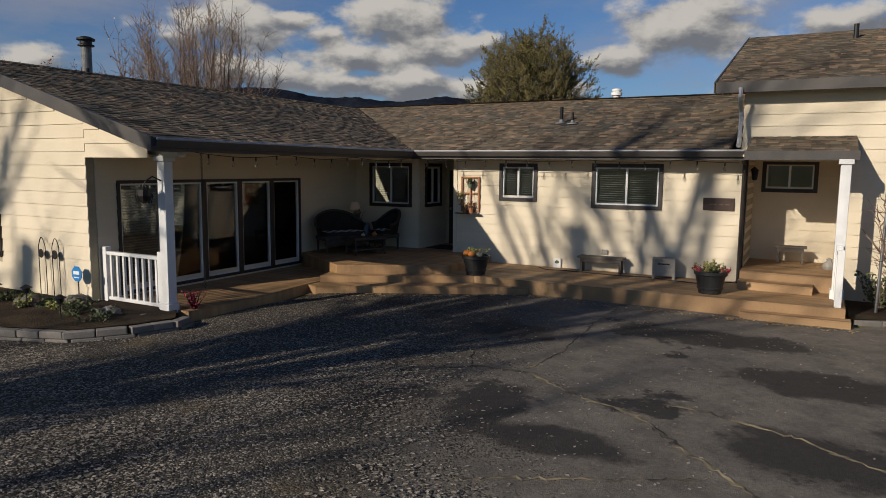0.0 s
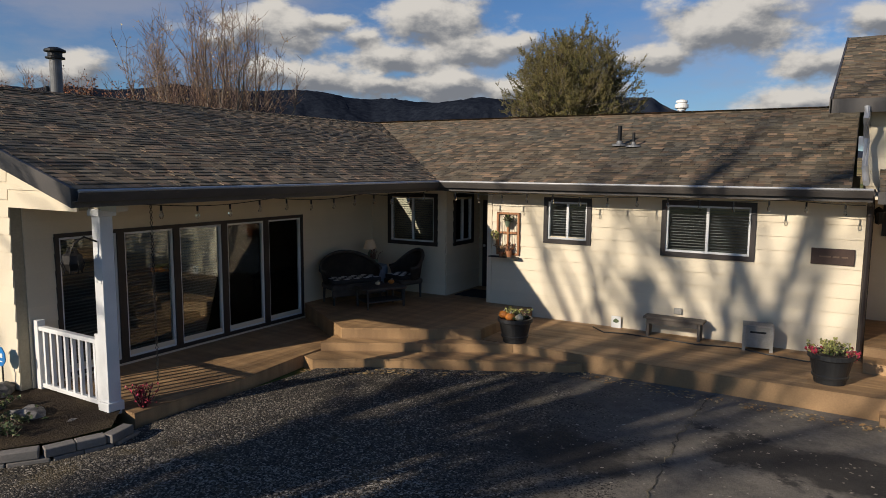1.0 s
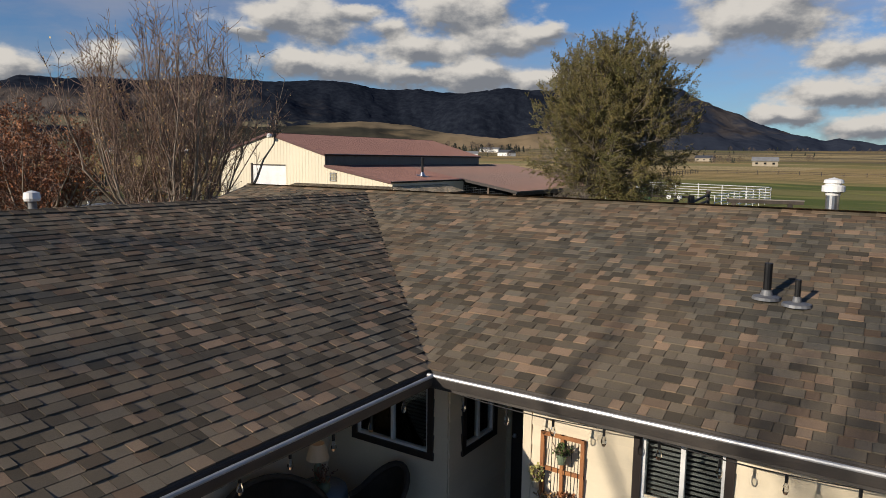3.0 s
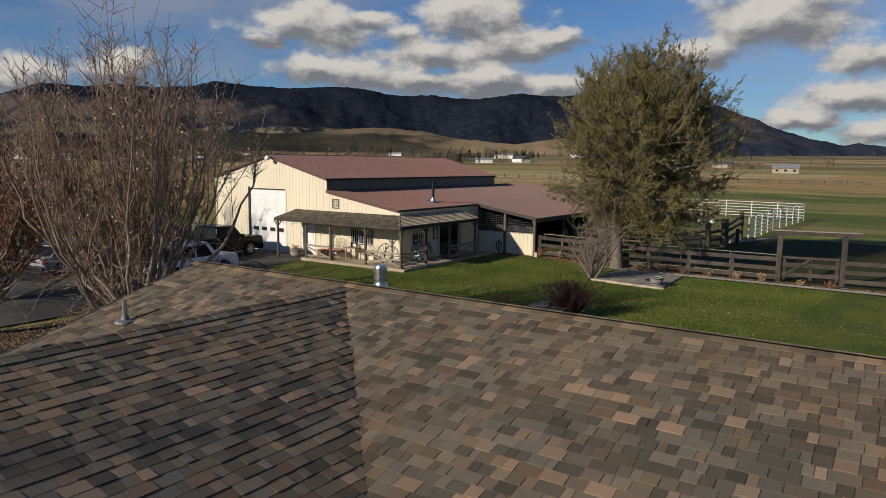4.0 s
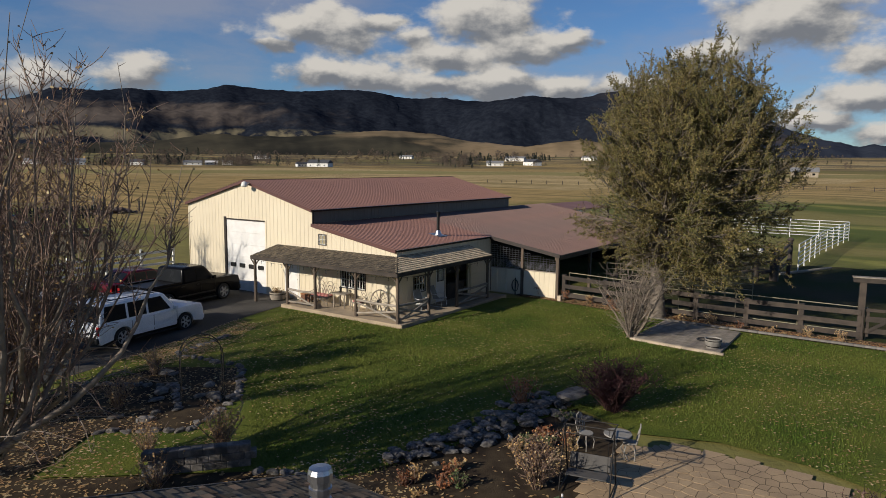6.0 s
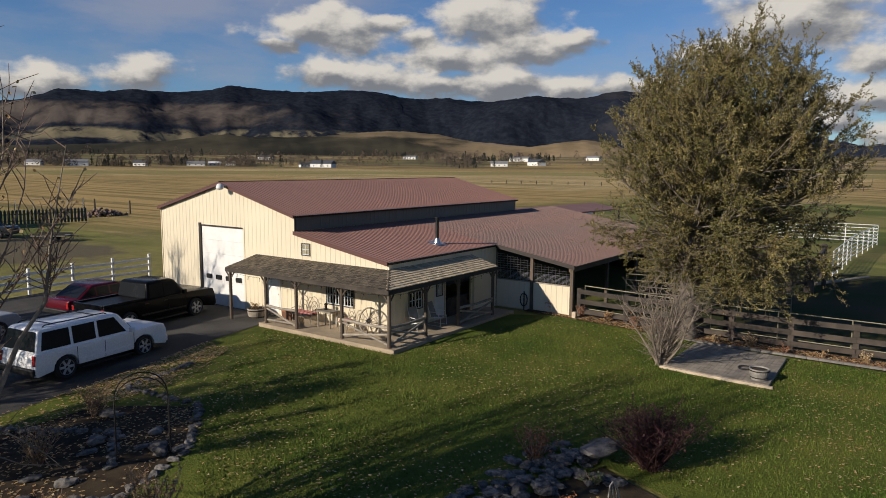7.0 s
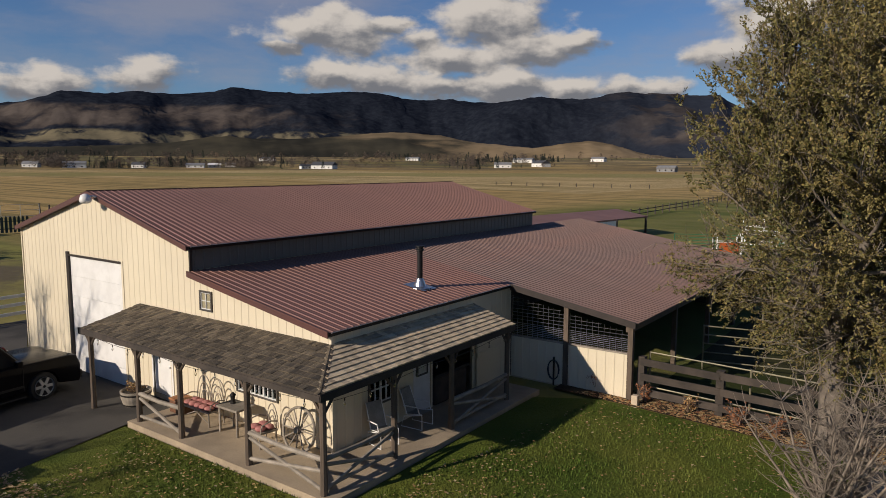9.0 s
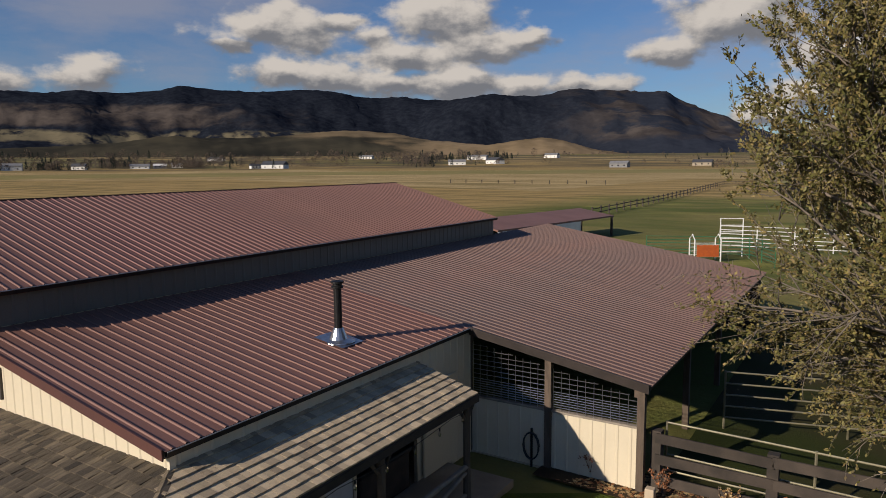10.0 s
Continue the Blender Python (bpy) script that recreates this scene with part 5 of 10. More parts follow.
    gutter((BX1 + 0.14, BY - 0.12, BE - 0.04), (BX1 + 0.14, BL, BE - 0.04), (1, 0, 0), barn, BLACK, 0.08)
    # doors
    door = part("overhead_door", box(-44.38, -40.88, BY + 0.03, BY + 0.08, 0.05, 4.28), WHITE, barn, "tall white overhead door with four dark windows")
    for k in range(6):
        z = 0.08 + k * 0.7
        part("panel", box(-44.36, -40.90, BY + 0.012, BY + 0.03, z, z + 0.69), WHITE, door)
    for k in range(4):
        x = -44.0 + k * 0.80
        part("window", box(x, x + 0.44, BY + 0.0, BY + 0.012, 1.54, 1.78, 0.05), BLACK, door, "dark oval door window")
    # shadow of the door's recess, painted as a dark left jamb
    part("door_frame", box(-44.5, -44.33, BY - 0.06, BY + 0.1, 0.05, 4.42), TRIM, barn)
    part("door_frame", box(-40.93, -40.83, BY - 0.03, BY + 0.1, 0.05, 4.36), BARN, barn)
    part("door_frame", box(-44.33, -40.93, BY - 0.05, BY + 0.1, 4.27, 4.34), TRIM, barn)
    d = part("door", box(-39.33, -38.33, BY + 0.02, BY + 0.07, 0.36, 2.38), WHITE, barn, "plain white side door")
    part("door_handle", turned([(0.0, -0.03), (0.03, -0.02), (0.033, 0.0), (0.0, 0.03)], 10, at=(-38.42, BY - 0.02, 1.3)), STEEL, d)
    for x in (-39.40, -38.33):
        part("door_frame", box(x, x + 0.07, BY - 0.03, BY + 0.08, 0.36, 2.45), WHITE, barn)
    d = part("door", box(LX - 0.07, LX - 0.02, 48.2, 49.0, 0.38, 2.38), WHITE, barn, "white door with a six-pane window")
    f = Face((LX - 0.02, 48.2), (0, 1), (1, 0))
    plain_window(f, 0.15, 0.65, 1.45, 2.2, d, 2, 3)
    sd = part("sliding_door", box(LX + 0.05, LX + 0.1, 51.35, 52.75, 0.4, 2.5), BARN, barn, "cream sliding barn door")
    part("brace", box(LX + 0.1, LX + 0.13, 51.35, 52.75, 1.35, 1.5), BARN, sd)
    plain_window(front, u(-36.77), u(-36.2), 3.30, 3.88, barn)
    plain_window(front, u(-35.21), u(-33.51), 1.22, 2.16, barn, 3, 2, units=3)
    plain_window(side, v(46.3), v(47.29), 1.12, 1.98, barn, 2, 2, units=2)
    part("interior_floor", slab([(BX0 + 0.1, BY + 0.1), (LX - 0.15, BY + 0.1), (LX - 0.15, SY), (BX1, SY), (BX1, BL - 0.1), (BX0 + 0.1, BL - 0.1)], 0.1, 0.28), CONCRETE, barn)
    part("inner_wall", box(BX1 - 0.1, BX1, BY + 0.12, BL, 0.2, 3.2), CORE, barn)
    # stove flue
    z = lean_z(-32.848)
    fl = part("stove_flue", tube([(-32.848, 50.185, z), (-32.848, 50.185, 4.86)], 0.085, 16), BLACK, barn, "tall black stove flue with galvanised base")
    part("flue_base", turned([(0.36, 0.0), (0.35, 0.02), (0.20, 0.06), (0.13, 0.24), (0.10, 0.30), (0.09, 0.3)], 16, at=(-32.848, 50.185, z - 0.01)), STEEL, fl, "galvanised cone flashing")
    part("base_plate", roof_plate(-32.848, 50.185, 0.5), STEEL, fl)
    part("cap", turned([(0.09, 4.8), (0.13, 4.81), (0.13, 4.84), (0.1, 4.86), (0.1, 4.9), (0.14, 4.91), (0.14, 4.95), (0.0, 4.98)], 16, at=(-32.848, 50.185, 0)), BLACK, fl)
    # yard lamp on the gable
    lamp = thing("yard_lamp", "white round yard lamp under the barn's gable peak", "lamp")
    part("arm", tube([(-41.9, BY, 6.3), (-41.9, BY - 0.3, 6.42), (-42.0, BY - 0.45, 6.4)], 0.03, 8), STEEL, lamp)
    part("shade", turned([(0.05, 0.15), (0.14, 0.1), (0.19, -0.05), (0.17, -0.12), (0.1, -0.16), (0.0, -0.17)], 16, at=(-42.0, BY - 0.5, 6.35)), WHITE, lamp, smooth=True)
    # open shed: posts, half wall, wire grid
    for x in (-31.6, -29.45, -27.27):
        part("shed_post", box(x - 0.08, x + 0.08, SY - 0.1, SY + 0.06, 0.1, lean_z(x) - 0.1), POSTWOOD, barn)
    for k in range(1, 5):
        y = SY + k * 4.35
        part("shed_post", box(SX - 0.16, SX, y - 0.08, y + 0.08, -0.1, lean_z(SX) - 0.1), POSTWOOD, barn)
    part("shed_beam", box(SX - 0.2, SX - 0.02, SY - 0.1, SL2 - 0.1, lean_z(SX) - 0.36, lean_z(SX) - 0.12), POSTWOOD, barn)
    hw = part("half_wall", box(-31.55, -27.3, SY - 0.02, SY + 0.06, 0.12, 1.62), CORE, barn)
    steel_siding(Face((-31.55, SY - 0.025), (1, 0), (0, -1)), 4.25, 0.2, lambda q: 1.62, [], hw)
    part("cap_rail", box(-31.55, -27.3, SY - 0.06, SY + 0.09, 1.62, 1.67), GREYWOOD, hw)
    part("footing", box(-31.55, -27.3, SY - 0.08, SY + 0.1, 0.0, 0.22), CONCRETE, hw)
    for x0, x1 in ((-31.5, -29.55), (-29.35, -27.38)):
        bm = bmesh.new()
        for k in range(11):
            x = x0 + (x1 - x0) * k / 10
            tube([(x, SY, 1.66), (x, SY, lean_z(x) - 0.4)], 0.007, 4, bm)
        z = 1.74
        while z < lean_z(x0) - 0.45:
            xe = min(x1, BX1 + (LT - z - 0.42) / LS)
            if xe > x0 + 0.1:
                tube([(x0, SY + 0.012, z), (xe, SY + 0.012, z)], 0.009, 4, bm)
            z += 0.12 if z > 2.05 else 0.06
        tagged(part("wire_grid", bm, STEEL, barn), "galvanised wire grid panel", kind="stuff")
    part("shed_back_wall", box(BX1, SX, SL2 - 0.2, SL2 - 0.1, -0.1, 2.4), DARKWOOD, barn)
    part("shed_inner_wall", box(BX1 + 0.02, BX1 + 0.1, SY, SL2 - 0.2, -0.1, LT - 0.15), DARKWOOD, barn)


def roof_plate(x, y, s):
    bm = bmesh.new()
    bm.faces.new([bm.verts.new((x + a * s, y + b * s, lean_z(x + a * s) + 0.034)) for a, b in ((-0.8, -0.7), (0.8, -0.7), (0.8, 0.7), (-0.8, 0.7))])
    return bm


barn_shell()


def barn_porch():
    p = thing("barn_porch", "weathered log porch with shake roof round the barn's corner", "porch")
    ex, ey, ez, tz = -30.0, 43.15, 2.66, 3.10
    s1 = (tz - ez) / (BY - ey)
    s2 = (tz - ez) / (ex - LX)
    front = roof_deck("porch_roof", [(-39.95, ey, ez), (ex, ey, ez), (LX, BY, tz), (-39.95, BY, tz)], p, DARKWOOD, 0.07)
    c1, c2 = math.sqrt(1 + s1 * s1), math.sqrt(1 + s2 * s2)
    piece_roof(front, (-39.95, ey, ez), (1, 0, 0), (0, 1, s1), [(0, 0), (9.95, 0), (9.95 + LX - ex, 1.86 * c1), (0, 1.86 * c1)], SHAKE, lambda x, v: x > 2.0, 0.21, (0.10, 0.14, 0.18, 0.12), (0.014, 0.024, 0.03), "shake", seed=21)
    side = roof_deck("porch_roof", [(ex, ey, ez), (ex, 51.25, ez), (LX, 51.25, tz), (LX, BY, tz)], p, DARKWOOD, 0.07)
    # the side slope takes a paler tan shake than the front slope
    piece_roof(side, (ex, ey, ez), (0, 1, 0), (-1, 0, s2), [(0, 0), (8.1, 0), (8.1, 1.54 * c2), (1.86, 1.54 * c2)], TANSHAKE, lambda x, v: True, 0.19, (0.10, 0.14, 0.19, 0.12), (0.030, 0.034, 0.038), "shake", seed=22)
    for k in range(9):
        a = k / 9
        b = (k + 1.25) / 9
        q = Vector((ex, ey, ez)).lerp(Vector((LX, BY, tz)), a) + Vector((0, 0, 0.045))
        w = Vector((ex, ey, ez)).lerp(Vector((LX, BY, tz)), min(b, 1)) + Vector((0, 0, 0.03))
        d = (w - q)
        n = d.cross(Vector((0, 0, 1))).normalized() * 0.09
        v = [q - n - Vector((0, 0, 0.03)), q, q + n - Vector((0, 0, 0.03)), w - n - Vector((0, 0, 0.045)), w, w + n - Vector((0, 0, 0.045))]
        part("hip_shake", data("hip_shake", v, [(0, 1, 4, 3), (1, 2, 5, 4)], SHAKE), None, side)
    part("eave_board", box(-39.95, ex, ey - 0.02, ey + 0.03, ez - 0.17, ez - 0.03), DARKWOOD, p)
    part("eave_board", box(ex - 0.03, ex + 0.02, ey, 51.25, ez - 0.17, ez - 0.03), DARKWOOD, p)
    # posts with small braces
    posts = [(-30.11, 43.32), (-32.66, 43.355), (-35.38, 43.355), (-37.36, 43.355), (-40.0 + 0.15, 43.35), (-30.11, 45.66), (-30.11, 48.05), (-30.11, 50.95)]
    for i, (x, y) in enumerate(posts):
        z0 = 0.36 if i != 4 else 0.0
        part("post", tube([(x, y, z0), (x + rng.uniform(-0.01, 0.01), y, 1.3), (x, y, ez - 0.16)], [0.085, 0.075, 0.078], 8), POSTWOOD, p)
        for d in (((1, 0), (-1, 0)) if i < 5 else ((0, 1), (0, -1))):
            if i == 0 and d == (1, 0):
                d = (0, 1)
            part("brace", tube([(x, y, ez - 0.55), (x + d[0] * 0.33, y + d[1] * 0.33, ez - 0.17)], 0.035, 6), POSTWOOD, p)
    # crossed log rails
    bays = [(posts[3], posts[2]), (posts[1], posts[0]), (posts[0], posts[5]), (posts[6], posts[7])]
    for i, (a, b) in enumerate(bays):
        a, b = Vector((*a, 0)), Vector((*b, 0))
        z = Vector((0, 0, 1))
        part("rail", tube([a + z * 1.16, (a + b) / 2 + z * 1.12, b + z * 1.16], [0.06, 0.055, 0.06], 7), GREYWOOD, p)
        part("rail", tube([a + z * 0.52, b + z * (0.9 if i == 1 else 0.55)], 0.045, 7), GREYWOOD, p)
        part("cross_rail", tube([a + z * 1.05, b + z * 0.46], 0.045, 7), GREYWOOD, p)
        if i > 1:
            part("cross_rail", tube([a + z * 0.46, b + z * 1.05], 0.045, 7), GREYWOOD, p)
    sl = thing("porch_slab", "pale worn concrete porch slab", "slab", kind="structure")
    part("slab", slab([(-37.65, 43.15), (-29.75, 43.15), (-29.75, 52.4), (LX, 52.4), (LX, BY), (-37.65, BY)], 0.0, 0.36), PORCHSLAB, sl)


barn_porch()


# ---- drives, lawn, beds ----
sheet("driveway", [(-9.2, 8.6), (-9.3, 10.6), (-9.1, 13.0), (-7.5, 13.8), (-6.3, 14.4), (-5.5, 15.1), (0.3, 14.9), (1.2, 15.7), (16, 15.7), (16, -22), (-30, -22), (-30, 7.6), (-11, 7.6)], DRIVE, 0.0, 3.0, "old cracked dark asphalt driveway with damp patches", category="driveway")
sheet("lawn", [(-28.6, 27.2), (-24.5, 30.6), (-22.4, 31.5), (-19.6, 39.4), (-17.4, 38.6), (-15.3, 39.3), (-13.1, 39.1), (-11.0, 38.3), (-9.0, 35.3), (-4, 31), (14, 29), (14, 53.0), (-28.0, 53.0), (-29.7, 51.9), (-29.7, 43.1), (-37.7, 43.1), (-37.25, 40.2), (-36.45, 36.8), (-36.25, 34.7), (-35.95, 32.0), (-35.9, 30.9), (-34.4, 31.4), (-34.3, 32.7), (-34.2, 34.0), (-31.4, 35.7), (-28.9, 33.6), (-28.0, 31.2), (-30.2, 29.6)], LAWN, 0.012, 1.5, "short green lawn strewn with fallen leaves", category="lawn")
sheet("barn_drive", [(-37.3, 40.2), (-37.9, 43.6), (-37.7, 45.0), (-48.2, 45.0), (-54.0, 47.5), (-54.0, 22), (-36.0, 22), (-36.0, 32.0), (-36.3, 34.7), (-36.5, 36.8)], ASPHALT, 0.004, 2.0, "dark asphalt yard in front of the barn door", category="driveway")
sheet("planting_bed", [(-34.5, 31.3), (-34.3, 34.1), (-31.5, 35.6), (-29.0, 33.5), (-28.1, 31.1), (-30.3, 29.5), (-28.7, 27.0), (-24.6, 30.5), (-22.5, 31.4), (-19.7, 39.3), (-17.5, 38.4), (-16.4, 33.0), (-17.0, 27.0), (-36.0, 22.0)], MULCH, 0.002, 1.5, "dark mulch planting bed strewn with brown leaves", category="bed")
sheet("fence_bed", [(-29.6, 53.05), (14, 53.05), (14, 54.6), (-27.2, 54.6), (-29.6, 53.6)], MULCH, 0.012, 1.5, "narrow bed of dry plants along the fence", category="bed")
sheet("corral_ground", [(-27.0, 54.6), (14, 54.6), (14, 76), (-16, 80), (-27.0, 76)], DIRT, -0.02, 3.0, "trodden bare corral ground", category="ground")


def ribbon(name, points, width, mat, seed, label):
    """A wandering crack filled with dry grass."""
    r = random.Random(seed)
    line = []
    for (x0, y0), (x1, y1) in zip(points, points[1:]):
        n = max(2, int(math.hypot(x1 - x0, y1 - y0) / 0.07))
        line += [Vector((x0 + (x1 - x0) * k / n + r.gauss(0, 0.02), y0 + (y1 - y0) * k / n + r.gauss(0, 0.02), 0)) for k in range(n)]
    verts, faces = [], []
    for i, p in enumerate(line):
        d = (line[min(i + 1, len(line) - 1)] - line[max(i - 1, 0)]).normalized()
        s = Vector((-d.y, d.x, 0)) * width * r.uniform(0.25, 1.0)
        z = Vector((0, 0, ground_z(p.x, p.y) + 0.006))
        verts += [p - s + z, p + z + Vector((0, 0, 0.012 * r.random())), p + s + z]
    for i in range(len(line) - 1):
        k = 3 * i
        faces += [(k, k + 1, k + 4, k + 3), (k + 1, k + 2, k + 5, k + 4)]
    tagged(new(name, data(name, verts, faces, mat)), label, "crack", kind="structure")


ribbon("driveway_crack", [(-4.46, 9.47), (-4.14, 9.81), (-3.38, 9.88), (-2.7, 9.37), (-1.85, 9.04), (-1.35, 8.41), (-0.85, 7.9), (-0.3, 7.2)], 0.045, CRACK, 1, "grass-filled crack across the asphalt")
ribbon("driveway_crack", [(-3.43, 14.9), (-3.47, 12.97), (-3.39, 11.02), (-3.5, 9.98)], 0.018, CRACK, 2, "thin crack in the asphalt")
ribbon("driveway_crack", [(-2.82, 9.53), (-1.19, 9.51), (-0.32, 9.15), (0.32, 8.69), (2.0, 7.8)], 0.032, CRACK, 3, "long thin crack in the asphalt")
ribbon("driveway_crack", [(-2.89, 6.77), (-2.06, 7.24), (-0.94, 7.83)], 0.024, CRACK, 4, "thin crack in the asphalt")
ribbon("driveway_crack", [(-4.57, 10.61), (-4.17, 9.79)], 0.016, CRACK, 5, "short thin crack in the asphalt")


def flecks(name, spots, mat, size, label, lift=0.014, flat=0.5, category="leaves"):
    """Loose leaves or chips: small bent pieces lying on the ground, one object of countless bits."""
    verts, faces = [], []
    for x, y in spots:
        s = rng.uniform(*size)
        a, t = rng.uniform(0, 6.28), rng.uniform(-flat, flat)
        c, d = math.cos(a), math.sin(a)
        z = ground_z(x, y) + lift
        k = len(verts)
        w = s * rng.uniform(0.35, 0.7)
        for u, v, h in ((-s, 0, 0), (0, -w, 0.4 * s * abs(t)), (s, 0, 0.1 * s), (0, w, 0.4 * s * abs(t) + 0.3 * w * max(t, 0))):
            verts.append((x + u * c - v * d, y + u * d + v * c, z + h))
        faces.append((k, k + 1, k + 2, k + 3))
    tagged(new(name, data(name, verts, faces, mat)), label, category, kind="stuff")


def scatter(n, poly, density=None):
    xs, ys = [p[0] for p in poly], [p[1] for p in poly]
    out = []
    while len(out) < n:
        x, y = rng.uniform(min(xs), max(xs)), rng.uniform(min(ys), max(ys))
        if inside(poly, x, y) and (density is None or rng.random() < density(x, y)):
            out.append((x, y))
    return out


CHIP = surface("pale_chip", (0.36, 0.31, 0.24), (0.22, 0.19, 0.15), 2, 0.9, fine=30, spread=0.45)
GRAV = [(-4.0, 10.9), (-3.0, 9.4), (-2.4, 8.0), (-1.7, 6.4), (-1.0, 4.6), (-0.8, 2.0), (-14, 2.0), (-12.5, 6.5), (-9.8, 8.0), (-8.4, 9.2), (-6.8, 9.9)]
patchy = lambda s, lo: (lambda x, y: max(lo, min(1.0, 0.5 + 1.6 * noise.noise(Vector((x * s, y * s, 3.3))))))
thinning = lambda x, y: patchy(0.75, 0.05)(x, y) * smooth01((-0.25 - x - 0.313 * y + 1.6 * noise.noise(Vector((x * 0.9, y * 0.9, 8.1)))) / 1.8) + 0.012
flecks("gravel_chips", scatter(24000, GRAV, thinning), CHIP, (0.008, 0.028), "pale chips and dry grass bits on the gravel", 0.018, category="gravel")
flecks("straw_bits", scatter(2600, [(-9, 9), (-8.5, 13), (-5.5, 14.7), (0.5, 14.6), (4, 14), (4, 5), (-2, 5)], patchy(0.4, 0.05)), CHIP, (0.008, 0.03), "dry straw bits on the asphalt", 0.008, category="straw")
flecks("deck_edge_leaves", [(x, y) for x, y in scatter(420, [(-9.2, 12.4), (-7.6, 13.3), (-5.6, 14.6), (-3.6, 14.5), (0.4, 14.4), (0.4, 14.7), (-3.5, 14.8), (-5.7, 14.95), (-6.5, 14.05), (-7.8, 13.5), (-9.2, 12.7)])], DRYLEAF, (0.02, 0.05), "dry brown leaves along the edge of the deck")
LAWN_POLY = [(-34.5, 36), (-29, 33.8), (-24.5, 30.8), (-22.0, 32), (-19.6, 39.6), (-15.3, 39.4), (-11, 38.4), (-6, 33), (2, 33), (2, 52.8), (-28, 52.8), (-29.6, 43), (-36.9, 43)]
flecks("fallen_leaves", scatter(12500, LAWN_POLY, patchy(0.2, 0.15)), DRYLEAF, (0.024, 0.058), "small yellow fallen leaves on the lawn", 0.065)
flecks("leaf_litter", scatter(9000, [(-35.1, 31.0), (-36.6, 39.5), (-33.5, 37.5), (-28.5, 33.0), (-24.6, 30.5), (-20, 38), (-18, 36), (-17, 27.0), (-36.0, 23.0)], patchy(0.3, 0.05)), DRYLEAF, (0.03, 0.07), "brown leaf litter on the beds")
flecks("verge_leaves", scatter(2600, [(-36.0, 31.0), (-36.3, 34.7), (-36.5, 36.8), (-37.3, 40.2), (-35.6, 40.0), (-33.6, 36.6), (-34.2, 34.0), (-34.3, 31.4)], patchy(0.5, 0.1)), DRYLEAF, (0.03, 0.075), "golden fallen leaves on the grass verge", 0.05)
flecks("dry_litter", scatter(5000, [(-29.0, 53.1), (-6, 53.1), (-6, 54.5), (-27.2, 54.5)]), DRYLEAF, (0.03, 0.08), "tan leaf litter along the fence")
flecks("bed_litter", scatter(2600, [(-29.0, 53.1), (-6, 53.1), (-6, 54.5), (-27.2, 54.5)]), RUST, (0.03, 0.08), "orange and brown leaf litter along the fence")


def grass():
    """Tufts of blades over the lawn, thickest where the camera passes nearest."""
    verts, faces = [], []
    for x, y in scatter(52000, [(-31.5, 35.9), (-28.6, 33.8), (-24.5, 30.8), (-22.0, 32), (-19.6, 39.6), (-15.3, 39.4), (-12, 39), (-10, 52.8), (-28, 52.8), (-29.6, 43.2), (-36.9, 43)], patchy(0.5, 0.45)):
        z = ground_z(x, y) + 0.008
        for _ in range(2):
            a, h, l = rng.uniform(0, 6.28), rng.uniform(0.03, 0.085), rng.uniform(0.0, 0.05)
            c, d, w = math.cos(a), math.sin(a), rng.uniform(0.008, 0.016)
            k = len(verts)
            ox, oy = x + rng.uniform(-0.05, 0.05), y + rng.uniform(-0.05, 0.05)
            verts += [(ox - d * w, oy + c * w, z), (ox + d * w, oy - c * w, z), (ox + c * l, oy + d * l, z + h)]
            faces.append((k, k + 1, k + 2))
    tagged(new("grass", data("grass", verts, faces, BLADES)), "short green lawn grass", "grass", kind="stuff")


grass()


# ---- trees and shrubs ----
class Limbs:
    """Collects round branches as one mesh."""

    def __init__(self):
        self.v, self.f = [], []

    def add(self, pts, radii, sides):
        start = len(self.v)
        for i, p in enumerate(pts):
            d = (pts[min(i + 1, len(pts) - 1)] - pts[max(i - 1, 0)]).normalized()
            a = d.cross(Vector((0.31, 0.2, 0.93))).normalized()
            b = d.cross(a)
            for k in range(sides):
                t = 2 * math.pi * k / sides
                self.v.append(p + (a * math.cos(t) + b * math.sin(t)) * radii[i])
        for i in range(len(pts) - 1):
            for k in range(sides):
                q, n = start + i * sides, (k + 1) % sides
                self.f.append((q + k, q + n, q + sides + n, q + sides + k))

    def part(self, name, mat, parent, label="", stuff=False):
        ob = new(name, data(name, self.v, self.f, mat, True))
        ob.parent = parent
        return tagged(ob, label, kind="stuff" if stuff else "")


def wander(r, p, d, length, n, bend, rise):
    pts, d = [p.copy()], d.normalized()
    for _ in range(n):
        d = (d + Vector((r.gauss(0, bend), r.gauss(0, bend), r.gauss(0, bend) + rise))).normalized()
        pts.append(pts[-1] + d * length / n)
    return pts


def leaf_quads(v, f, r, p, d, size, slim=0.27):
    a = Vector((r.gauss(0, 1), r.gauss(0, 1), r.gauss(0, 1)))
    d = (d + a * 0.8).normalized()
    s = d.cross(Vector((r.gauss(0, 1), r.gauss(0, 1), r.gauss(0, 1)))).normalized() * size * slim
    k = len(v)
    v += [p, p + d * size * 0.5 + s, p + d * size, p + d * size * 0.5 - s]
    f.append((k, k + 1, k + 2, k + 3))


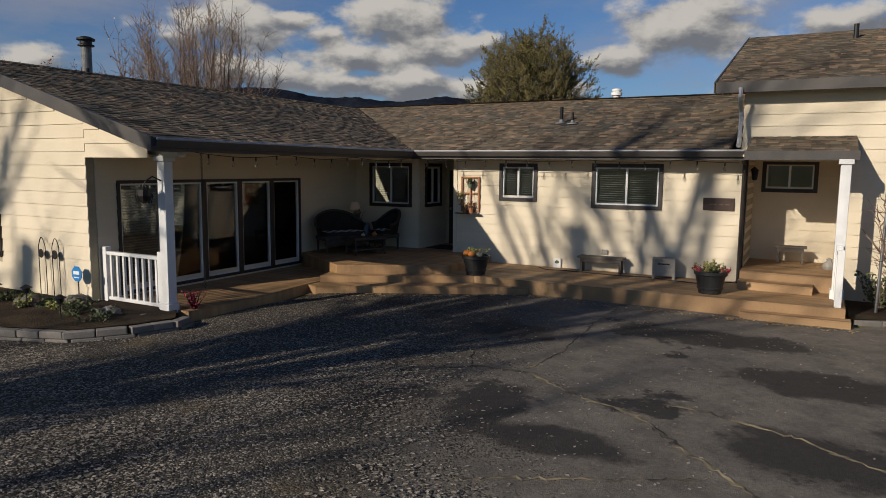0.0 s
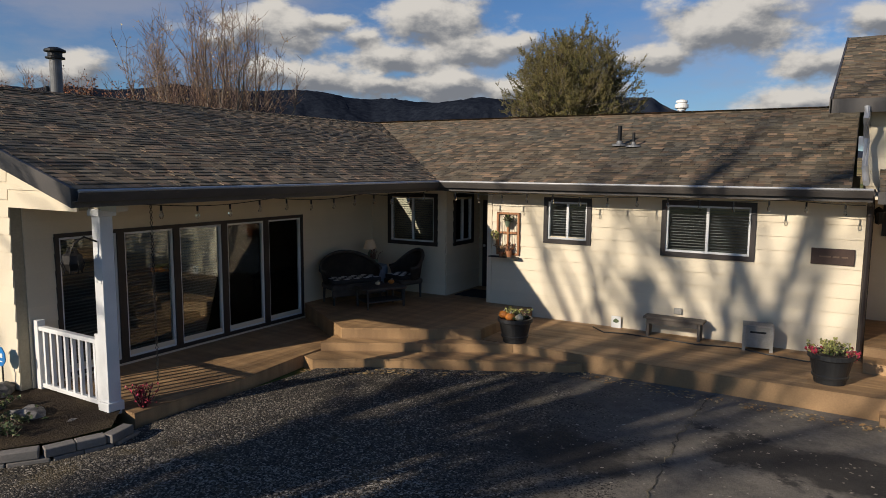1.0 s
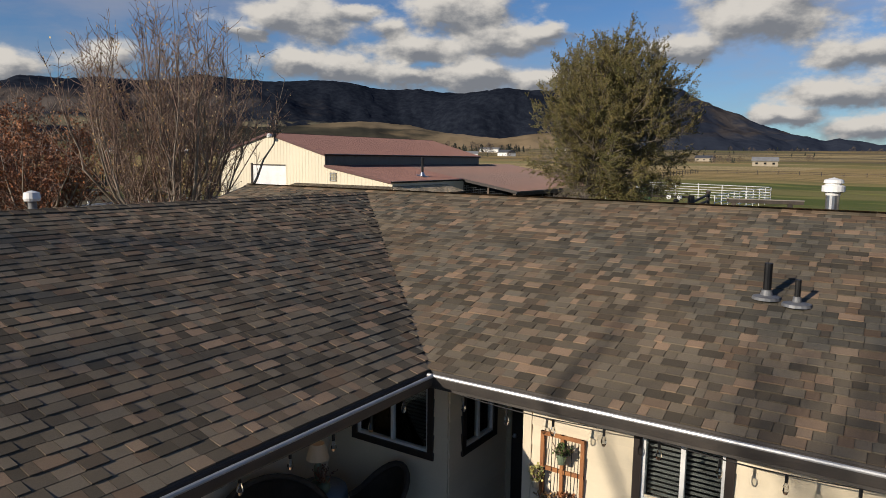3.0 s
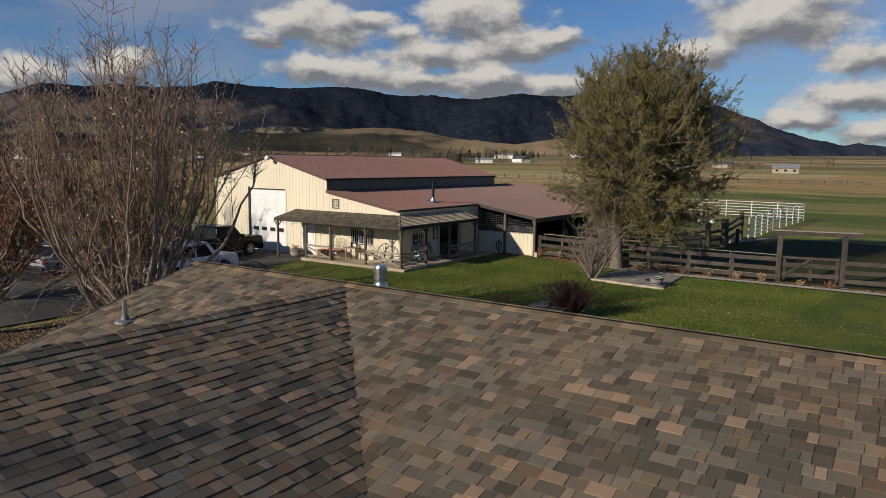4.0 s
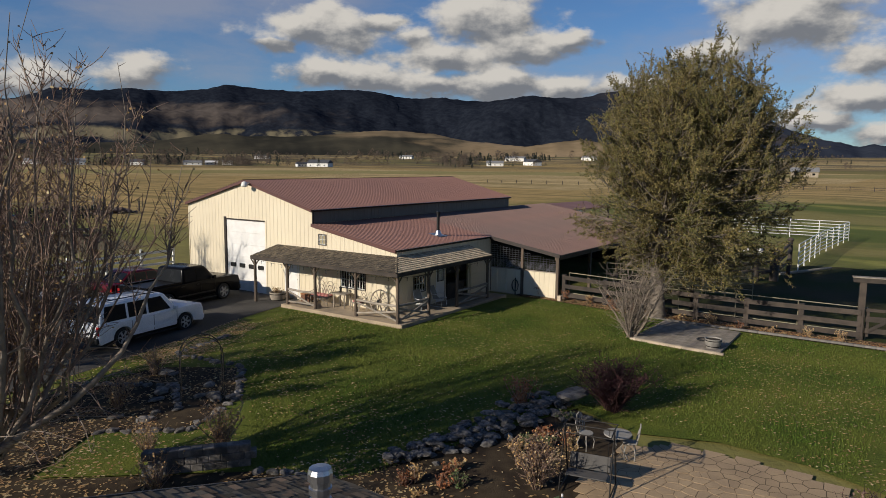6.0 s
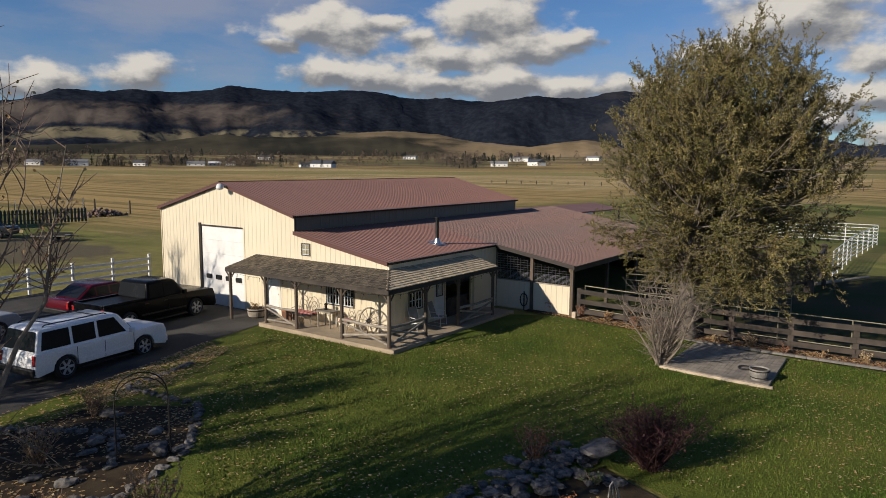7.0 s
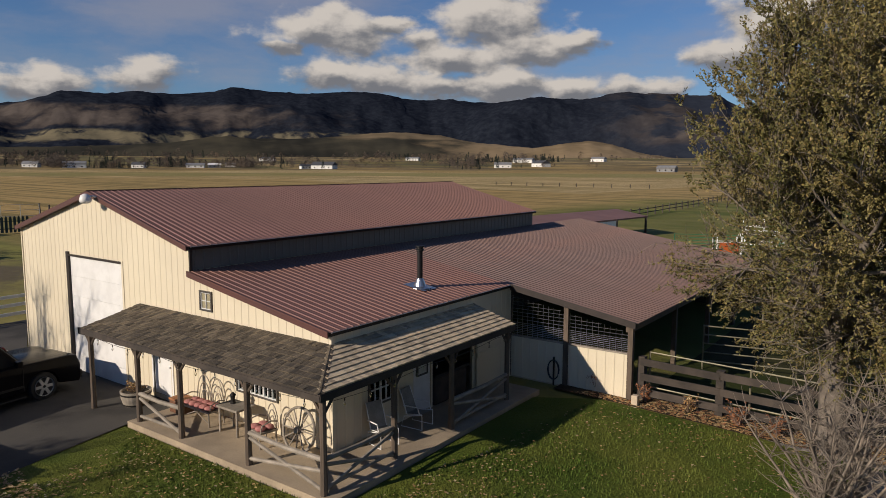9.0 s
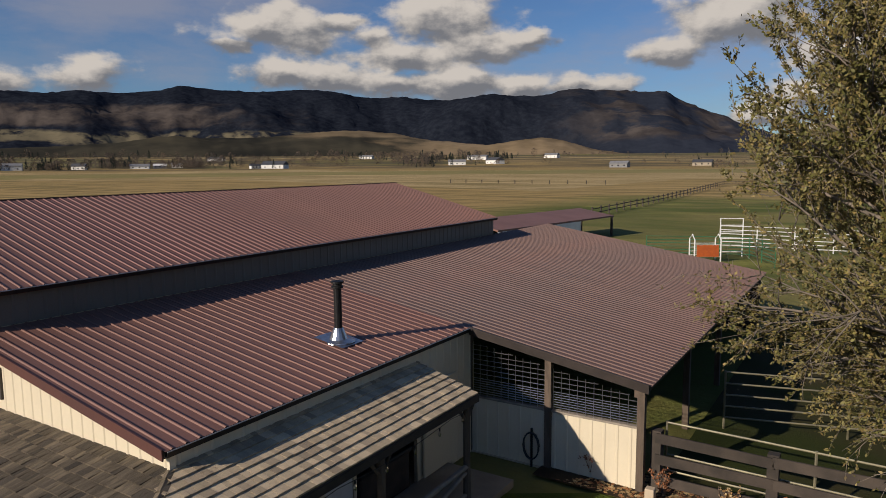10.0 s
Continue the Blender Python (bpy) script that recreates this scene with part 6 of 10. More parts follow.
def bare_tree(name, label, base, height, spread, stems, seed, twigs=34, leaves=0, bark=None, twig=None, leaf=None, trunk_r=0.16, fork=0.9, subs=9, lean=0.0, twig_r=0.011, bare_below=0.0):
    """A leafless, many-stemmed tree: trunk, limbs, and a crown of upright twigs."""
    r = random.Random(seed)
    t = thing(name, label, "tree")
    wood, fine = Limbs(), Limbs()
    lv, lf = [], []
    b = Vector(base)
    wood.add(wander(r, b - Vector((0, 0, 0.1)), Vector((0, 0, 1)), fork + 0.15, 4, 0.08, 0.05), [trunk_r * q for q in (1.5, 1.15, 1.0, 0.95, 0.9)], 9)
    for s in range(stems):
        a = 2 * math.pi * (s + r.uniform(-0.3, 0.3)) / stems
        out = r.uniform(0.35, 1.0) * spread
        d = Vector((math.cos(a) * out, math.sin(a) * out, height * r.uniform(0.55, 0.8)))
        length = (height - fork) * r.uniform(0.72, 1.0)
        pts = wander(r, b + Vector((0, 0, fork * r.uniform(0.6, 1.0))), d, length, 8, 0.10, 0.05)
        rad = [trunk_r * 0.62 * (1 - 0.88 * i / 8) for i in range(9)]
        wood.add(pts, rad, 6)
        for q in range(subs):
            i = r.randint(1, 7)
            a2 = r.uniform(0, 6.28)
            d2 = ((pts[i + 1] - pts[i]).normalized() + Vector((math.cos(a2), math.sin(a2), r.uniform(-0.15, 0.45))) * 0.8)
            p2 = wander(r, pts[i], d2, height * r.uniform(0.16, 0.34) * (1.15 - i / 10), 5, 0.12, 0.07)
            r0 = rad[i] * 0.5
            wood.add(p2, [r0 * (1 - 0.75 * k / 5) for k in range(6)], 4)
            for w in range(twigs // 4):
                j = r.randint(1, 5)
                if p2[j].z < bare_below:
                    continue
                a3 = r.uniform(0, 6.28)
                d3 = Vector((math.cos(a3) * 0.55, math.sin(a3) * 0.55, r.uniform(0.2, 1.1)))
                p3 = wander(r, p2[j], d3, r.uniform(0.35, 1.15) * height / 9, 3, 0.14, 0.12)
                fine.add(p3, [twig_r, twig_r * 0.8, twig_r * 0.65, twig_r * 0.4], 3)
                for _ in range(leaves):
                    if r.random() < 0.5:
                        leaf_quads(lv, lf, r, p3[r.randint(1, 3)], Vector((0, 0, -0.6)), r.uniform(0.05, 0.10))
    wood.part("trunk", bark or BARK, t)
    fine.part("crown", twig or TWIG, t, "upright bare twigs", True)
    if lf:
        ob = new("leaf_cover", data("leaf_cover", lv, lf, leaf or DRYLEAF))
        ob.parent = t
        tagged(ob, kind="stuff")
    return t


def shoot_tree(name, label, base, height, spread, limbs, shoots, seed, trunk_r=0.15, leaf=None, leaves=0, dots=2):
    """A low-forked vase-shaped tree: limbs that lean out and turn upwards, long shoots along them, and a tangle of thin whips low down."""
    r = random.Random(seed)
    t = thing(name, label, "tree")
    wood, fine = Limbs(), Limbs()
    lv, lf = [], []
    b = Vector(base)
    foot = wander(r, b - Vector((0, 0, 0.1)), Vector((0.02, 0, 1)), height * 0.13, 4, 0.05, 0.02)
    wood.add(foot, [trunk_r * q for q in (1.9, 1.55, 1.45, 1.4, 1.4)], 9)
    stems = [wander(r, foot[3], Vector((lx, ly, 0.9)), height * 0.16, 6, 0.12, 0.02) for lx, ly in ((-0.55, 0.1), (0.55, -0.2), (0.0, 0.5))]
    for s in stems:
        wood.add(s, [trunk_r * q for q in (1.35, 1.05, 0.95, 0.9, 0.85, 0.8, 0.72)], 8)

    def twigs(line, count, long):
        n = len(line) - 1
        for _ in range(count):
            j = r.randint(1, n - 1)
            if not leaves and line[j].z < b.z + 3.2 and r.random() < 0.7:
                continue
            a = r.uniform(0, 6.28)
            p = wander(r, line[j].lerp(line[j + 1], r.random()), Vector((math.cos(a) * 0.7, math.sin(a) * 0.7, r.uniform(0.15, 1.1))), r.uniform(0.25, 1.0) * long, 3, 0.14, 0.10)
            fine.add(p, [0.010, 0.0085, 0.007, 0.0045], 3)
            for _ in range(leaves):
                leaf_quads(lv, lf, r, p[r.randint(1, 3)] + Vector((r.gauss(0, 0.05), r.gauss(0, 0.05), r.gauss(0, 0.05))), Vector((0, 0, -0.6)), r.uniform(0.06, 0.12), 0.42)
            if not leaves and r.random() < 0.30 * dots:
                leaf_quads(lv, lf, r, p[r.randint(1, 3)], Vector((0, 0, -0.6)), r.uniform(0.05, 0.09), 0.4)

    for k in range(limbs):
        s = stems[k % 3]
        a = 2 * math.pi * (k * 0.618 + r.uniform(-0.06, 0.06))
        p0 = s[r.randint(2, 6)]
        reach = spread * math.sqrt((k + 0.6) / limbs) * r.uniform(0.8, 1.05)
        top = (height - (p0.z - b.z)) * r.uniform(0.74, 1.0) * (1.0 - 0.42 * (reach / spread) ** 2)
        out = Vector((math.cos(a), math.sin(a), 0))
        pts = []
        for i in range(11):
            u = i / 10
            q = p0 + out * reach * (1 - (1 - u) ** 1.9) + Vector((0, 0, top * (0.55 * u + 0.45 * u * u)))
            pts.append(q + Vector((r.gauss(0, 0.07), r.gauss(0, 0.07), r.gauss(0, 0.03))) * (1 if i else 0))
        r0 = trunk_r * r.uniform(0.34, 0.5)
        wood.add(pts, [max(0.006, r0 * (1 - u / 10) ** 0.9) for u in range(11)], 6)
        twigs(pts, 12, 0.8)
        for q in range(shoots):
            i = r.randint(1, 8)
            up = (pts[i + 1] - pts[i]).normalized()
            d = up * 0.5 + Vector((r.gauss(0, 0.30) + out.x * 0.12, r.gauss(0, 0.30) + out.y * 0.12, 0.9))
            ln = max(0.7, (height * (1.0 - 0.30 * (reach / spread) ** 2) - (pts[i].z - b.z)) * r.uniform(0.24, 0.70))
            sh = wander(r, pts[i], d, ln, 7, 0.07, 0.06)
            rs = 0.008 + 0.0034 * ln
            fine.add(sh, [rs * (1 - 0.11 * j) for j in range(8)], 4)
            twigs(sh, int(4 + 4.4 * ln), 0.8)
        for q in range(3):
            i = r.randint(1, 4)
            p3 = wander(r, pts[i], out + Vector((r.gauss(0, 0.6), r.gauss(0, 0.6), r.uniform(-0.35, 0.3))), r.uniform(0.8, 2.2), 6, 0.20, -0.02)
            wood.add(p3, [0.018, 0.016, 0.013, 0.011, 0.009, 0.007, 0.004], 4)
            for w in range(7):
                p4 = wander(r, p3[r.randint(1, 6)], Vector((r.gauss(0, 1), r.gauss(0, 1), r.gauss(0.2, 0.6))), r.uniform(0.2, 0.7), 3, 0.22, 0.0)
                fine.add(p4, [0.009, 0.0075, 0.006, 0.004], 3)
    wood.part("trunk", BARK, t)
    fine.part("crown", TWIG, t, "reddish bare twigs", True)
    if lf:
        ob = new("leaf_cover", data("leaf_cover", lv, lf, leaf or DRYLEAF))
        ob.parent = t
        tagged(ob, kind="stuff")
    return t


def leafy_tree(name, label, base, centre, radii, seed, branches, per, leaf, size, trunk_r=0.34):
    """A broad tree: leaders, branches out to an uneven crown, side branches, and twigs with leaves in two ranks."""
    r = random.Random(seed)
    t = thing(name, label, "tree")
    wood, fine = Limbs(), Limbs()
    lv, lf = [], []
    b, c = Vector(base), Vector(centre)
    trunk = wander(r, b - Vector((0, 0, 0.15)), Vector((0.03, 0, 1)), 2.9, 5, 0.05, 0.05)
    wood.add(trunk, [trunk_r * q for q in (1.4, 1.05, 1.0, 0.95, 0.92, 0.9)], 10)
    skeleton = []
    for k in range(9):
        a = 2 * math.pi * (k + r.uniform(-0.2, 0.2)) / 8
        e = r.uniform(0.15, 0.75)
        tip = c + Vector((math.cos(a) * radii[0] * 0.55, math.sin(a) * radii[1] * 0.55, radii[2] * e)) if k < 8 else c + Vector((0.2, 0.1, radii[2] * 0.66))
        p0 = trunk[r.randint(3, 5)]
        pts = []
        for i in range(10):
            u = i / 9
            q = p0.lerp(tip, u) + Vector((0, 0, -0.9 * math.sin(math.pi * u) * (1 - e)))
            pts.append(q + Vector((r.gauss(0, 0.10), r.gauss(0, 0.10), r.gauss(0, 0.08))) * (1 if i else 0))
        wood.add(pts, [trunk_r * 0.52 * (1 - 0.088 * i) for i in range(10)], 7)
        skeleton += pts[2:]
    for k in range(branches):
        e = 1 - 2 * (k + 0.5) / branches
        a = k * 2.39996
        q = math.sqrt(1 - e * e)
        d = Vector((math.cos(a) * q, math.sin(a) * q, e))
        lump = (0.90 if k % 3 else 0.58) + 0.16 * noise.noise(d * 1.9 + Vector((seed, 0, 0))) + r.uniform(-0.10, 0.05)
        slim = 1.0 - 0.22 * max(0.0, e) ** 1.5
        tip = c + Vector((d.x * radii[0] * slim, d.y * radii[1] * slim, d.z * radii[2])) * lump
        if tip.z < b.z + 2.0:
            tip.z = b.z + r.uniform(2.0, 3.4)
        low = tip.z < c.z - radii[2] * 0.25
        p0 = min(skeleton, key=lambda s: (s - tip).length + 1.3 * max(0.0, s.z - tip.z + 0.6))
        pts = wander(r, p0, tip - p0 + Vector((0, 0, 0.5)), (tip - p0).length, 8, 0.10, -0.03 if low else 0.03)
        thick = 0.018 + 0.011 * (tip - p0).length
        wood.add(pts, [thick * (1 - 0.105 * i) for i in range(9)], 5)
        bare = r.random() < (0.22 if low else 0.07)
        for _ in range(9):
            i = r.randint(2, 8)
            way = (pts[min(i, 7) + 1] - pts[min(i, 7)]).normalized()
            d2 = way * 0.8 + Vector((r.gauss(0, 0.6), r.gauss(0, 0.6), r.gauss(-0.05 if low else 0.40, 0.4)))
            p2 = wander(r, pts[i], d2, r.uniform(0.6, 1.7), 5, 0.13, -0.02 if low else 0.06)
            wood.add(p2, [0.017, 0.014, 0.011, 0.009, 0.007, 0.004], 3)
            full = 0.15 if bare else r.choice((0.45, 0.8, 1.0, 1.0, 1.15))
            for _ in range(7):
                j = r.randint(1, 5)
                d3 = (p2[j] - p2[j - 1]).normalized() + Vector((r.gauss(0, 0.55), r.gauss(0, 0.55), r.gauss(0.0 if low else 0.30, 0.45)))
                p3 = wander(r, p2[j], d3, r.uniform(0.28, 0.75), 3, 0.15, 0.04)
                fine.add(p3, [0.007, 0.0055, 0.004, 0.0025], 3)
                for w in range(int(per * full * r.uniform(0.6, 1.25))):
                    j3 = r.randint(0, 2)
                    pp = p3[j3].lerp(p3[j3 + 1], r.random())
                    leaf_quads(lv, lf, r, pp + Vector((r.gauss(0, 0.022), r.gauss(0, 0.022), r.gauss(0, 0.022))), d3.normalized(), r.uniform(*size), 0.25)
    wood.part("trunk", PALEBARK, t)
    fine.part("twig_cover", BARK, t, "", True)
    ob = new("crown", data("crown", lv, lf, leaf))
    ob.parent = t
    tagged(ob, "thin olive and yellowing leaves", kind="stuff")
    return t


def shrub(name, label, base, height, spread, seed, twig, leaf=None, stems=16, leaves=3, size=(0.03, 0.06), subs=6, thick=1.0):
    """A bushy shrub of many stems from one root."""
    r = random.Random(seed)
    t = thing(name, label, "shrub")
    wood = Limbs()
    lv, lf = [], []
    b = Vector((base[0], base[1], ground_z(*base) if len(base) < 3 else base[2]))
    for s in range(stems):
        a, o = r.uniform(0, 6.28), r.uniform(0.1, 1.0)
        d = Vector((math.cos(a) * o * spread, math.sin(a) * o * spread, height * r.uniform(0.7, 1.0)))
        pts = wander(r, b + Vector((r.uniform(-0.1, 0.1) * spread, r.uniform(-0.1, 0.1) * spread, -0.05)), d, d.length, 6, 0.10, 0.02)
        k0 = (0.012 + 0.012 * height / 2) * thick
        wood.add(pts, [k0 * (1 - 0.12 * i) for i in range(7)], 4)
        for _ in range(subs):
            i = r.randint(1, 6)
            a = r.uniform(0, 6.28)
            p2 = wander(r, pts[i], Vector((math.cos(a), math.sin(a), r.uniform(0.0, 1.2))), height * r.uniform(0.12, 0.3), 3, 0.2, 0.05)
            wood.add(p2, [k0 * 0.4 / thick, k0 * 0.33 / thick, k0 * 0.25 / thick, k0 * 0.12 / thick], 3)
            for _ in range(leaves):
                leaf_quads(lv, lf, r, p2[r.randint(0, 3)], Vector((0, 0, 0.3)), r.uniform(*size), 0.5)
    wood.part("branchwork", twig, t)
    if lf:
        ob = new("crown", data("crown", lv, lf, leaf or DRYLEAF))
        ob.parent = t
        tagged(ob, kind="stuff")
    return t


leafy_tree("tree", "broad tree with thinning olive-brown autumn leaves behind the lawn", (-21.7, 53.55, 0.0), (-20.6, 54.0, 6.9), (5.35, 5.1, 5.5), 11, 260, 34, LEAF, (0.056, 0.104))
shoot_tree("tree", "bare low-forked deciduous tree with long upright reddish shoots", (-26.6, 25.3, -0.3), 12.0, 3.6, 34, 10, 5, 0.17)
shoot_tree("tree", "half-bare tree with rust-coloured leaves and upright shoots", (-35.2, 24.8, -0.3), 8.6, 4.3, 24, 7, 8, 0.15, RUST, 8)
shoot_tree("tree", "small rust-leaved tree beside the yard", (-42.5, 26.0, -0.2), 8.3, 4.8, 22, 7, 12, 0.15, RUST, 8)
bare_tree("tree", "tall bare tree beyond the west drive", (-86, 47, 0.1), 9, 4.6, 8, 31, twigs=22, trunk_r=0.25, subs=8)
bare_tree("tree", "bare twiggy tree beside the white fence", (-51.2, 31.5, 0.0), 10.0, 3.0, 10, 33, twigs=40, trunk_r=0.2, fork=1.4, subs=10)
# bare trees beside the drive, behind the viewer, which shade the front of the house
for i, (x, y, h, s, f, st, sb, tw, low) in enumerate((
        (-12.8, -9.5, 20.4, 5.6, 12.5, 8, 7, 26, 15.0), (-15.5, -15.0, 16, 6.5, 3.0, 11, 9, 18, 9.5), (-29.5, -16, 15, 6, 2.2, 11, 9, 18, 9.5),
        (-23.2, -13.5, 18.4, 5.6, 11.5, 8, 8, 22, 14.0), (-11.6, -3.5, 14.6, 6.0, 5.0, 10, 8, 13, 9.6))):
    bare_tree("tree", "tall bare deciduous tree beside the driveway", (x, y, -0.4), h, s, st, 40 + i, twigs=tw, trunk_r=0.26, fork=f, subs=sb, twig_r=0.016, bare_below=low)
bare_tree("tree", "slender bare tree with few branches beside the driveway", (-20.6, -1.0, -0.4), 8.8, 2.4, 5, 77, twigs=14, trunk_r=0.14, fork=3.5, subs=7, twig_r=0.012)
shrub("shrub", "leafless grey shrub with many upright stems at the lawn platform", (-21.25, 48.6), 3.0, 1.7, 3, BARK, stems=30, leaves=0, subs=34, thick=1.7)
shrub("shrub", "dark maroon barberry shrub on the lawn", (-18.6, 39.9), 1.5, 1.25, 4, MAROON, MAROON, stems=110, leaves=3, subs=14)
shrub("shrub", "small orange-leaved shrub beside the rocks", (-21.2, 38.6), 0.95, 0.6, 5, TWIG, RUST, stems=24, leaves=6)
shrub("shrub", "dry brown shrub on the patio edge", (-18.2, 34.0), 1.35, 0.75, 6, TWIG, DRYLEAF, stems=40, leaves=2, subs=10)
shrub("shrub", "round dry purple-brown shrub beside the patio", (-11.4, 35.4), 1.2, 0.85, 7, MAROON, TWIG, stems=50, leaves=3, subs=12)
shrub("shrub", "brown withered shrub beside the low wall", (-26.3, 31.0), 1.2, 0.7, 8, TWIG, DRYLEAF, stems=36, leaves=3, subs=9)
shrub("shrub", "tall dry yellow-twigged shrub beside the two-storey wing", (1.25, 16.6), 2.3, 0.8, 9, TWIG, DRYLEAF, stems=44, leaves=1, subs=9)
shrub("shrub", "low evergreen shrub against the wing's wall", (0.9, 16.9), 0.7, 0.5, 10, TWIG, GREENLEAF, stems=24, leaves=8)
for i, (x, y, h) in enumerate(((-33.5, 33.5, 0.9), (-31.5, 31.0, 1.1), (-27.5, 29.6, 1.0), (-33.0, 27.4, 1.0), (-30.0, 25.6, 1.2), (-25.6, 28.6, 0.9))):
    shrub("shrub", "withered brown garden shrub in the mulch bed", (x, y), h, 0.6, 60 + i, TWIG, DRYLEAF, stems=26, leaves=3, subs=7)
for i in range(14):
    shrub("dry_plant", "dry orange garden plant along the fence", (-28.3 + i * 1.35 + rng.uniform(-0.3, 0.3), 53.5 + rng.uniform(-0.2, 0.4)), rng.uniform(0.3, 0.65), 0.35, 80 + i, TWIG, rng.choice((RUST, DRYLEAF)), stems=12, leaves=5)


# ---- fences and corral ----
def plank_fence(name, label, a, b, height, rails, gap, mat, post=0.09, rail=(0.04, 0.14), over=0.12, group=""):
    """Posts with flat rails nailed along them."""
    f = thing(name, label, "fence", group)
    a, b = Vector((*a, 0)), Vector((*b, 0))
    d = b - a
    n = max(1, round(d.length / gap))
    for k in range(n + 1):
        p = a + d * k / n
        z = ground_z(p.x, p.y)
        part("post", box(-post, post, -post, post, z - 0.1, z + height + over, m=Matrix.Translation((p.x, p.y, 0)) @ Matrix.Rotation(rng.uniform(-0.1, 0.1), 4, "Z")), mat, f)
    u = d.normalized()
    m3 = Matrix((u, Vector((0, 0, 1)).cross(u), (0, 0, 1))).transposed().to_4x4()
    for k in range(n):
        p, q = a + d * k / n, a + d * (k + 1) / n
        z0, z1 = ground_z(p.x, p.y), ground_z(q.x, q.y)
        for h in rails:
            m = Matrix.Translation((p.x, p.y, z0 + h)) @ m3 @ Matrix.Rotation(-math.atan2(z1 - z0 + rng.uniform(-0.03, 0.03), (q - p).length), 4, "Y")
            part("rail", box(-0.02, (q - p).length + 0.02, -post - rail[0] - 0.002, -post - 0.002, -rail[1] / 2, rail[1] / 2, m=m), mat, f)
    return f


def pipe_panels(name, label, points, height, rails, mat, gap=3.0, r=0.024, group=""):
    """Round pipe livestock panels along a line."""
    f = thing(name, label, "fence", group)
    for (x0, y0), (x1, y1) in zip(points, points[1:]):
        d = Vector((x1 - x0, y1 - y0, 0))
        n = max(1, round(d.length / gap))
        for k in range(n + 1):
            p = Vector((x0, y0, 0)) + d * k / n
            z = ground_z(p.x, p.y)
            part("post", tube([(p.x, p.y, z - 0.05), (p.x, p.y, z + height)], r * 1.25, 6), mat, f)
        z0, z1 = ground_z(x0, y0), ground_z(x1, y1)
        for k in range(rails):
            h = 0.3 + (height - 0.33) * k / (rails - 1)
            part("rail", tube([(x0, y0, z0 + h), (x1, y1, z1 + h)], r, 6), mat, f)
    return f


plank_fence("plank_fence", "dark weathered three-rail wooden fence beside the lawn", (-27.0, 53.95), (-13.1, 54.7), 1.30, (0.27, 0.74, 1.22), 2.35, DARKWOOD, 0.11, (0.045, 0.22), 0.06)
plank_fence("plank_fence", "dark weathered three-rail wooden fence past the gate", (-10.1, 55.25), (6.0, 57.6), 1.30, (0.27, 0.74, 1.22), 2.4, DARKWOOD, 0.11, (0.045, 0.22), 0.06)
PIPE = surface("dull_pipe", (0.30, 0.27, 0.17), (0.22, 0.20, 0.14), 3, 0.5, 0.4, fine=30)
pipe_panels("pipe_fence", "dull yellowish steel pipe panels behind the plank fence", [(-26.9, 54.35), (-21.0, 54.6), (-12.9, 54.9)], 1.45, 4, PIPE)
pipe_panels("pipe_fence", "dull rusting pipe corral panels", [(-26.4, 58.5), (-23.5, 59.6), (-18.8, 61.2)], 1.6, 5, PIPE)
pipe_panels("pipe_fence", "dull rusting pipe corral panels", [(-25.5, 64.0), (-22.0, 65.6), (-20.3, 68.3)], 1.6, 5, PIPE)
pipe_panels("white_pipe_fence", "white steel pipe fence round the far pasture", [(-34.0, 99.5), (-17.7, 103.0), (-18.6, 88.0), (-18.6, 76.0)], 1.95, 6, WHITE, 3.0, 0.035)
GA, GB = Vector((-13.1, 54.75, 0)), Vector((-10.1, 55.3, 0))
gate_turn = Matrix.Translation(GA) @ Matrix.Rotation(math.atan2((GB - GA).y, (GB - GA).x), 4, "Z")
g = thing("gate_frame", "tall dark timber gate frame with a weathered cross beam", "gate")
for x in (0.0, 3.05):
    part("post", box(x - 0.13, x + 0.13, -0.13, 0.13, -0.2, 2.48, 0.015, m=gate_turn), DARKWOOD, g)
part("lintel", box(-0.38, 3.75, -0.16, 0.16, 2.48, 2.68, 0.015, m=gate_turn), DARKWOOD, g)
part("cap_board", box(-0.42, 3.80, -0.20, 0.20, 2.684, 2.73, 0.01, m=gate_turn), GREYWOOD, g)
g = thing("plank_gate", "dark wooden plank gate with a diagonal brace between tall posts", "gate")
for z, w in ((0.34, 0.22), (0.86, 0.24), (1.26, 0.13)):
    part("rail", box(0.17, 2.88, -0.03, 0.03, z - w / 2, z + w / 2, 0.006, m=gate_turn), DARKWOOD, g)
for x in (0.26, 1.55, 2.78):
    part("upright", box(x - 0.08, x + 0.08, 0.034, 0.08, 0.06, 1.34, 0.006, m=gate_turn), DARKWOOD, g)
brace = gate_turn @ Matrix.Translation((0.3, -0.06, 0.34)) @ Matrix.Rotation(-math.atan2(0.85, 1.2), 4, "Y")
part("brace", box(0, 1.45, -0.02, 0.025, -0.07, 0.07, 0.005, m=brace), DARKWOOD, g)
p = thing("sign_post", "short dark wooden post with three small side boards by the fence", "post")
part("shaft", box(-20.6, -20.42, 55.15, 55.33, -0.15, 1.40, 0.02), DARKWOOD, p)
part("knob", tube([(-20.51, 55.24, 1.40), (-20.51, 55.24, 1.47), (-20.51, 55.24, 1.52)], [0.11, 0.13, 0.05], 9), DARKWOOD, p)
for z, w in ((1.30, 0.52), (0.88, 0.56), (0.46, 0.95)):
    part("side_board", box(-20.6 - w, -20.604, 55.18, 55.30, z - 0.09, z + 0.08, 0.012), DARKWOOD, p)
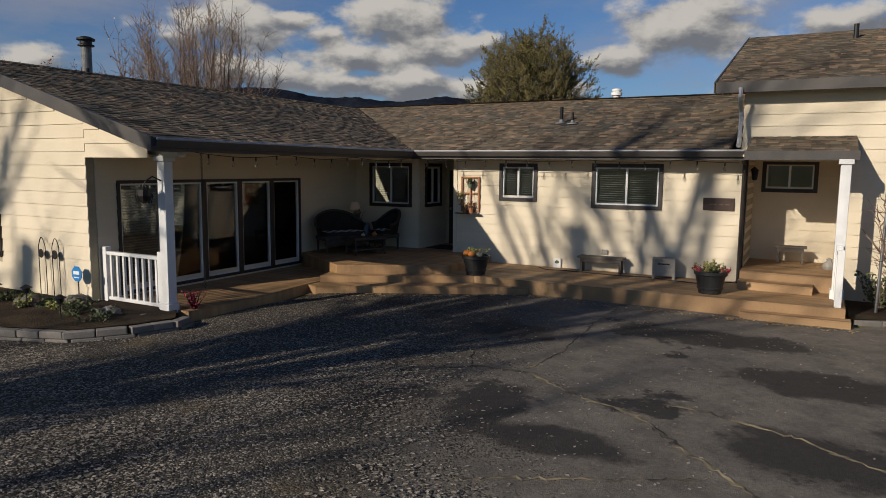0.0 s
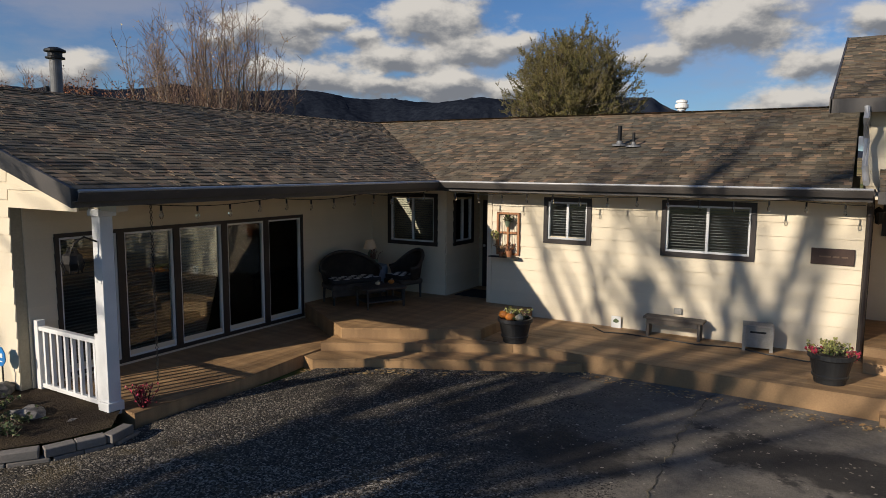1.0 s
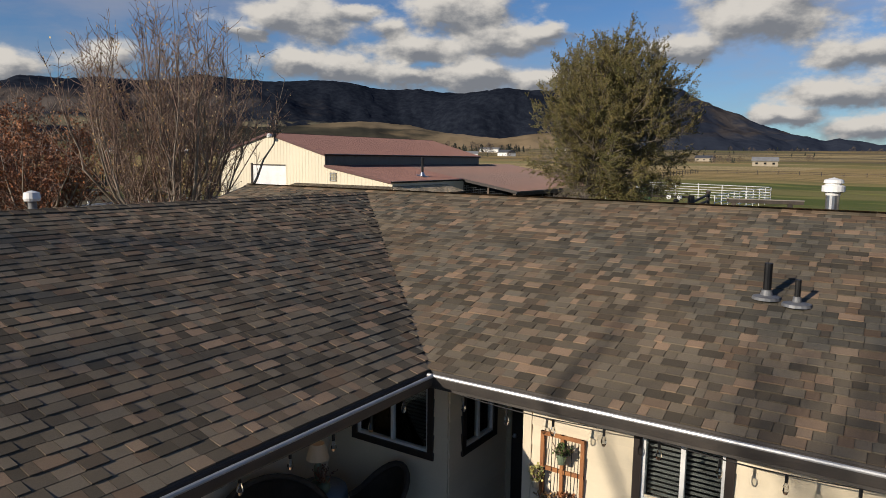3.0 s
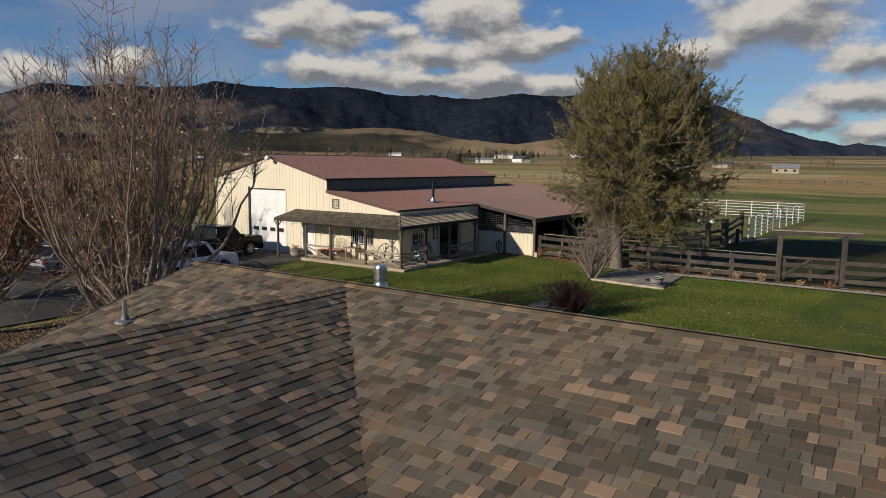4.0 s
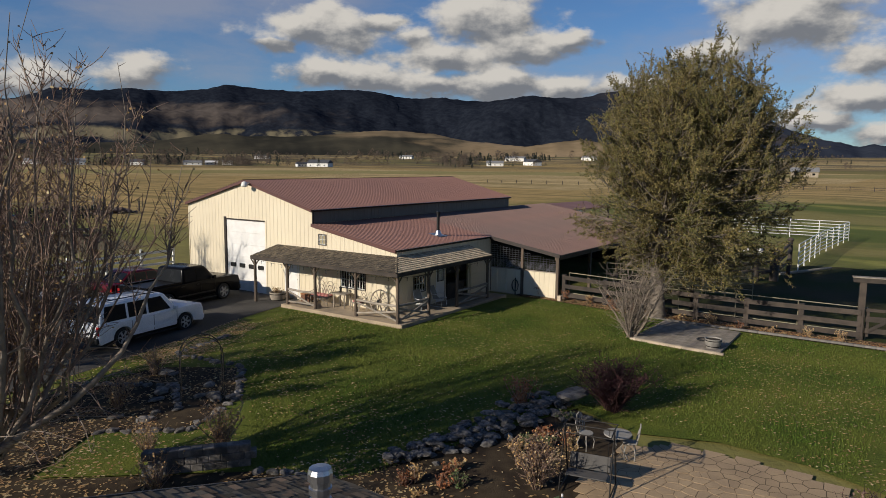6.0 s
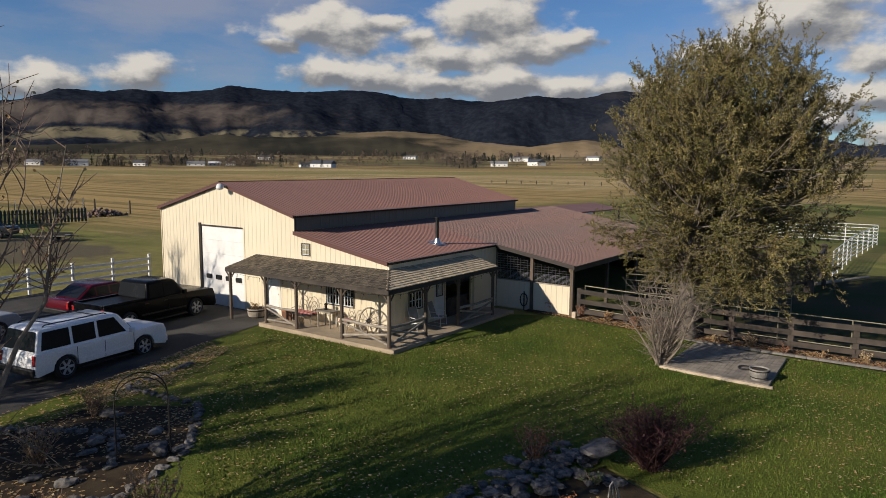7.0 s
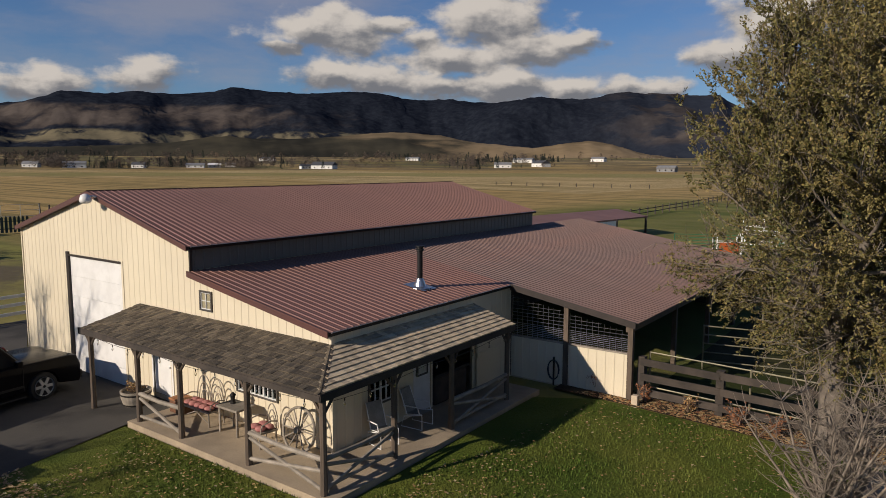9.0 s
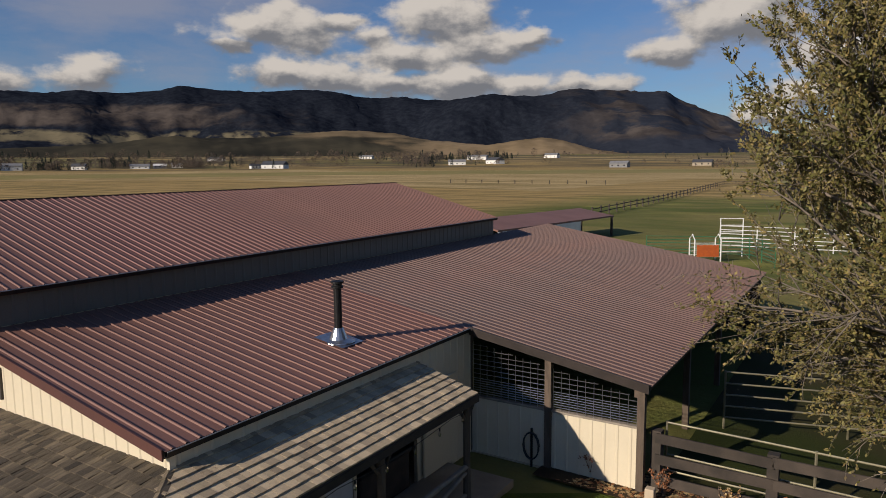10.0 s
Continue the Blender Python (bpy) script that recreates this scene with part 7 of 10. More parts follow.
for i, (x, y, h, r, cap) in enumerate(((-20.1, 68.6, 1.55, 0.22, 0.26), (-19.15, 69.6, 2.1, 0.30, 0.0), (-19.2, 76.0, 2.05, 0.17, 0.25), (-18.6, 71.6, 1.2, 0.14, 0.0), (-19.7, 72.6, 1.3, 0.14, 0.0))):
    p = thing("timber_post", "dark weathered standing timber post", "post", "corral posts")
    part("shaft", tube([(x, y, -0.15), (x + 0.02, y, h * 0.6), (x + rng.uniform(-0.06, 0.06), y, h)], [r, r * 0.95, r * 0.9], 9), DARKWOOD, p)
    if cap:
        part("cap", tube([(x, y, h - 0.02), (x, y, h + 0.12), (x, y, h + 0.26)], [cap * 0.7, cap, cap * 0.5], 9), DARKWOOD, p)
for i, (x0, y0, x1, y1, z, up) in enumerate(((-20.1, 68.6, -19.2, 69.5, 0.45, 0.15), (-20.1, 68.6, -19.2, 69.5, 1.0, 0.25), (-19.1, 69.7, -19.2, 75.9, 0.5, 0.2), (-19.1, 69.7, -19.2, 75.9, 1.05, 0.3), (-19.1, 69.7, -19.2, 75.9, 1.5, 0.4), (-22.2, 66.0, -20.1, 68.6, 0.5, 0.2), (-22.2, 66.0, -20.1, 68.6, 0.9, 0.3))):
    p = thing("timber_rail", "dark heavy timber rail of the corral", "rail", "corral rails")
    part("beam", tube([(x0, y0, z), (x1, y1, z + up)], 0.12, 8), DARKWOOD, p)
p = thing("timber_rail", "pale bark-stripped pole lying across the corral", "rail", "corral rails")
part("beam", tube([(-19.2, 72.0, 0.10), (-16.6, 77.5, 0.10)], [0.11, 0.09], 8), GREYWOOD, p)
p = thing("lamp_bar", "dark timber bar with two pale round lamps on the corral post", "lamp")
part("bar", box(-22.9, -19.0, 69.86, 70.0, 1.84, 2.02, 0.01), DARKWOOD, p)
for x in (-21.0, -20.1):
    part("lamp_head", tube([(x, 69.855, 1.90), (x, 69.72, 1.90), (x, 69.62, 1.90)], [0.12, 0.20, 0.19], 12), WHITE, p)
f = plank_fence("white_fence", "white three-rail vinyl fence beside the barn", (-54.2, 28.5), (-54.2, 47.9), 1.25, (0.35, 0.75, 1.15), 2.45, WHITE, 0.065, (0.04, 0.15), 0.2)
plank_fence("field_fence", "dark field fence running to the far pasture", (-55.5, 128), (-60.5, 250), 1.2, (0.5, 1.05), 4.0, DARKWOOD, 0.09, (0.04, 0.12))
plank_fence("field_fence", "dark field fence across the far pasture", (-60.5, 250), (60, 262), 1.2, (0.5, 1.05), 6.0, DARKWOOD, 0.09, (0.04, 0.12))
plank_fence("field_fence", "low dark wire fence posts in the golden field", (-150, 245), (-95, 248), 1.1, (0.9,), 6.0, DARKWOOD, 0.1, (0.02, 0.04))
GREEN = surface("green_fence_paint", (0.030, 0.050, 0.036), (0.022, 0.038, 0.03), 2, 0.7, fine=20)
pf = thing("picket_fence", "dark green picket fence beyond the west drive", "fence")
for k in range(27):
    a = k / 26
    x, y = -101.2 + 1.6 * a, 56.6 + 10.2 * a
    z = ground_z(x, y)
    pk = box(x - 0.02, x + 0.02, y - 0.13, y + 0.13, z + 0.06, z + 1.62)
    peak = [pk.verts.new((x + dx, y + dy, z + dz)) for dx in (-0.02, 0.02) for dy, dz in ((-0.13, 1.62), (0.0, 1.82), (0.13, 1.62))]
    pk.faces.new((peak[2], peak[1], peak[0]))
    pk.faces.new((peak[3], peak[4], peak[5]))
    pk.faces.new((peak[0], peak[1], peak[4], peak[3]))
    pk.faces.new((peak[1], peak[2], peak[5], peak[4]))
    part("picket", pk, GREEN, pf)
for h in (0.45, 1.25):
    part("rail", tube([(-101.25, 56.5, ground_z(-101, 56) + h), (-99.65, 66.9, ground_z(-99, 66) + h)], 0.06, 5), GREEN, pf)
pipe_panels("wire_fence", "thin wire panel fence far to the west", [(-123.0, 66.0), (-121.5, 77.6)], 1.9, 3, STEEL, 2.2, 0.025)
for x, y, h in ((-122.3, 78.0, 1.9), (-115.6, 76.3, 2.0), (-109.3, 78.2, 1.9)):
    p = thing("fence_post", "weathered standing fence post beside the dry field", "post", "field posts")
    part("shaft", tube([(x, y, ground_z(x, y) - 0.1), (x, y, ground_z(x, y) + h)], [0.14, 0.11], 7), DARKWOOD, p)
r = random.Random(61)
bm = bmesh.new()
for k in range(110):
    a, q = r.uniform(0, 6.28), math.sqrt(r.random())
    bmesh.ops.create_icosphere(bm, subdivisions=1, radius=r.uniform(0.12, 0.34), matrix=Matrix.Translation((-107.5 + 1.2 * q * math.cos(a), 73.0 + 3.8 * q * math.sin(a), ground_z(-107, 73) + 1.15 * (1 - q) * r.uniform(0.5, 1.0))))
for v in bm.verts:
    v.co += Vector((r.gauss(0, 0.05), r.gauss(0, 0.05), r.gauss(0, 0.06)))
tagged(part("brush_heap", bm, TWIG), "brown heap of brush and soil beside the dry field", "brush heap")


# ---- vehicles ----
TYRE = surface("tyre_rubber", (0.012, 0.012, 0.012), (0.02, 0.02, 0.02), 8, 0.85, fine=60)
RIM = surface("alloy_rim", (0.50, 0.50, 0.50), (0.42, 0.42, 0.42), 8, 0.4, 0.35, fine=60)
CARGLASS = surface("tinted_glass", (0.010, 0.011, 0.013), (0.013, 0.014, 0.016), 1, 0.25, fine=10, bump=0.0, spec=0.12)
LAMP_RED = surface("red_lens", (0.35, 0.02, 0.02), (0.28, 0.015, 0.015), 5, 0.2, fine=40)
LAMP_CLEAR = surface("clear_lens", (0.6, 0.6, 0.58), (0.5, 0.5, 0.5), 5, 0.15, fine=40)


def car_paint(name, c, rough=0.22, spec=0.25):
    return surface(name, c, tuple(k * 0.93 for k in c), 0.8, rough, 0.0, fine=20, bump=0.01, spec=spec)


def rounded(ob, width):
    """Rounds the edges of a pressed-steel body."""
    m = ob.modifiers.new("rounding", "BEVEL")
    m.width, m.segments, m.limit_method, m.angle_limit = width, 3, "ANGLE", radians(24)
    m.harden_normals = False


def vehicle(name, label, at, heading, paint, length, width, height, belt, wheel, hood, cab0, cab1, rake, tail, bed=None, rack=False, sill=0.30, scale=1.0):
    """A car or truck: x forward. hood: height of the bonnet; cab0, cab1: rear and front feet of the cabin; bed: rear height of a pickup box."""
    c = thing(name, label, "vehicle")
    L, W = length / 2, width / 2
    wb = length * 0.298
    arch = wheel + 0.07
    # side outline of the lower body, with wheel arches
    def arc(cx):
        return [(cx + arch * math.cos(t), wheel * 0.95 + arch * math.sin(t)) for t in [math.pi * k / 8 for k in range(9)]]
    low = [(-L, sill + 0.12), (-L + 0.05, sill)] + [p for p in arc(-wb)[::-1] if p[1] > sill * 0.9] + [p for p in arc(wb)[::-1] if p[1] > sill * 0.9] + [(L - 0.06, sill), (L, sill + 0.18)]
    up = [(L - 0.01, hood * 0.72), (L - 0.12, hood - 0.05), (L - 0.35, hood), (cab1 + 0.05, belt + 0.02), (cab0, belt), (-L + 0.04, (bed or belt) + 0.0), (-L - 0.01, belt * 0.75)]
    prof = low + up
    bm = bmesh.new()
    rows = []
    for y, inset in ((-W, 0.035), (-W + 0.05, 0.0), (W - 0.05, 0.0), (W, 0.035)):
        rows.append([bm.verts.new((x * (1 - inset / L), y, z if z < belt * 0.7 else z - inset * 0.6)) for x, z in prof])
    n = len(prof)
    for a, b in zip(rows, rows[1:]):
        for i in range(n):
            bm.faces.new((a[i], a[(i + 1) % n], b[(i + 1) % n], b[i]))
    bm.faces.new(rows[0]), bm.faces.new(rows[-1][::-1])
    bmesh.ops.recalc_face_normals(bm, faces=bm.faces[:])
    body = part("body", bm, paint, c, smooth=True)
    rounded(body, 0.045)
    # cabin
    t0, t1, iw = cab0 + tail, cab1 - rake, 0.17
    foot = [(cab0, -W + 0.05, belt - 0.03), (cab1, -W + 0.05, belt - 0.03), (cab1, W - 0.05, belt - 0.03), (cab0, W - 0.05, belt - 0.03)]
    roof = [(t0, -W + iw, height - 0.06), (t1, -W + iw, height - 0.06), (t1, W - iw, height - 0.06), (t0, W - iw, height - 0.06)]
    crown = [(t0 + 0.12, -W + iw + 0.1, height), (t1 - 0.15, -W + iw + 0.1, height), (t1 - 0.15, W - iw - 0.1, height), (t0 + 0.12, W - iw - 0.1, height)]
    v = [bm2 for bm2 in foot + roof + crown]
    f = [(i, (i + 1) % 4, 4 + (i + 1) % 4, 4 + i) for i in range(4)] + [(4 + i, 4 + (i + 1) % 4, 8 + (i + 1) % 4, 8 + i) for i in range(4)] + [(8, 9, 10, 11)]
    rounded(part("cabin", data("cabin", v, f, paint, True), None, c), 0.07)

    def side_glass(sign, u0, u1):
        y0, y1 = sign * (W - 0.042), sign * (W - iw + 0.01)
        def p(u, s):
            xa, xb = cab0 + (cab1 - cab0) * u, t0 + (t1 - t0) * u
            if 0.1 < u < 0.8:
                xa = xb = cab0 + 0.06 + (t1 + 0.25 - cab0) * u
            return (xa + (xb - xa) * s, y0 + (y1 - y0) * s, belt - 0.03 + (height - 0.03 - belt) * s)
        q = [p(u0, 0.12), p(u1, 0.12), p(u1, 0.90), p(u0, 0.90)]
        return data("side_window", q, [(0, 1, 2, 3) if sign < 0 else (3, 2, 1, 0)], CARGLASS)

    cuts = [0.03, 0.36, 0.64, 0.93] if cab1 - cab0 > 2.4 else [0.06, 0.48, 0.92]
    for sign in (-1, 1):
        for a, b in zip(cuts, cuts[1:]):
            part("side_window", side_glass(sign, a + 0.015, b - 0.015), None, c)
    for x0, x1, nm, d in ((cab1, t1, "windscreen", 0.02), (cab0, t0, "rear_window", -0.02)):
        q = []
        for s in (0.1, 0.92):
            for sg in (-1, 1):
                y = sg * ((W - 0.12) + (iw * -0.75) * s)
                q.append((x0 + (x1 - x0) * s + d, y, belt - 0.03 + (height - 0.03 - belt) * s + 0.012))
        part(nm, data(nm, [q[0], q[1], q[3], q[2]], [(0, 1, 2, 3)], CARGLASS), None, c)
    if bed:
        b = part("bed", box(-L + 0.12, cab0 - 0.06, -W + 0.12, W - 0.12, belt - 0.05, belt + 0.012), BLACK, c, "black lined pickup bed")
        for s in (-1, 1):
            part("bed_rail", box(-L + 0.05, cab0 - 0.02, s * (W - 0.1) - 0.06, s * (W - 0.1) + 0.06, belt - 0.05, belt + 0.09, 0.02), paint, c)
        part("tailgate", box(-L + 0.0, -L + 0.1, -W + 0.1, W - 0.1, belt - 0.4, belt + 0.09, 0.02), paint, c)
    # bumpers, lamps, mirrors, handles
    chrome = paint if name != "pickup_truck" else BLACK
    part("bumper", box(L - 0.08, L + 0.07, -W + 0.04, W - 0.04, sill + 0.05, sill + 0.32, 0.05), chrome, c)
    part("bumper", box(-L - 0.09, -L + 0.06, -W + 0.04, W - 0.04, sill + 0.05, sill + 0.30, 0.05), BLACK, c)
    part("grille", box(L - 0.06, L + 0.012, -W * 0.5, W * 0.5, sill + 0.36, hood * 0.8, 0.01), BLACK, c)
    for s in (-1, 1):
        part("headlight", box(L - 0.12, L + 0.0, s * (W - 0.22) - 0.16, s * (W - 0.22) + 0.16, hood * 0.64, hood * 0.8, 0.02), LAMP_CLEAR, c)
        part("tail_lamp", box(-L - 0.012, -L + 0.12, s * (W - 0.1) - 0.08, s * (W - 0.1) + 0.075, belt * 0.62, belt * 0.95, 0.02), LAMP_RED, c)
        part("mirror", box(cab1 - 0.38, cab1 - 0.2, s * (W + 0.12) - 0.09, s * (W + 0.12) + 0.09, belt + 0.02, belt + 0.2, 0.03), paint, c)
        for x in ((cab0 + cab1) / 2 - 0.15, (cab0 + cab1) / 2 - 1.1):
            part("door_handle", box(x - 0.1, x + 0.1, s * W - 0.012, s * W + 0.03, belt - 0.17, belt - 0.13, 0.01), chrome, c)
        for x in [cab0 + 0.06 + (cab1 - cab0) * u for u in cuts[1:-1]] + [cab1 - 0.12]:
            part("door_seam", box(x - 0.008, x + 0.008, s * W - 0.01, s * W + 0.004, sill + 0.14, belt - 0.06), BLACK, c)
        part("side_moulding", box(-wb + arch + 0.08, wb - arch - 0.08, s * W - 0.012, s * W + 0.014, sill + 0.24, sill + 0.31, 0.005), chrome, c)
        part("running_board", box(-wb + arch + 0.05, wb - arch - 0.05, s * (W - 0.02) - 0.08, s * (W - 0.02) + 0.08, sill - 0.06, sill + 0.0, 0.02), BLACK, c)
        if rack:
            part("roof_rail", tube([(t0 + 0.25, s * (W - 0.32), height + 0.0), (t0 + 0.35, s * (W - 0.32), height + 0.06), (t1 - 0.5, s * (W - 0.32), height + 0.06), (t1 - 0.4, s * (W - 0.32), height)], 0.022, 6), BLACK, c)
    if rack:
        for x in (t0 + 0.6, t1 - 0.9):
            part("cross_bar", tube([(x, -W + 0.32, height + 0.07), (x, W - 0.32, height + 0.07)], 0.02, 6), BLACK, c)
    for x in (wb, -wb):
        for s in (-1, 1):
            w = part("wheel", turned([(wheel * 0.66, -0.12), (wheel * 0.93, -0.125), (wheel, -0.08), (wheel, 0.08), (wheel * 0.93, 0.125), (wheel * 0.66, 0.12)], 24), TYRE, c, "black tyre on an alloy rim",
                     at=Matrix.Translation((x, s * (W - 0.12), wheel)) @ Matrix.Rotation(radians(90), 4, "X"))
            bm = turned([(0.0, 0.05), (wheel * 0.16, 0.06), (wheel * 0.2, 0.02), (wheel * 0.62, 0.03), (wheel * 0.67, 0.10), (wheel * 0.67, 0.0)], 20)
            for k in range(6):
                m = Matrix.Rotation(radians(60 * k), 4, "Z")
                box(wheel * 0.1, wheel * 0.64, -0.045, 0.045, 0.03, 0.085, 0.01, bm, m)
            part("rim", bm, RIM, w, "six-spoke alloy rim", at=Matrix.Rotation(radians(180 if s > 0 else 0), 4, "X") @ Matrix.Translation((0, 0, 0.055)))
    z = ground_z(at[0], at[1]) + 0.004
    c.matrix_basis = Matrix.Translation((at[0], at[1], z)) @ Matrix.Rotation(radians(heading), 4, "Z") @ Matrix.Scale(scale, 4)
    return c


vehicle("suv", "white four-door sport utility vehicle parked on the barn drive", (-38.72, 36.1), 99, car_paint("white_car_paint", (0.86, 0.86, 0.86)), 5.57, 2.02, 1.95, 1.12, 0.42, 1.17, -2.72, 1.30, 0.66, 0.20, rack=True, scale=0.98)
vehicle("pickup_truck", "black crew-cab pickup truck parked before the barn door", (-42.7, 40.9), 97.5, car_paint("black_car_paint", (0.006, 0.006, 0.007), 0.22, 0.08), 5.85, 2.05, 1.92, 1.18, 0.42, 1.18, -0.85, 1.28, 0.62, 0.12, bed=1.18, scale=1.05)
vehicle("sedan", "dark red sedan parked beside the pickup", (-46.6, 40.9), 97, car_paint("red_car_paint", (0.085, 0.005, 0.012)), 4.8, 1.85, 1.45, 0.92, 0.33, 0.92, -1.95, 1.05, 0.75, 0.75, sill=0.22, scale=1.05)
vehicle("sedan", "silver car parked beside the white utility vehicle", (-46.6, 34.2), 98, car_paint("silver_car_paint", (0.33, 0.34, 0.36)), 4.7, 1.85, 1.50, 0.94, 0.33, 0.95, -2.0, 1.05, 0.72, 0.6, sill=0.22, scale=1.05)
vehicle("pickup_truck", "old dark pickup parked beyond the west drive", (-88.5, 51.5), 40, car_paint("grey_car_paint", (0.03, 0.032, 0.035)), 5.5, 1.95, 1.8, 1.1, 0.40, 1.1, -0.6, 1.2, 0.55, 0.12, bed=1.1)

tr = thing("trailer", "flat rusty utility trailer beyond the west drive", "trailer")
part("deck", box(-2.4, 2.4, -1.1, 1.1, 0.7, 0.85, 0.02), GREYWOOD, tr)
part("drawbar", tube([(2.4, -0.6, 0.75), (3.8, 0, 0.7), (2.4, 0.6, 0.75)], 0.06, 6), BLACK, tr)
for s in (-1, 1):
    for x in (-0.6, 0.35):
        part("wheel", turned([(0.2, -0.1), (0.36, -0.1), (0.38, 0), (0.36, 0.1), (0.2, 0.1)], 18), TYRE, tr, at=Matrix.Translation((x, s * 1.2, 0.38)) @ Matrix.Rotation(radians(90), 4, "X"))
    part("side_rail", box(-2.4, 2.4, s * 1.1 - 0.04, s * 1.1 + 0.04, 0.85, 1.1), BLACK, tr)
tr.matrix_basis = pose(-80.4, 53.9, ground_z(-80, 54), 0, 0, 38) @ Matrix.Diagonal((0.66, 0.66, 0.66, 1))


# ---- far buildings ----
def cottage(name, label, x, y, w, d, h, rise, heading, wall, roof, windows=3, z=None):
    c = thing(name, label, "house")
    part("wall", box(-w / 2, w / 2, -d / 2, d / 2, -0.3, h), wall, c)
    v = [(sx * (w / 2 + 0.5), sy * (d / 2 + 0.5), h - 0.1) for sx, sy in ((-1, -1), (1, -1), (1, 1), (-1, 1))] + [(-w / 2 - 0.5, 0, h + rise), (w / 2 + 0.5, 0, h + rise)]
    v += [(p[0], p[1], p[2] - 0.25) for p in v[:4]]
    part("roof", data("roof", v, [(0, 1, 5, 4), (2, 3, 4, 5), (0, 4, 3), (1, 2, 5), (6, 7, 1, 0), (7, 8, 2, 1), (8, 9, 3, 2), (9, 6, 0, 3), (9, 8, 7, 6)], roof), None, c)
    for k in range(windows):
        u = -w / 2 + w * (k + 0.5) / windows
        part("window", box(u - 0.7, u + 0.7, -d / 2 - 0.05, -d / 2 + 0.02, 1.0, 2.1), CARGLASS, c)
    c.matrix_basis = pose(x, y, ground_z(x, y) if z is None else z, 0, 0, heading)
    return c


FARMWHITE = surface("weathered_white", (0.76, 0.75, 0.71), (0.66, 0.65, 0.61), 0.3, 0.8, fine=4)
DARKROOF = surface("dark_roofing", (0.05, 0.055, 0.065), (0.07, 0.07, 0.075), 0.5, 0.8, fine=5)
TANWALL = surface("tan_wall", (0.36, 0.30, 0.22), (0.32, 0.27, 0.20), 0.5, 0.8, fine=5)
GREYROOF = surface("grey_roofing", (0.22, 0.22, 0.22), (0.18, 0.18, 0.18), 0.5, 0.7, fine=5)


def polar(az, r):
    return -math.sin(radians(az)) * r - 16.0, math.cos(radians(az)) * r + 28.0


for az, r, w, h, rise, wall, roof, turn, lab in (
        (45.7, 760, 26, 4.0, 4.0, WHITE, DARKROOF, 20, "white farmhouse with a dark gable roof far across the fields"),
        (47.2, 770, 12, 3.0, 2.0, WHITE, DARKROOF, 70, "small white outbuilding beside the farmhouse"),
        (31.1, 860, 22, 3.6, 3.2, WHITE, GREYROOF, 30, "white farmhouse far across the fields"),
        (28.0, 900, 26, 4.6, 3.8, WHITE, DARKROOF, -30, "white farm building far across the fields"),
        (29.4, 1150, 34, 5.0, 3.0, WHITE, GREYROOF, 15, "long white barn far across the fields"),
        (66.6, 820, 16, 3.4, 3.0, WHITE, GREYROOF, 40, "white farmhouse far to the west"),
        (63.9, 800, 22, 4.4, 2.6, WHITE, GREYROOF, 60, "white machine shed far to the west"),
        (59.6, 800, 14, 3.6, 3.0, WHITE, DARKROOF, 35, "white farmhouse with dark roof far to the west"),
        (55.6, 820, 20, 3.0, 2.2, WHITE, GREYROOF, 50, "low white farm shed far across the fields"),
        (54.2, 830, 14, 3.0, 2.0, GREYROOF, WHITE, 50, "low grey farm shed far across the fields"),
        (53.0, 850, 12, 3.0, 2.0, WHITE, GREYROOF, 50, "low white farm shed far across the fields"),
        (38.5, 1300, 26, 4.0, 3.0, WHITE, GREYROOF, 20, "pale farm building below the foothills"),
        (23.4, 1250, 26, 5.0, 3.5, WHITE, GREYROOF, 0, "pale farm building below the foothills"),
        (18.2, 620, 16, 3.2, 2.4, GREYROOF, GREYROOF, 0, "grey farm shed behind the pasture"),
        (12.0, 700, 18, 3.2, 2.6, TANWALL, DARKROOF, 0, "tan farmhouse behind the pasture"),
        (7.2, 420, 14, 3.0, 2.4, TANWALL, GREYROOF, 10, "brown field barn behind the pasture"),
        (70.5, 760, 20, 3.4, 2.6, WHITE, DARKROOF, 60, "white farmhouse far to the west"),
        (50.2, 1200, 26, 4.0, 3.0, WHITE, DARKROOF, 30, "pale farm building below the foothills")):
    x, y = polar(az, r)
    cottage("farm_house", lab, x, y, w * 0.95, w * 0.5, h * 1.05, rise * 0.9, turn, FARMWHITE if wall == WHITE else wall, roof)
cottage("garden_shed", "pale grey shed beyond the west drive", -104, 50, 9, 6, 3.0, 1.4, 60, GREYROOF, GREYROOF, 1)

s = thing("pasture_shed", "low open pasture shed with brown-red metal roof", "shed")
SHED = [(-49.6, 89.5, 1.95), (-45.2, 105.8, 2.25), (-49.6, 108.0, 2.75), (-54.0, 91.5, 2.5)]
part("roof", data("roof", [p for p in SHED] + [(x, y, z - 0.15) for x, y, z in SHED], [(0, 1, 2, 3), (7, 6, 5, 4), (0, 4, 5, 1), (1, 5, 6, 2), (2, 6, 7, 3), (3, 7, 4, 0)], REDROOF), None, s)
for u in (0.02, 0.35, 0.68, 0.98):
    for a, b in ((0, 1), (3, 2)):
        x, y, z = Vector(SHED[a]).lerp(Vector(SHED[b]), u)
        part("post", box(x - 0.1, x + 0.1, y - 0.1, y + 0.1, -0.2, z - 0.12), DARKWOOD, s)
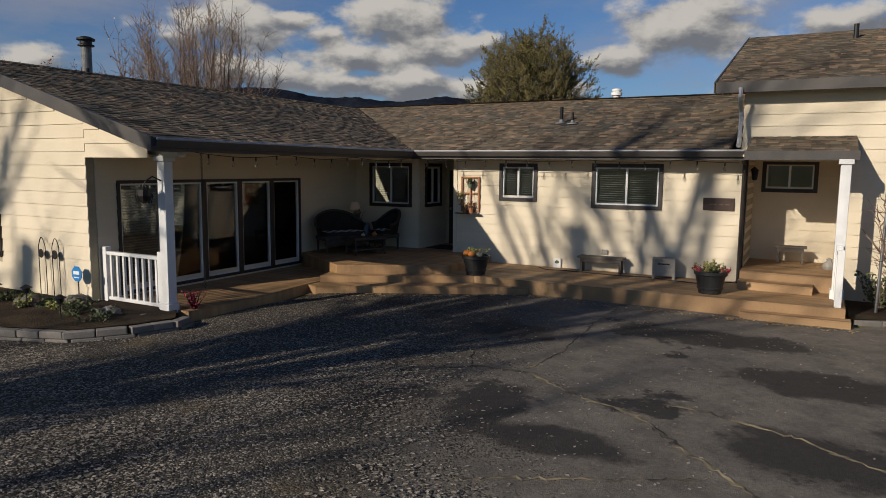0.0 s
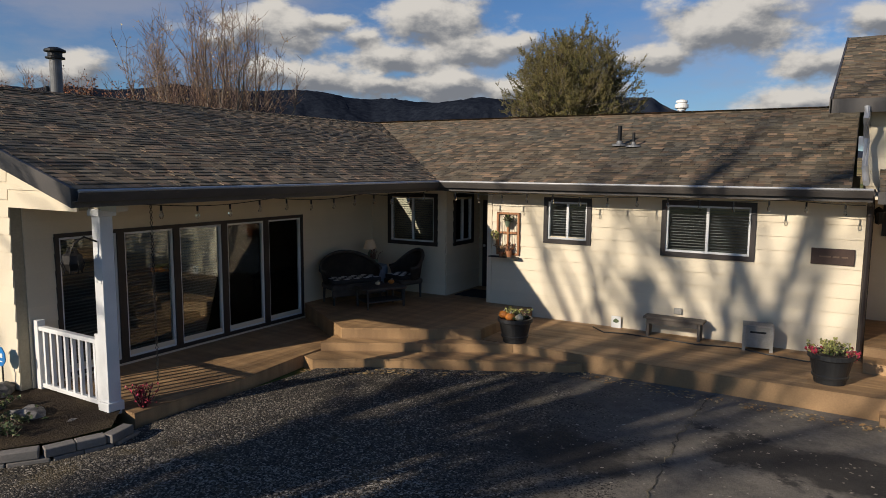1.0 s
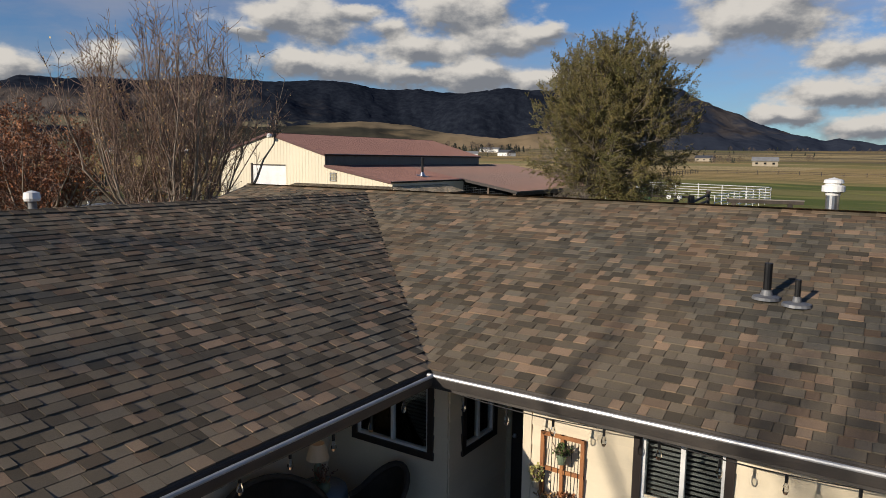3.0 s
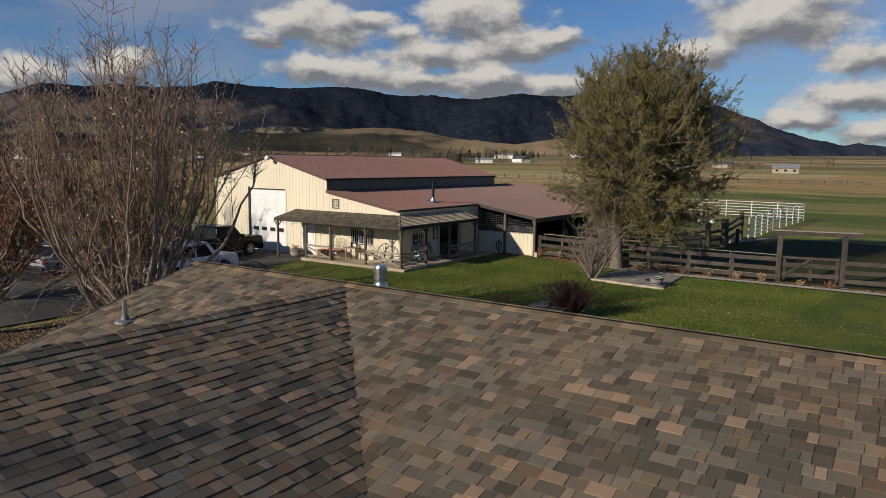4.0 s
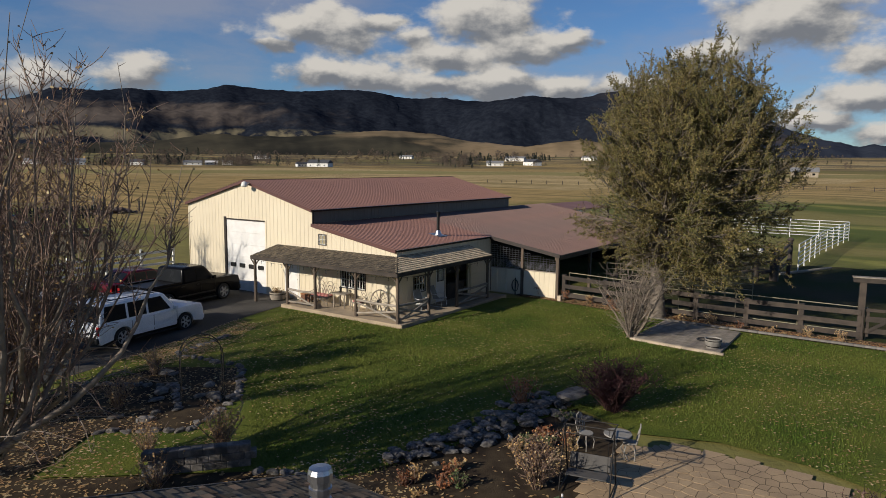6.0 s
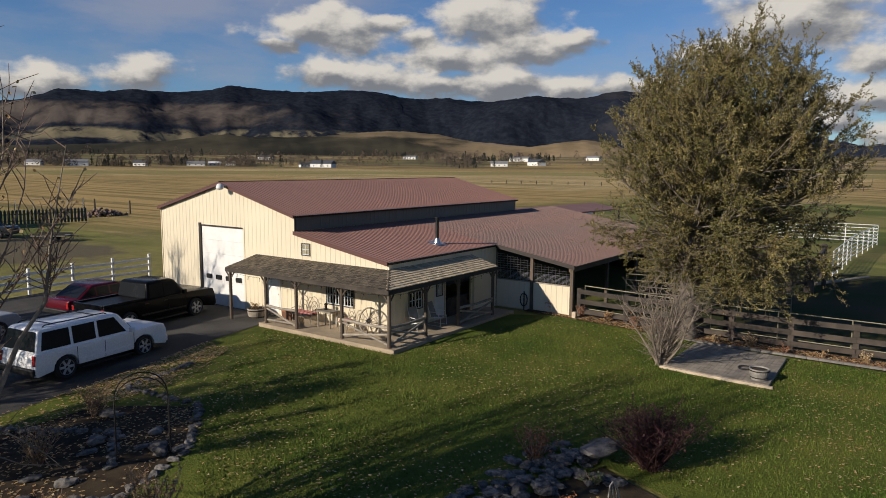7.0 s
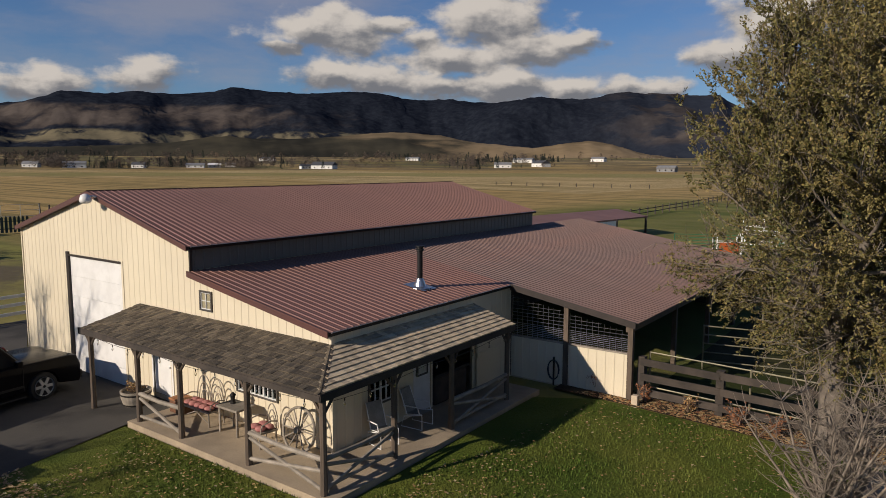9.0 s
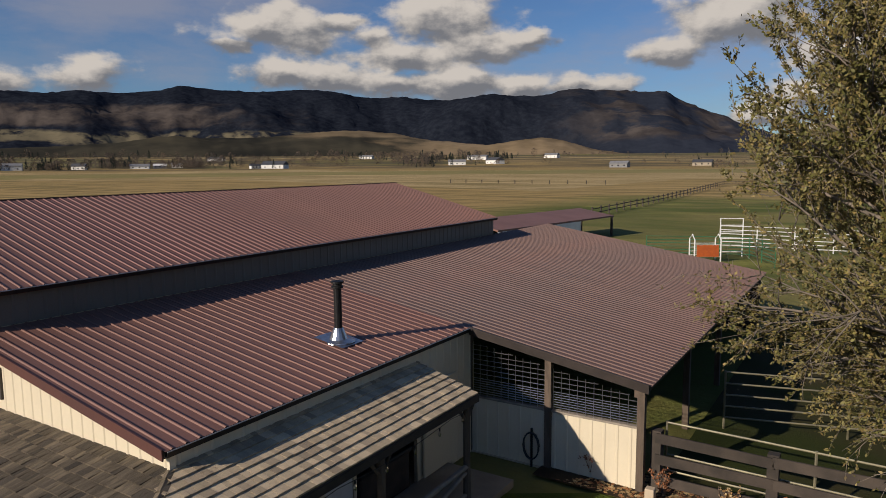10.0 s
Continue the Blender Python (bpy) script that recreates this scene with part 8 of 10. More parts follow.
for name, a, b, u0, u1, mat in (("back_wall", 3, 2, 0.0, 1.0, DARKWOOD), ("side_wall", 0, 1, 0.0, 0.68, WHITE)):
    p, q = Vector(SHED[a]).lerp(Vector(SHED[b]), u0), Vector(SHED[a]).lerp(Vector(SHED[b]), u1)
    n = Vector((q.y - p.y, p.x - q.x, 0)).normalized() * 0.04
    v = [k + d for d in (-n, n) for k in (Vector((p.x, p.y, -0.2)), Vector((q.x, q.y, -0.2)), q - Vector((0, 0, 0.16)), p - Vector((0, 0, 0.16)))]
    part(name, data(name, v, [(0, 1, 2, 3), (7, 6, 5, 4), (0, 4, 5, 1), (1, 5, 6, 2), (2, 6, 7, 3), (3, 7, 4, 0)], mat), None, s)

ORANGE = surface("orange_paint", (0.45, 0.10, 0.02), (0.38, 0.08, 0.02), 3, 0.5, fine=20)
GREENPAINT = surface("green_paint", (0.03, 0.14, 0.06), (0.025, 0.11, 0.05), 3, 0.5, fine=20)
ch = thing("livestock_chute", "white and orange steel livestock chute in the corral", "chute")
for x in (-1.3, 1.3):
    part("hoop", tube([(x, -0.8, 0), (x, -0.8, 2.2), (x, 0, 2.7), (x, 0.8, 2.2), (x, 0.8, 0)], 0.07, 7), WHITE, ch)
for z in (0.5, 0.9, 1.3, 1.7):
    for y in (-0.8, 0.8):
        part("bar", tube([(-1.3, y, z), (1.3, y, z)], 0.035, 6), WHITE, ch)
part("side_panel", box(-1.1, 1.1, -0.86, -0.82, 0.5, 1.7, 0.01), ORANGE, ch, "orange steel side panel")
ch.matrix_basis = pose(-33.6, 91.5, ground_z(-33, 91), 0, 0, 30) @ Matrix.Scale(0.72, 4)
pipe_panels("green_pipe_fence", "green steel pipe corral panels", [(-38.0, 92.0), (-35.0, 93.2), (-31.0, 94.3), (-28.8, 90.5)], 1.6, 6, GREENPAINT, 2.4, 0.03)
pipe_panels("white_pipe_fence", "white pipe loading gate in the corral", [(-33.2, 94.9), (-31.7, 95.6)], 2.9, 6, WHITE, 2.4, 0.035)


def far_woods():
    """Clumps of bare brown trees and dark conifers along the farms and the foot of the hills."""
    v, f = [], []
    vd, fd = [], []
    r = random.Random(77)
    groups = [(r.uniform(-2, 74), r.choice((r.uniform(740, 900), r.uniform(900, 1500), r.uniform(1300, 1600))), r.uniform(0.4, 2.6), r.random() < 0.3) for _ in range(70)]
    groves = [(61.6, 780, 0.7, True), (64.9, 810, 0.5, False), (58.0, 860, 1.4, False), (67.8, 900, 1.4, False), (51.8, 850, 1.1, False), (56.6, 900, 0.8, True), (70.0, 850, 1.0, True), (32.4, 1150, 0.7, True), (30.1, 1180, 0.5, True), (27.6, 1230, 0.6, True), (34.8, 1000, 0.8, False), (11.0, 560, 1.2, False)]
    for _ in range(1500):
        a0, d0, w0, dark = r.choice(groves if r.random() < 0.42 else groups)
        az, d = a0 + r.gauss(0, w0), d0 + r.gauss(0, 25)
        if az < 22 and r.random() < 0.6:
            continue
        x, y = polar(az, d)
        base = ground_z(x, y)
        h = (0.6 if az < 22 else 1.0) * r.uniform(3.5, 15) * r.uniform(0.5, 1.0) * (d / 1000) ** 0.4
        conifer = r.random() < (0.75 if dark else 0.08)
        vv, ff = (vd, fd) if conifer else (v, f)
        for _ in range(120):
            t = r.random() ** 0.8 if not conifer else r.random()
            w = h * (0.24 * (1 - t) if conifer else 0.50 * math.sin(math.pi * (0.15 + 0.8 * t)))
            a = r.uniform(0, 6.28)
            q = math.sqrt(r.random()) * w
            p = Vector((x + math.cos(a) * q, y + math.sin(a) * q, base + h * (0.05 + 0.95 * t)))
            leaf_quads(vv, ff, r, p, Vector((0, 0, 1)), h * r.uniform(0.06, 0.14), 0.45)
    tagged(new("bare_woods", data("bare_woods", v, f, FARWOOD)), "far brown leafless trees along the farms", "woods", kind="stuff")
    tagged(new("conifer_woods", data("conifer_woods", vd, fd, CONIFER)), "far dark conifers along the farms", "woods", kind="stuff")


FARWOOD = surface("far_twigs", (0.085, 0.066, 0.052), (0.125, 0.090, 0.060), 0.01, 0.9, fine=0.5, spread=0.3)
CONIFER = surface("far_conifer", (0.014, 0.022, 0.016), (0.02, 0.028, 0.018), 0.01, 0.9, fine=0.5, spread=0.3)
far_woods()


# ---- porch and deck things ----
WICKER = surface("dark_wicker", (0.040, 0.030, 0.024), (0.065, 0.050, 0.038), 6, 0.7, fine=90, bump=0.9, depth=0.01)
CHECK_W = surface("white_cloth", (0.62, 0.60, 0.56), (0.55, 0.53, 0.50), 5, 0.9, fine=90)
CHECK_B = surface("black_cloth", (0.015, 0.015, 0.016), (0.02, 0.02, 0.02), 5, 0.9, fine=90)
BLUECLOTH = surface("grey_blue_cloth", (0.22, 0.26, 0.31), (0.18, 0.22, 0.27), 4, 0.9, fine=60)
LIT = bpy.data.materials.new("lit_lamp_shade")
LIT.use_nodes = True
LIT.node_tree.nodes["Principled BSDF"].inputs["Base Color"].default_value = (0.6, 0.47, 0.33, 1)
LIT.node_tree.nodes["Principled BSDF"].inputs["Emission Color"].default_value = (1.0, 0.66, 0.36, 1)
LIT.node_tree.nodes["Principled BSDF"].inputs["Emission Strength"].default_value = 0.015
CERAMIC = surface("green_ceramic", (0.16, 0.20, 0.13), (0.12, 0.15, 0.10), 5, 0.35, fine=40)
PUMPKIN = surface("pumpkin_skin", (0.55, 0.19, 0.03), (0.46, 0.15, 0.025), 6, 0.5, fine=20)
PALEGOURD = surface("pale_gourd", (0.60, 0.52, 0.36), (0.52, 0.44, 0.30), 6, 0.5, fine=20)
TERRACOTTA = surface("terracotta", (0.36, 0.16, 0.075), (0.30, 0.13, 0.06), 6, 0.8, fine=40)
POT = surface("black_plastic_pot", (0.014, 0.015, 0.016), (0.022, 0.022, 0.022), 5, 0.5, fine=60)
SOIL = surface("soil", (0.03, 0.022, 0.015), (0.05, 0.036, 0.024), 8, 0.95, fine=50, bump=0.8)
FLOWER_Y = surface("yellow_green_flower", (0.42, 0.38, 0.12), (0.30, 0.32, 0.10), 9, 0.7, fine=40, spread=0.3)
FLOWER_R = surface("red_flower", (0.42, 0.03, 0.05), (0.34, 0.02, 0.06), 9, 0.6, fine=40, spread=0.3)
ORANGEWOOD = surface("orange_stained_wood", (0.36, 0.15, 0.05), (0.28, 0.11, 0.04), 5, 0.6, fine=60, bump=0.3)
CUSHION = surface("red_cushion", (0.46, 0.20, 0.175), (0.36, 0.13, 0.12), 9, 0.85, fine=40, bump=0.4)
GREYPAINT = surface("grey_painted_wood", (0.30, 0.28, 0.245), (0.23, 0.215, 0.19), 4, 0.7, fine=40, bump=0.2)
BULB = glass("bulb_glass", (0.9, 0.9, 0.88), 0.03)
IRON = surface("wrought_iron", (0.018, 0.016, 0.015), (0.03, 0.026, 0.022), 8, 0.6, 0.5, fine=60)


def set_at(ob, x, y, z, turn=0.0, scale=1.0):
    ob.matrix_basis = Matrix.Translation((x, y, z)) @ Matrix.Rotation(radians(turn), 4, "Z") @ Matrix.Scale(scale, 4)
    return ob


def check_cushion(parent, x0, x1, y0, y1, z, nx, ny):
    c = part("cushion", box(x0, x1, y0, y1, z, z + 0.09, 0.03), CHECK_B, parent, "black and white checked cushion")
    dx, dy = (x1 - x0 - 0.06) / nx, (y1 - y0 - 0.06) / ny
    for i in range(nx):
        for j in range(ny):
            if (i + j) % 2 == 0:
                a, b = x0 + 0.03 + i * dx, y0 + 0.03 + j * dy
                part("check", box(a, a + dx * 0.86, b, b + dy * 0.86, z + 0.088, z + 0.094), CHECK_W, c)


def wicker_seat(name, label, width, cushion_n):
    """A rounded wicker seat: x across, facing -y."""
    s = thing(name, label, "chair")
    w = width / 2
    part("seat", box(-w, w, -0.34, 0.26, 0.30, 0.42, 0.04), WICKER, s)
    bm = bmesh.new()
    n, rows = 22, 7
    grid = []
    for j in range(rows + 1):
        row = []
        for i in range(n + 1):
            t = math.pi * (-0.12 + 1.24 * i / n)
            h = 0.40 + (0.24 + 0.34 * max(0.0, math.sin(t)) ** 1.2) * j / rows
            bulge = 1.0 + 0.10 * j / rows
            row.append(bm.verts.new((w * 1.04 * bulge * math.cos(t), 0.30 * bulge * math.sin(t) + 0.02 + 0.10 * j / rows * math.sin(t), h)))
        grid.append(row)
    for j in range(rows):
        for i in range(n):
            bm.faces.new((grid[j][i], grid[j][i + 1], grid[j + 1][i + 1], grid[j + 1][i]))
    bmesh.ops.solidify(bm, geom=bm.faces[:], thickness=0.035)
    part("backrest", bm, WICKER, s, smooth=True)
    rim = [(w * 1.15 * math.cos(t), 0.40 * math.sin(t) + 0.02, 0.66 + 0.34 * max(0.0, math.sin(t)) ** 1.2) for t in [math.pi * (-0.12 + 1.24 * k / 16) for k in range(17)]]
    part("rim", tube(rim, 0.035, 8), WICKER, s)
    part("apron", box(-w, w, -0.33, -0.29, 0.17, 0.31, 0.015), WICKER, s)
    for x in (-w + 0.05, w - 0.05):
        for y in (-0.29, 0.22):
            part("leg", tube([(x, y, 0.0), (x * 0.98, y, 0.32)], [0.022, 0.03], 8), WICKER, s)
    check_cushion(s, -w + 0.04, w - 0.04, -0.33, 0.2, 0.42, cushion_n, 4)
    return s


set_at(wicker_seat("loveseat", "dark wicker loveseat with a black and white checked cushion", 1.15, 9), -10.70, 15.72, UP, 64)
set_at(wicker_seat("armchair", "dark wicker armchair with a black and white checked cushion", 0.62, 5), -10.05, 16.72, UP, -14)

t = thing("side_table", "round side table under a grey-blue cloth", "table")
part("pedestal", tube([(0, 0, 0.0), (0, 0, 0.6)], 0.05, 10), WICKER, t)
bm = bmesh.new()
n = 40
rings = []
for r, z, k in ((0.33, 0.64, 0.0), (0.34, 0.60, 0.0), (0.31, 0.35, 0.05), (0.30, 0.08, 0.09)):
    rings.append([bm.verts.new(((r + k * math.cos(7 * 2 * math.pi * i / n)) * math.cos(2 * math.pi * i / n), (r + k * math.cos(7 * 2 * math.pi * i / n)) * math.sin(2 * math.pi * i / n), z)) for i in range(n)])
for a, b in zip(rings, rings[1:]):
    for i in range(n):
        bm.faces.new((a[i], b[i], b[(i + 1) % n], a[(i + 1) % n]))
bm.faces.new(rings[0])
bmesh.ops.recalc_face_normals(bm, faces=bm.faces[:])
part("tablecloth", bm, BLUECLOTH, t, "hanging grey-blue cloth", True)
set_at(t, -10.85, 16.62, UP)
l = thing("table_lamp", "small lit table lamp with a cream shade on the side table", "lamp")
part("base", turned([(0.0, 0.0), (0.09, 0.0), (0.09, 0.02), (0.03, 0.05), (0.055, 0.14), (0.05, 0.24), (0.02, 0.3), (0.015, 0.36), (0.0, 0.36)], 16), CERAMIC, l, smooth=True)
part("shade", turned([(0.15, 0.34), (0.09, 0.54), (0.085, 0.54), (0.145, 0.34)], 20), LIT, l, "glowing cream shade")
set_at(l, -10.95, 16.68, UP + 0.645)
v = thing("vase", "small green pot of dry flowers on the side table", "vase")
part("pot", turned([(0.0, 0.0), (0.05, 0.0), (0.08, 0.06), (0.07, 0.13), (0.05, 0.14)], 14), CERAMIC, v, smooth=True)
set_at(v, -10.72, 16.55, UP + 0.645)
shrub("dry_flowers", "dry flowers in the small green pot", (-10.72, 16.55, UP + 0.76), 0.3, 0.12, 500, TWIG, RUST, stems=12, leaves=4, size=(0.015, 0.03), subs=4)
t = thing("coffee_table", "low dark wicker coffee table", "table")
part("tabletop", box(-0.45, 0.45, -0.28, 0.28, 0.36, 0.42, 0.02), WICKER, t)
part("shelf", box(-0.38, 0.38, -0.22, 0.22, 0.12, 0.15), WICKER, t)
for x in (-0.4, 0.4):
    for y in (-0.23, 0.23):
        part("leg", tube([(x, y, 0), (x, y, 0.37)], 0.024, 8), WICKER, t)
set_at(t, -9.88, 15.62, UP, 64)


def gourd(x, y, z, r, mat, label):
    """A ribbed pumpkin with its stalk."""
    p = thing("pumpkin", label, "pumpkin", "autumn pumpkins")
    bm = bmesh.new()
    n, m = 24, 8
    rows = []
    for j in range(1, m):
        a = math.pi * j / m
        rows.append([bm.verts.new((r * math.sin(a) * (1 + 0.07 * math.cos(8 * 2 * math.pi * i / n)) * math.cos(2 * math.pi * i / n), r * math.sin(a) * (1 + 0.07 * math.cos(8 * 2 * math.pi * i / n)) * math.sin(2 * math.pi * i / n), r * 0.75 - r * 0.75 * math.cos(a))) for i in range(n)])
    for a, b in zip(rows, rows[1:]):
        for i in range(n):
            bm.faces.new((a[i], a[(i + 1) % n], b[(i + 1) % n], b[i]))
    bm.faces.new(rows[0][::-1]), bm.faces.new(rows[-1])
    part("body", bm, mat, p, smooth=True)
    part("stalk", tube([(0, 0, r * 1.4), (0.01, 0.0, r * 1.65), (0.03, 0, r * 1.8)], [0.018, 0.012, 0.014], 6), GREYWOOD, p)
    p.matrix_basis = Matrix.Translation((x, y, z))


gourd(-9.82, 15.9, UP + 0.42, 0.06, PUMPKIN, "small orange pumpkin on the coffee table")
gourd(-9.95, 15.62, UP + 0.42, 0.05, PALEGOURD, "small pale gourd on the coffee table")
m = thing("doormat", "dark doormat on the entry floor", "mat")
part("mat", box(-9.25, -8.4, 17.5, 18.3, UP, UP + 0.015), CHECK_B, m)


def tub(x, y, z, label, seed, flowers):
    p = thing("planter", label, "planter", "black deck planters")
    part("pot", turned([(0.0, 0.0), (0.20, 0.0), (0.205, 0.03), (0.27, 0.34), (0.30, 0.36), (0.30, 0.42), (0.265, 0.42), (0.25, 0.36), (0.0, 0.36)], 28), POT, p)
    part("rim", turned([(0.218, 0.08), (0.232, 0.09), (0.238, 0.12), (0.226, 0.13)], 28), POT, p)
    part("soil", turned([(0.0, 0.36), (0.25, 0.36), (0.2, 0.39), (0.0, 0.4)], 20), SOIL, p)
    set_at(p, x, y, z)
    shrub("potted_plant", "leafy autumn plant in the black planter", (x, y + 0.05, z + 0.36), 0.24, 0.26, seed, TWIG, flowers, stems=26, leaves=8, size=(0.02, 0.045), subs=5)
    shrub("potted_plant", "green trailing plant in the black planter", (x, y, z + 0.36), 0.15, 0.28, seed + 1, TWIG, GREENLEAF, stems=20, leaves=8, size=(0.02, 0.04), subs=4)


tub(-6.69, 15.16, LOW, "round black planter with flowers and pumpkins", 510, FLOWER_Y)
tub(-1.98, 15.5, LOW, "round black planter with red and yellow flowers", 520, FLOWER_Y)
for a, r, mat in ((3.6, 0.09, PUMPKIN), (4.7, 0.085, PUMPKIN), (5.5, 0.07, PALEGOURD), (2.9, 0.06, PUMPKIN)):
    gourd(-6.69 + 0.19 * math.cos(a), 15.16 + 0.19 * math.sin(a), LOW + 0.40, r, mat, "small pumpkin in the black planter")
for dx in (-0.24, 0.24):
    shrub("potted_plant", "red flowers at the rim of the planter", (-1.98 + dx, 15.48, LOW + 0.38), 0.16, 0.10, int(530 + dx * 10), TWIG, FLOWER_R, stems=10, leaves=7, size=(0.02, 0.04), subs=3)


BENCHWOOD = surface("dark_weathered_wood", (0.15, 0.122, 0.095), (0.10, 0.082, 0.064), 3, 0.85, fine=60, bump=0.5)


def plank_bench(label, x0, x1, y, z, h, depth, mat):
    b = thing("bench", label, "bench")
    part("seat", box(x0, x1, y - depth / 2, y + depth / 2, z + h - 0.045, z + h, 0.008), mat, b)
    part("apron", box(x0 + 0.1, x1 - 0.1, y - depth / 2 + 0.02, y - depth / 2 + 0.045, z + h - 0.13, z + h - 0.045), mat, b)
    for x in (x0 + 0.08, x1 - 0.08):
        part("leg", box(x - 0.025, x + 0.025, y - depth / 2 + 0.03, y + depth / 2 - 0.03, z, z + h - 0.045, 0.004), mat, b)


plank_bench("long weathered plank bench against the front wall", -4.95, -3.92, 16.92, LOW, 0.36, 0.28, BENCHWOOD)
plank_bench("small weathered plank bench on the landing", -1.05, -0.42, 18.5, 0.25, 0.38, 0.26, BENCHWOOD)
c = thing("crate_table", "grey painted wooden box with a slatted lid", "box")
part("body", box(-0.2, 0.2, -0.16, 0.16, 0.06, 0.40), GREYPAINT, c)
for k in range(4):
    part("slat", box(-0.23, 0.23, -0.19 + k * 0.098, -0.19 + k * 0.098 + 0.088, 0.40, 0.425), GREYPAINT, c)
for x in (-0.205, 0.205):
    for y in (-0.165, 0.165):
        part("leg", box(x - 0.025, x + 0.025, y - 0.025, y + 0.025, 0.0, 0.40), GREYPAINT, c)
part("slot", box(-0.12, 0.12, -0.166, -0.155, 0.30, 0.33), BLACK, c)
set_at(c, -3.08, 16.88, LOW, 8)
h = thing("garden_hose", "dark garden hose along the deck", "hose")
pts = [(-5.9, 16.9, LOW + 0.012), (-5.6, 16.6, LOW + 0.012), (-5.2, 16.7, LOW + 0.012), (-4.0, 16.6, LOW + 0.012), (-3.35, 16.75, LOW + 0.012), (-2.9, 16.55, LOW + 0.012), (-2.3, 16.45, LOW + 0.012), (-1.9, 16.75, LOW + 0.012), (-1.66, 16.95, LOW + 0.03)]
part("hose", tube(pts, 0.011, 6), POT, h)

# plaque, outlet box, picture tile and plant trellis on the front wall
p = thing("wall_plaque", "dark brown wooden plaque with faded lettering", "sign")
part("board", box(-2.40, -1.79, MY - 0.055, MY - 0.028, 1.41, 1.67, 0.006), surface("plaque_wood", (0.060, 0.030, 0.018), (0.045, 0.022, 0.014), 4, 0.6, fine=40), p)
for k, (a, b) in enumerate(((-2.28, -2.12), (-2.09, -2.0), (-1.97, -1.88))):
    part("bar", box(a, b, MY - 0.058, MY - 0.054, 1.525, 1.55), surface("faded_letter_paint", (0.16, 0.10, 0.06), (0.12, 0.08, 0.05), 4, 0.7), p)
p = thing("outlet_box", "grey outdoor outlet box on the wall", "outlet")
part("cover", box(-4.5, -4.36, MY - 0.06, MY - 0.026, 0.33, 0.44, 0.008), GREYPAINT, p)
p = thing("picture_tile", "small square tile with a green tree on it", "tile")
part("tile", box(-5.62, -5.44, MY - 0.08, MY - 0.06, LOW, LOW + 0.22), WHITE, p, at=Matrix.Identity(4))
part("tree_mark", turned([(0.0, 0.0), (0.05, 0.02), (0.055, 0.05), (0.0, 0.09)], 10), GREENLEAF, p, at=Matrix.Translation((-5.53, MY - 0.083, LOW + 0.09)) @ Matrix.Diagonal((1, 0.06, 1, 1)))
w = thing("wall_trellis", "orange wooden window-frame trellis with potted plants on the wall", "trellis")
x0, x1, z0, z1, y = -8.06, -7.56, 1.16, 2.02, MY - 0.05
for a, b, c_, d in ((x0, x0 + 0.04, z0, z1), (x1 - 0.04, x1, z0, z1), ((x0 + x1) / 2 - 0.018, (x0 + x1) / 2 + 0.018, z0, z1)):
    part("stile", box(a, b, y - 0.02, y + 0.012, c_, d), ORANGEWOOD, w)
for z in (z0, (z0 + z1) / 2, z1 - 0.04):
    part("rail", box(x0, x1, y - 0.016, y + 0.01, z, z + 0.04), ORANGEWOOD, w)
for k in range(6):
    x = x0 + 0.06 + k * 0.076
    part("wire", tube([(x, y - 0.02, z0 + 0.04), (x, y - 0.02, z1 - 0.04)], 0.005, 5), IRON, w)
part("shelf", box(x0 - 0.12, x1 + 0.02, y - 0.14, y - 0.02, z0 - 0.05, z0 - 0.03), IRON, w)
for i, (x, z, r, mat, leaf) in enumerate(((-7.78, 1.74, 0.055, CERAMIC, GREENLEAF), (-7.74, z0 - 0.03, 0.06, TERRACOTTA, RUST), (-7.92, z0 - 0.03, 0.05, TERRACOTTA, DRYLEAF), (-8.08, 1.40, 0.045, PALEGOURD, FLOWER_Y))):
    q = thing("flower_pot", "small clay pot hung on the wall trellis", "pot", "trellis pots")
    part("pot", turned([(0.0, 0.0), (r * 0.75, 0.0), (r, r * 1.6), (r * 1.12, r * 1.6), (r * 1.12, r * 1.95), (0.0, r * 1.9)], 14), mat, q)
    set_at(q, x, y - 0.085, z)
    shrub("potted_plant", "small plant in a pot on the trellis", (x, y - 0.085, z + r * 1.8), 0.2, 0.12, 540 + i, TWIG, leaf, stems=12, leaves=8, size=(0.015, 0.035), subs=4)

# string lights under the eaves
def string_lights(a, b, count, sag, label):
    s = thing("string_lights", label, "lights")
    a, b = Vector(a), Vector(b)
    pts = []
    for k in range(count * 4 + 1):
        t = k / (count * 4)
        pts.append(a.lerp(b, t) - Vector((0, 0, sag * abs(math.sin(math.pi * t * count / 4)))))
    part("cable", tube(pts, 0.006, 5), BLACK, s)
    for k in range(count):
        p = pts[4 * k + 2]
        d = part("socket", tube([p, p - Vector((0, 0, 0.07))], 0.014, 8), BLACK, s)
        part("bulb", turned([(0.012, 0.0), (0.026, -0.04), (0.028, -0.07), (0.016, -0.10), (0.0, -0.105)], 10, at=p - Vector((0, 0, 0.07))), BULB, d, "clear glass bulb")


string_lights((-9.0, EY + 0.03, 2.44), (-1.7, EY + 0.03, 2.44), 14, 0.05, "string of clear bulbs under the front eave")
string_lights((-9.25, 9.9, 2.44), (-9.25, 16.5, 2.44), 12, 0.06, "string of clear bulbs under the wing's eave")
string_lights((-29.95, 43.4, 2.46), (-30.0, 51.0, 2.46), 9, 0.08, "string of bulbs under the barn porch eave")
string_lights((-39.6, 43.25, 2.46), (-30.2, 43.25, 2.46), 12, 0.08, "string of bulbs along the barn porch eave")

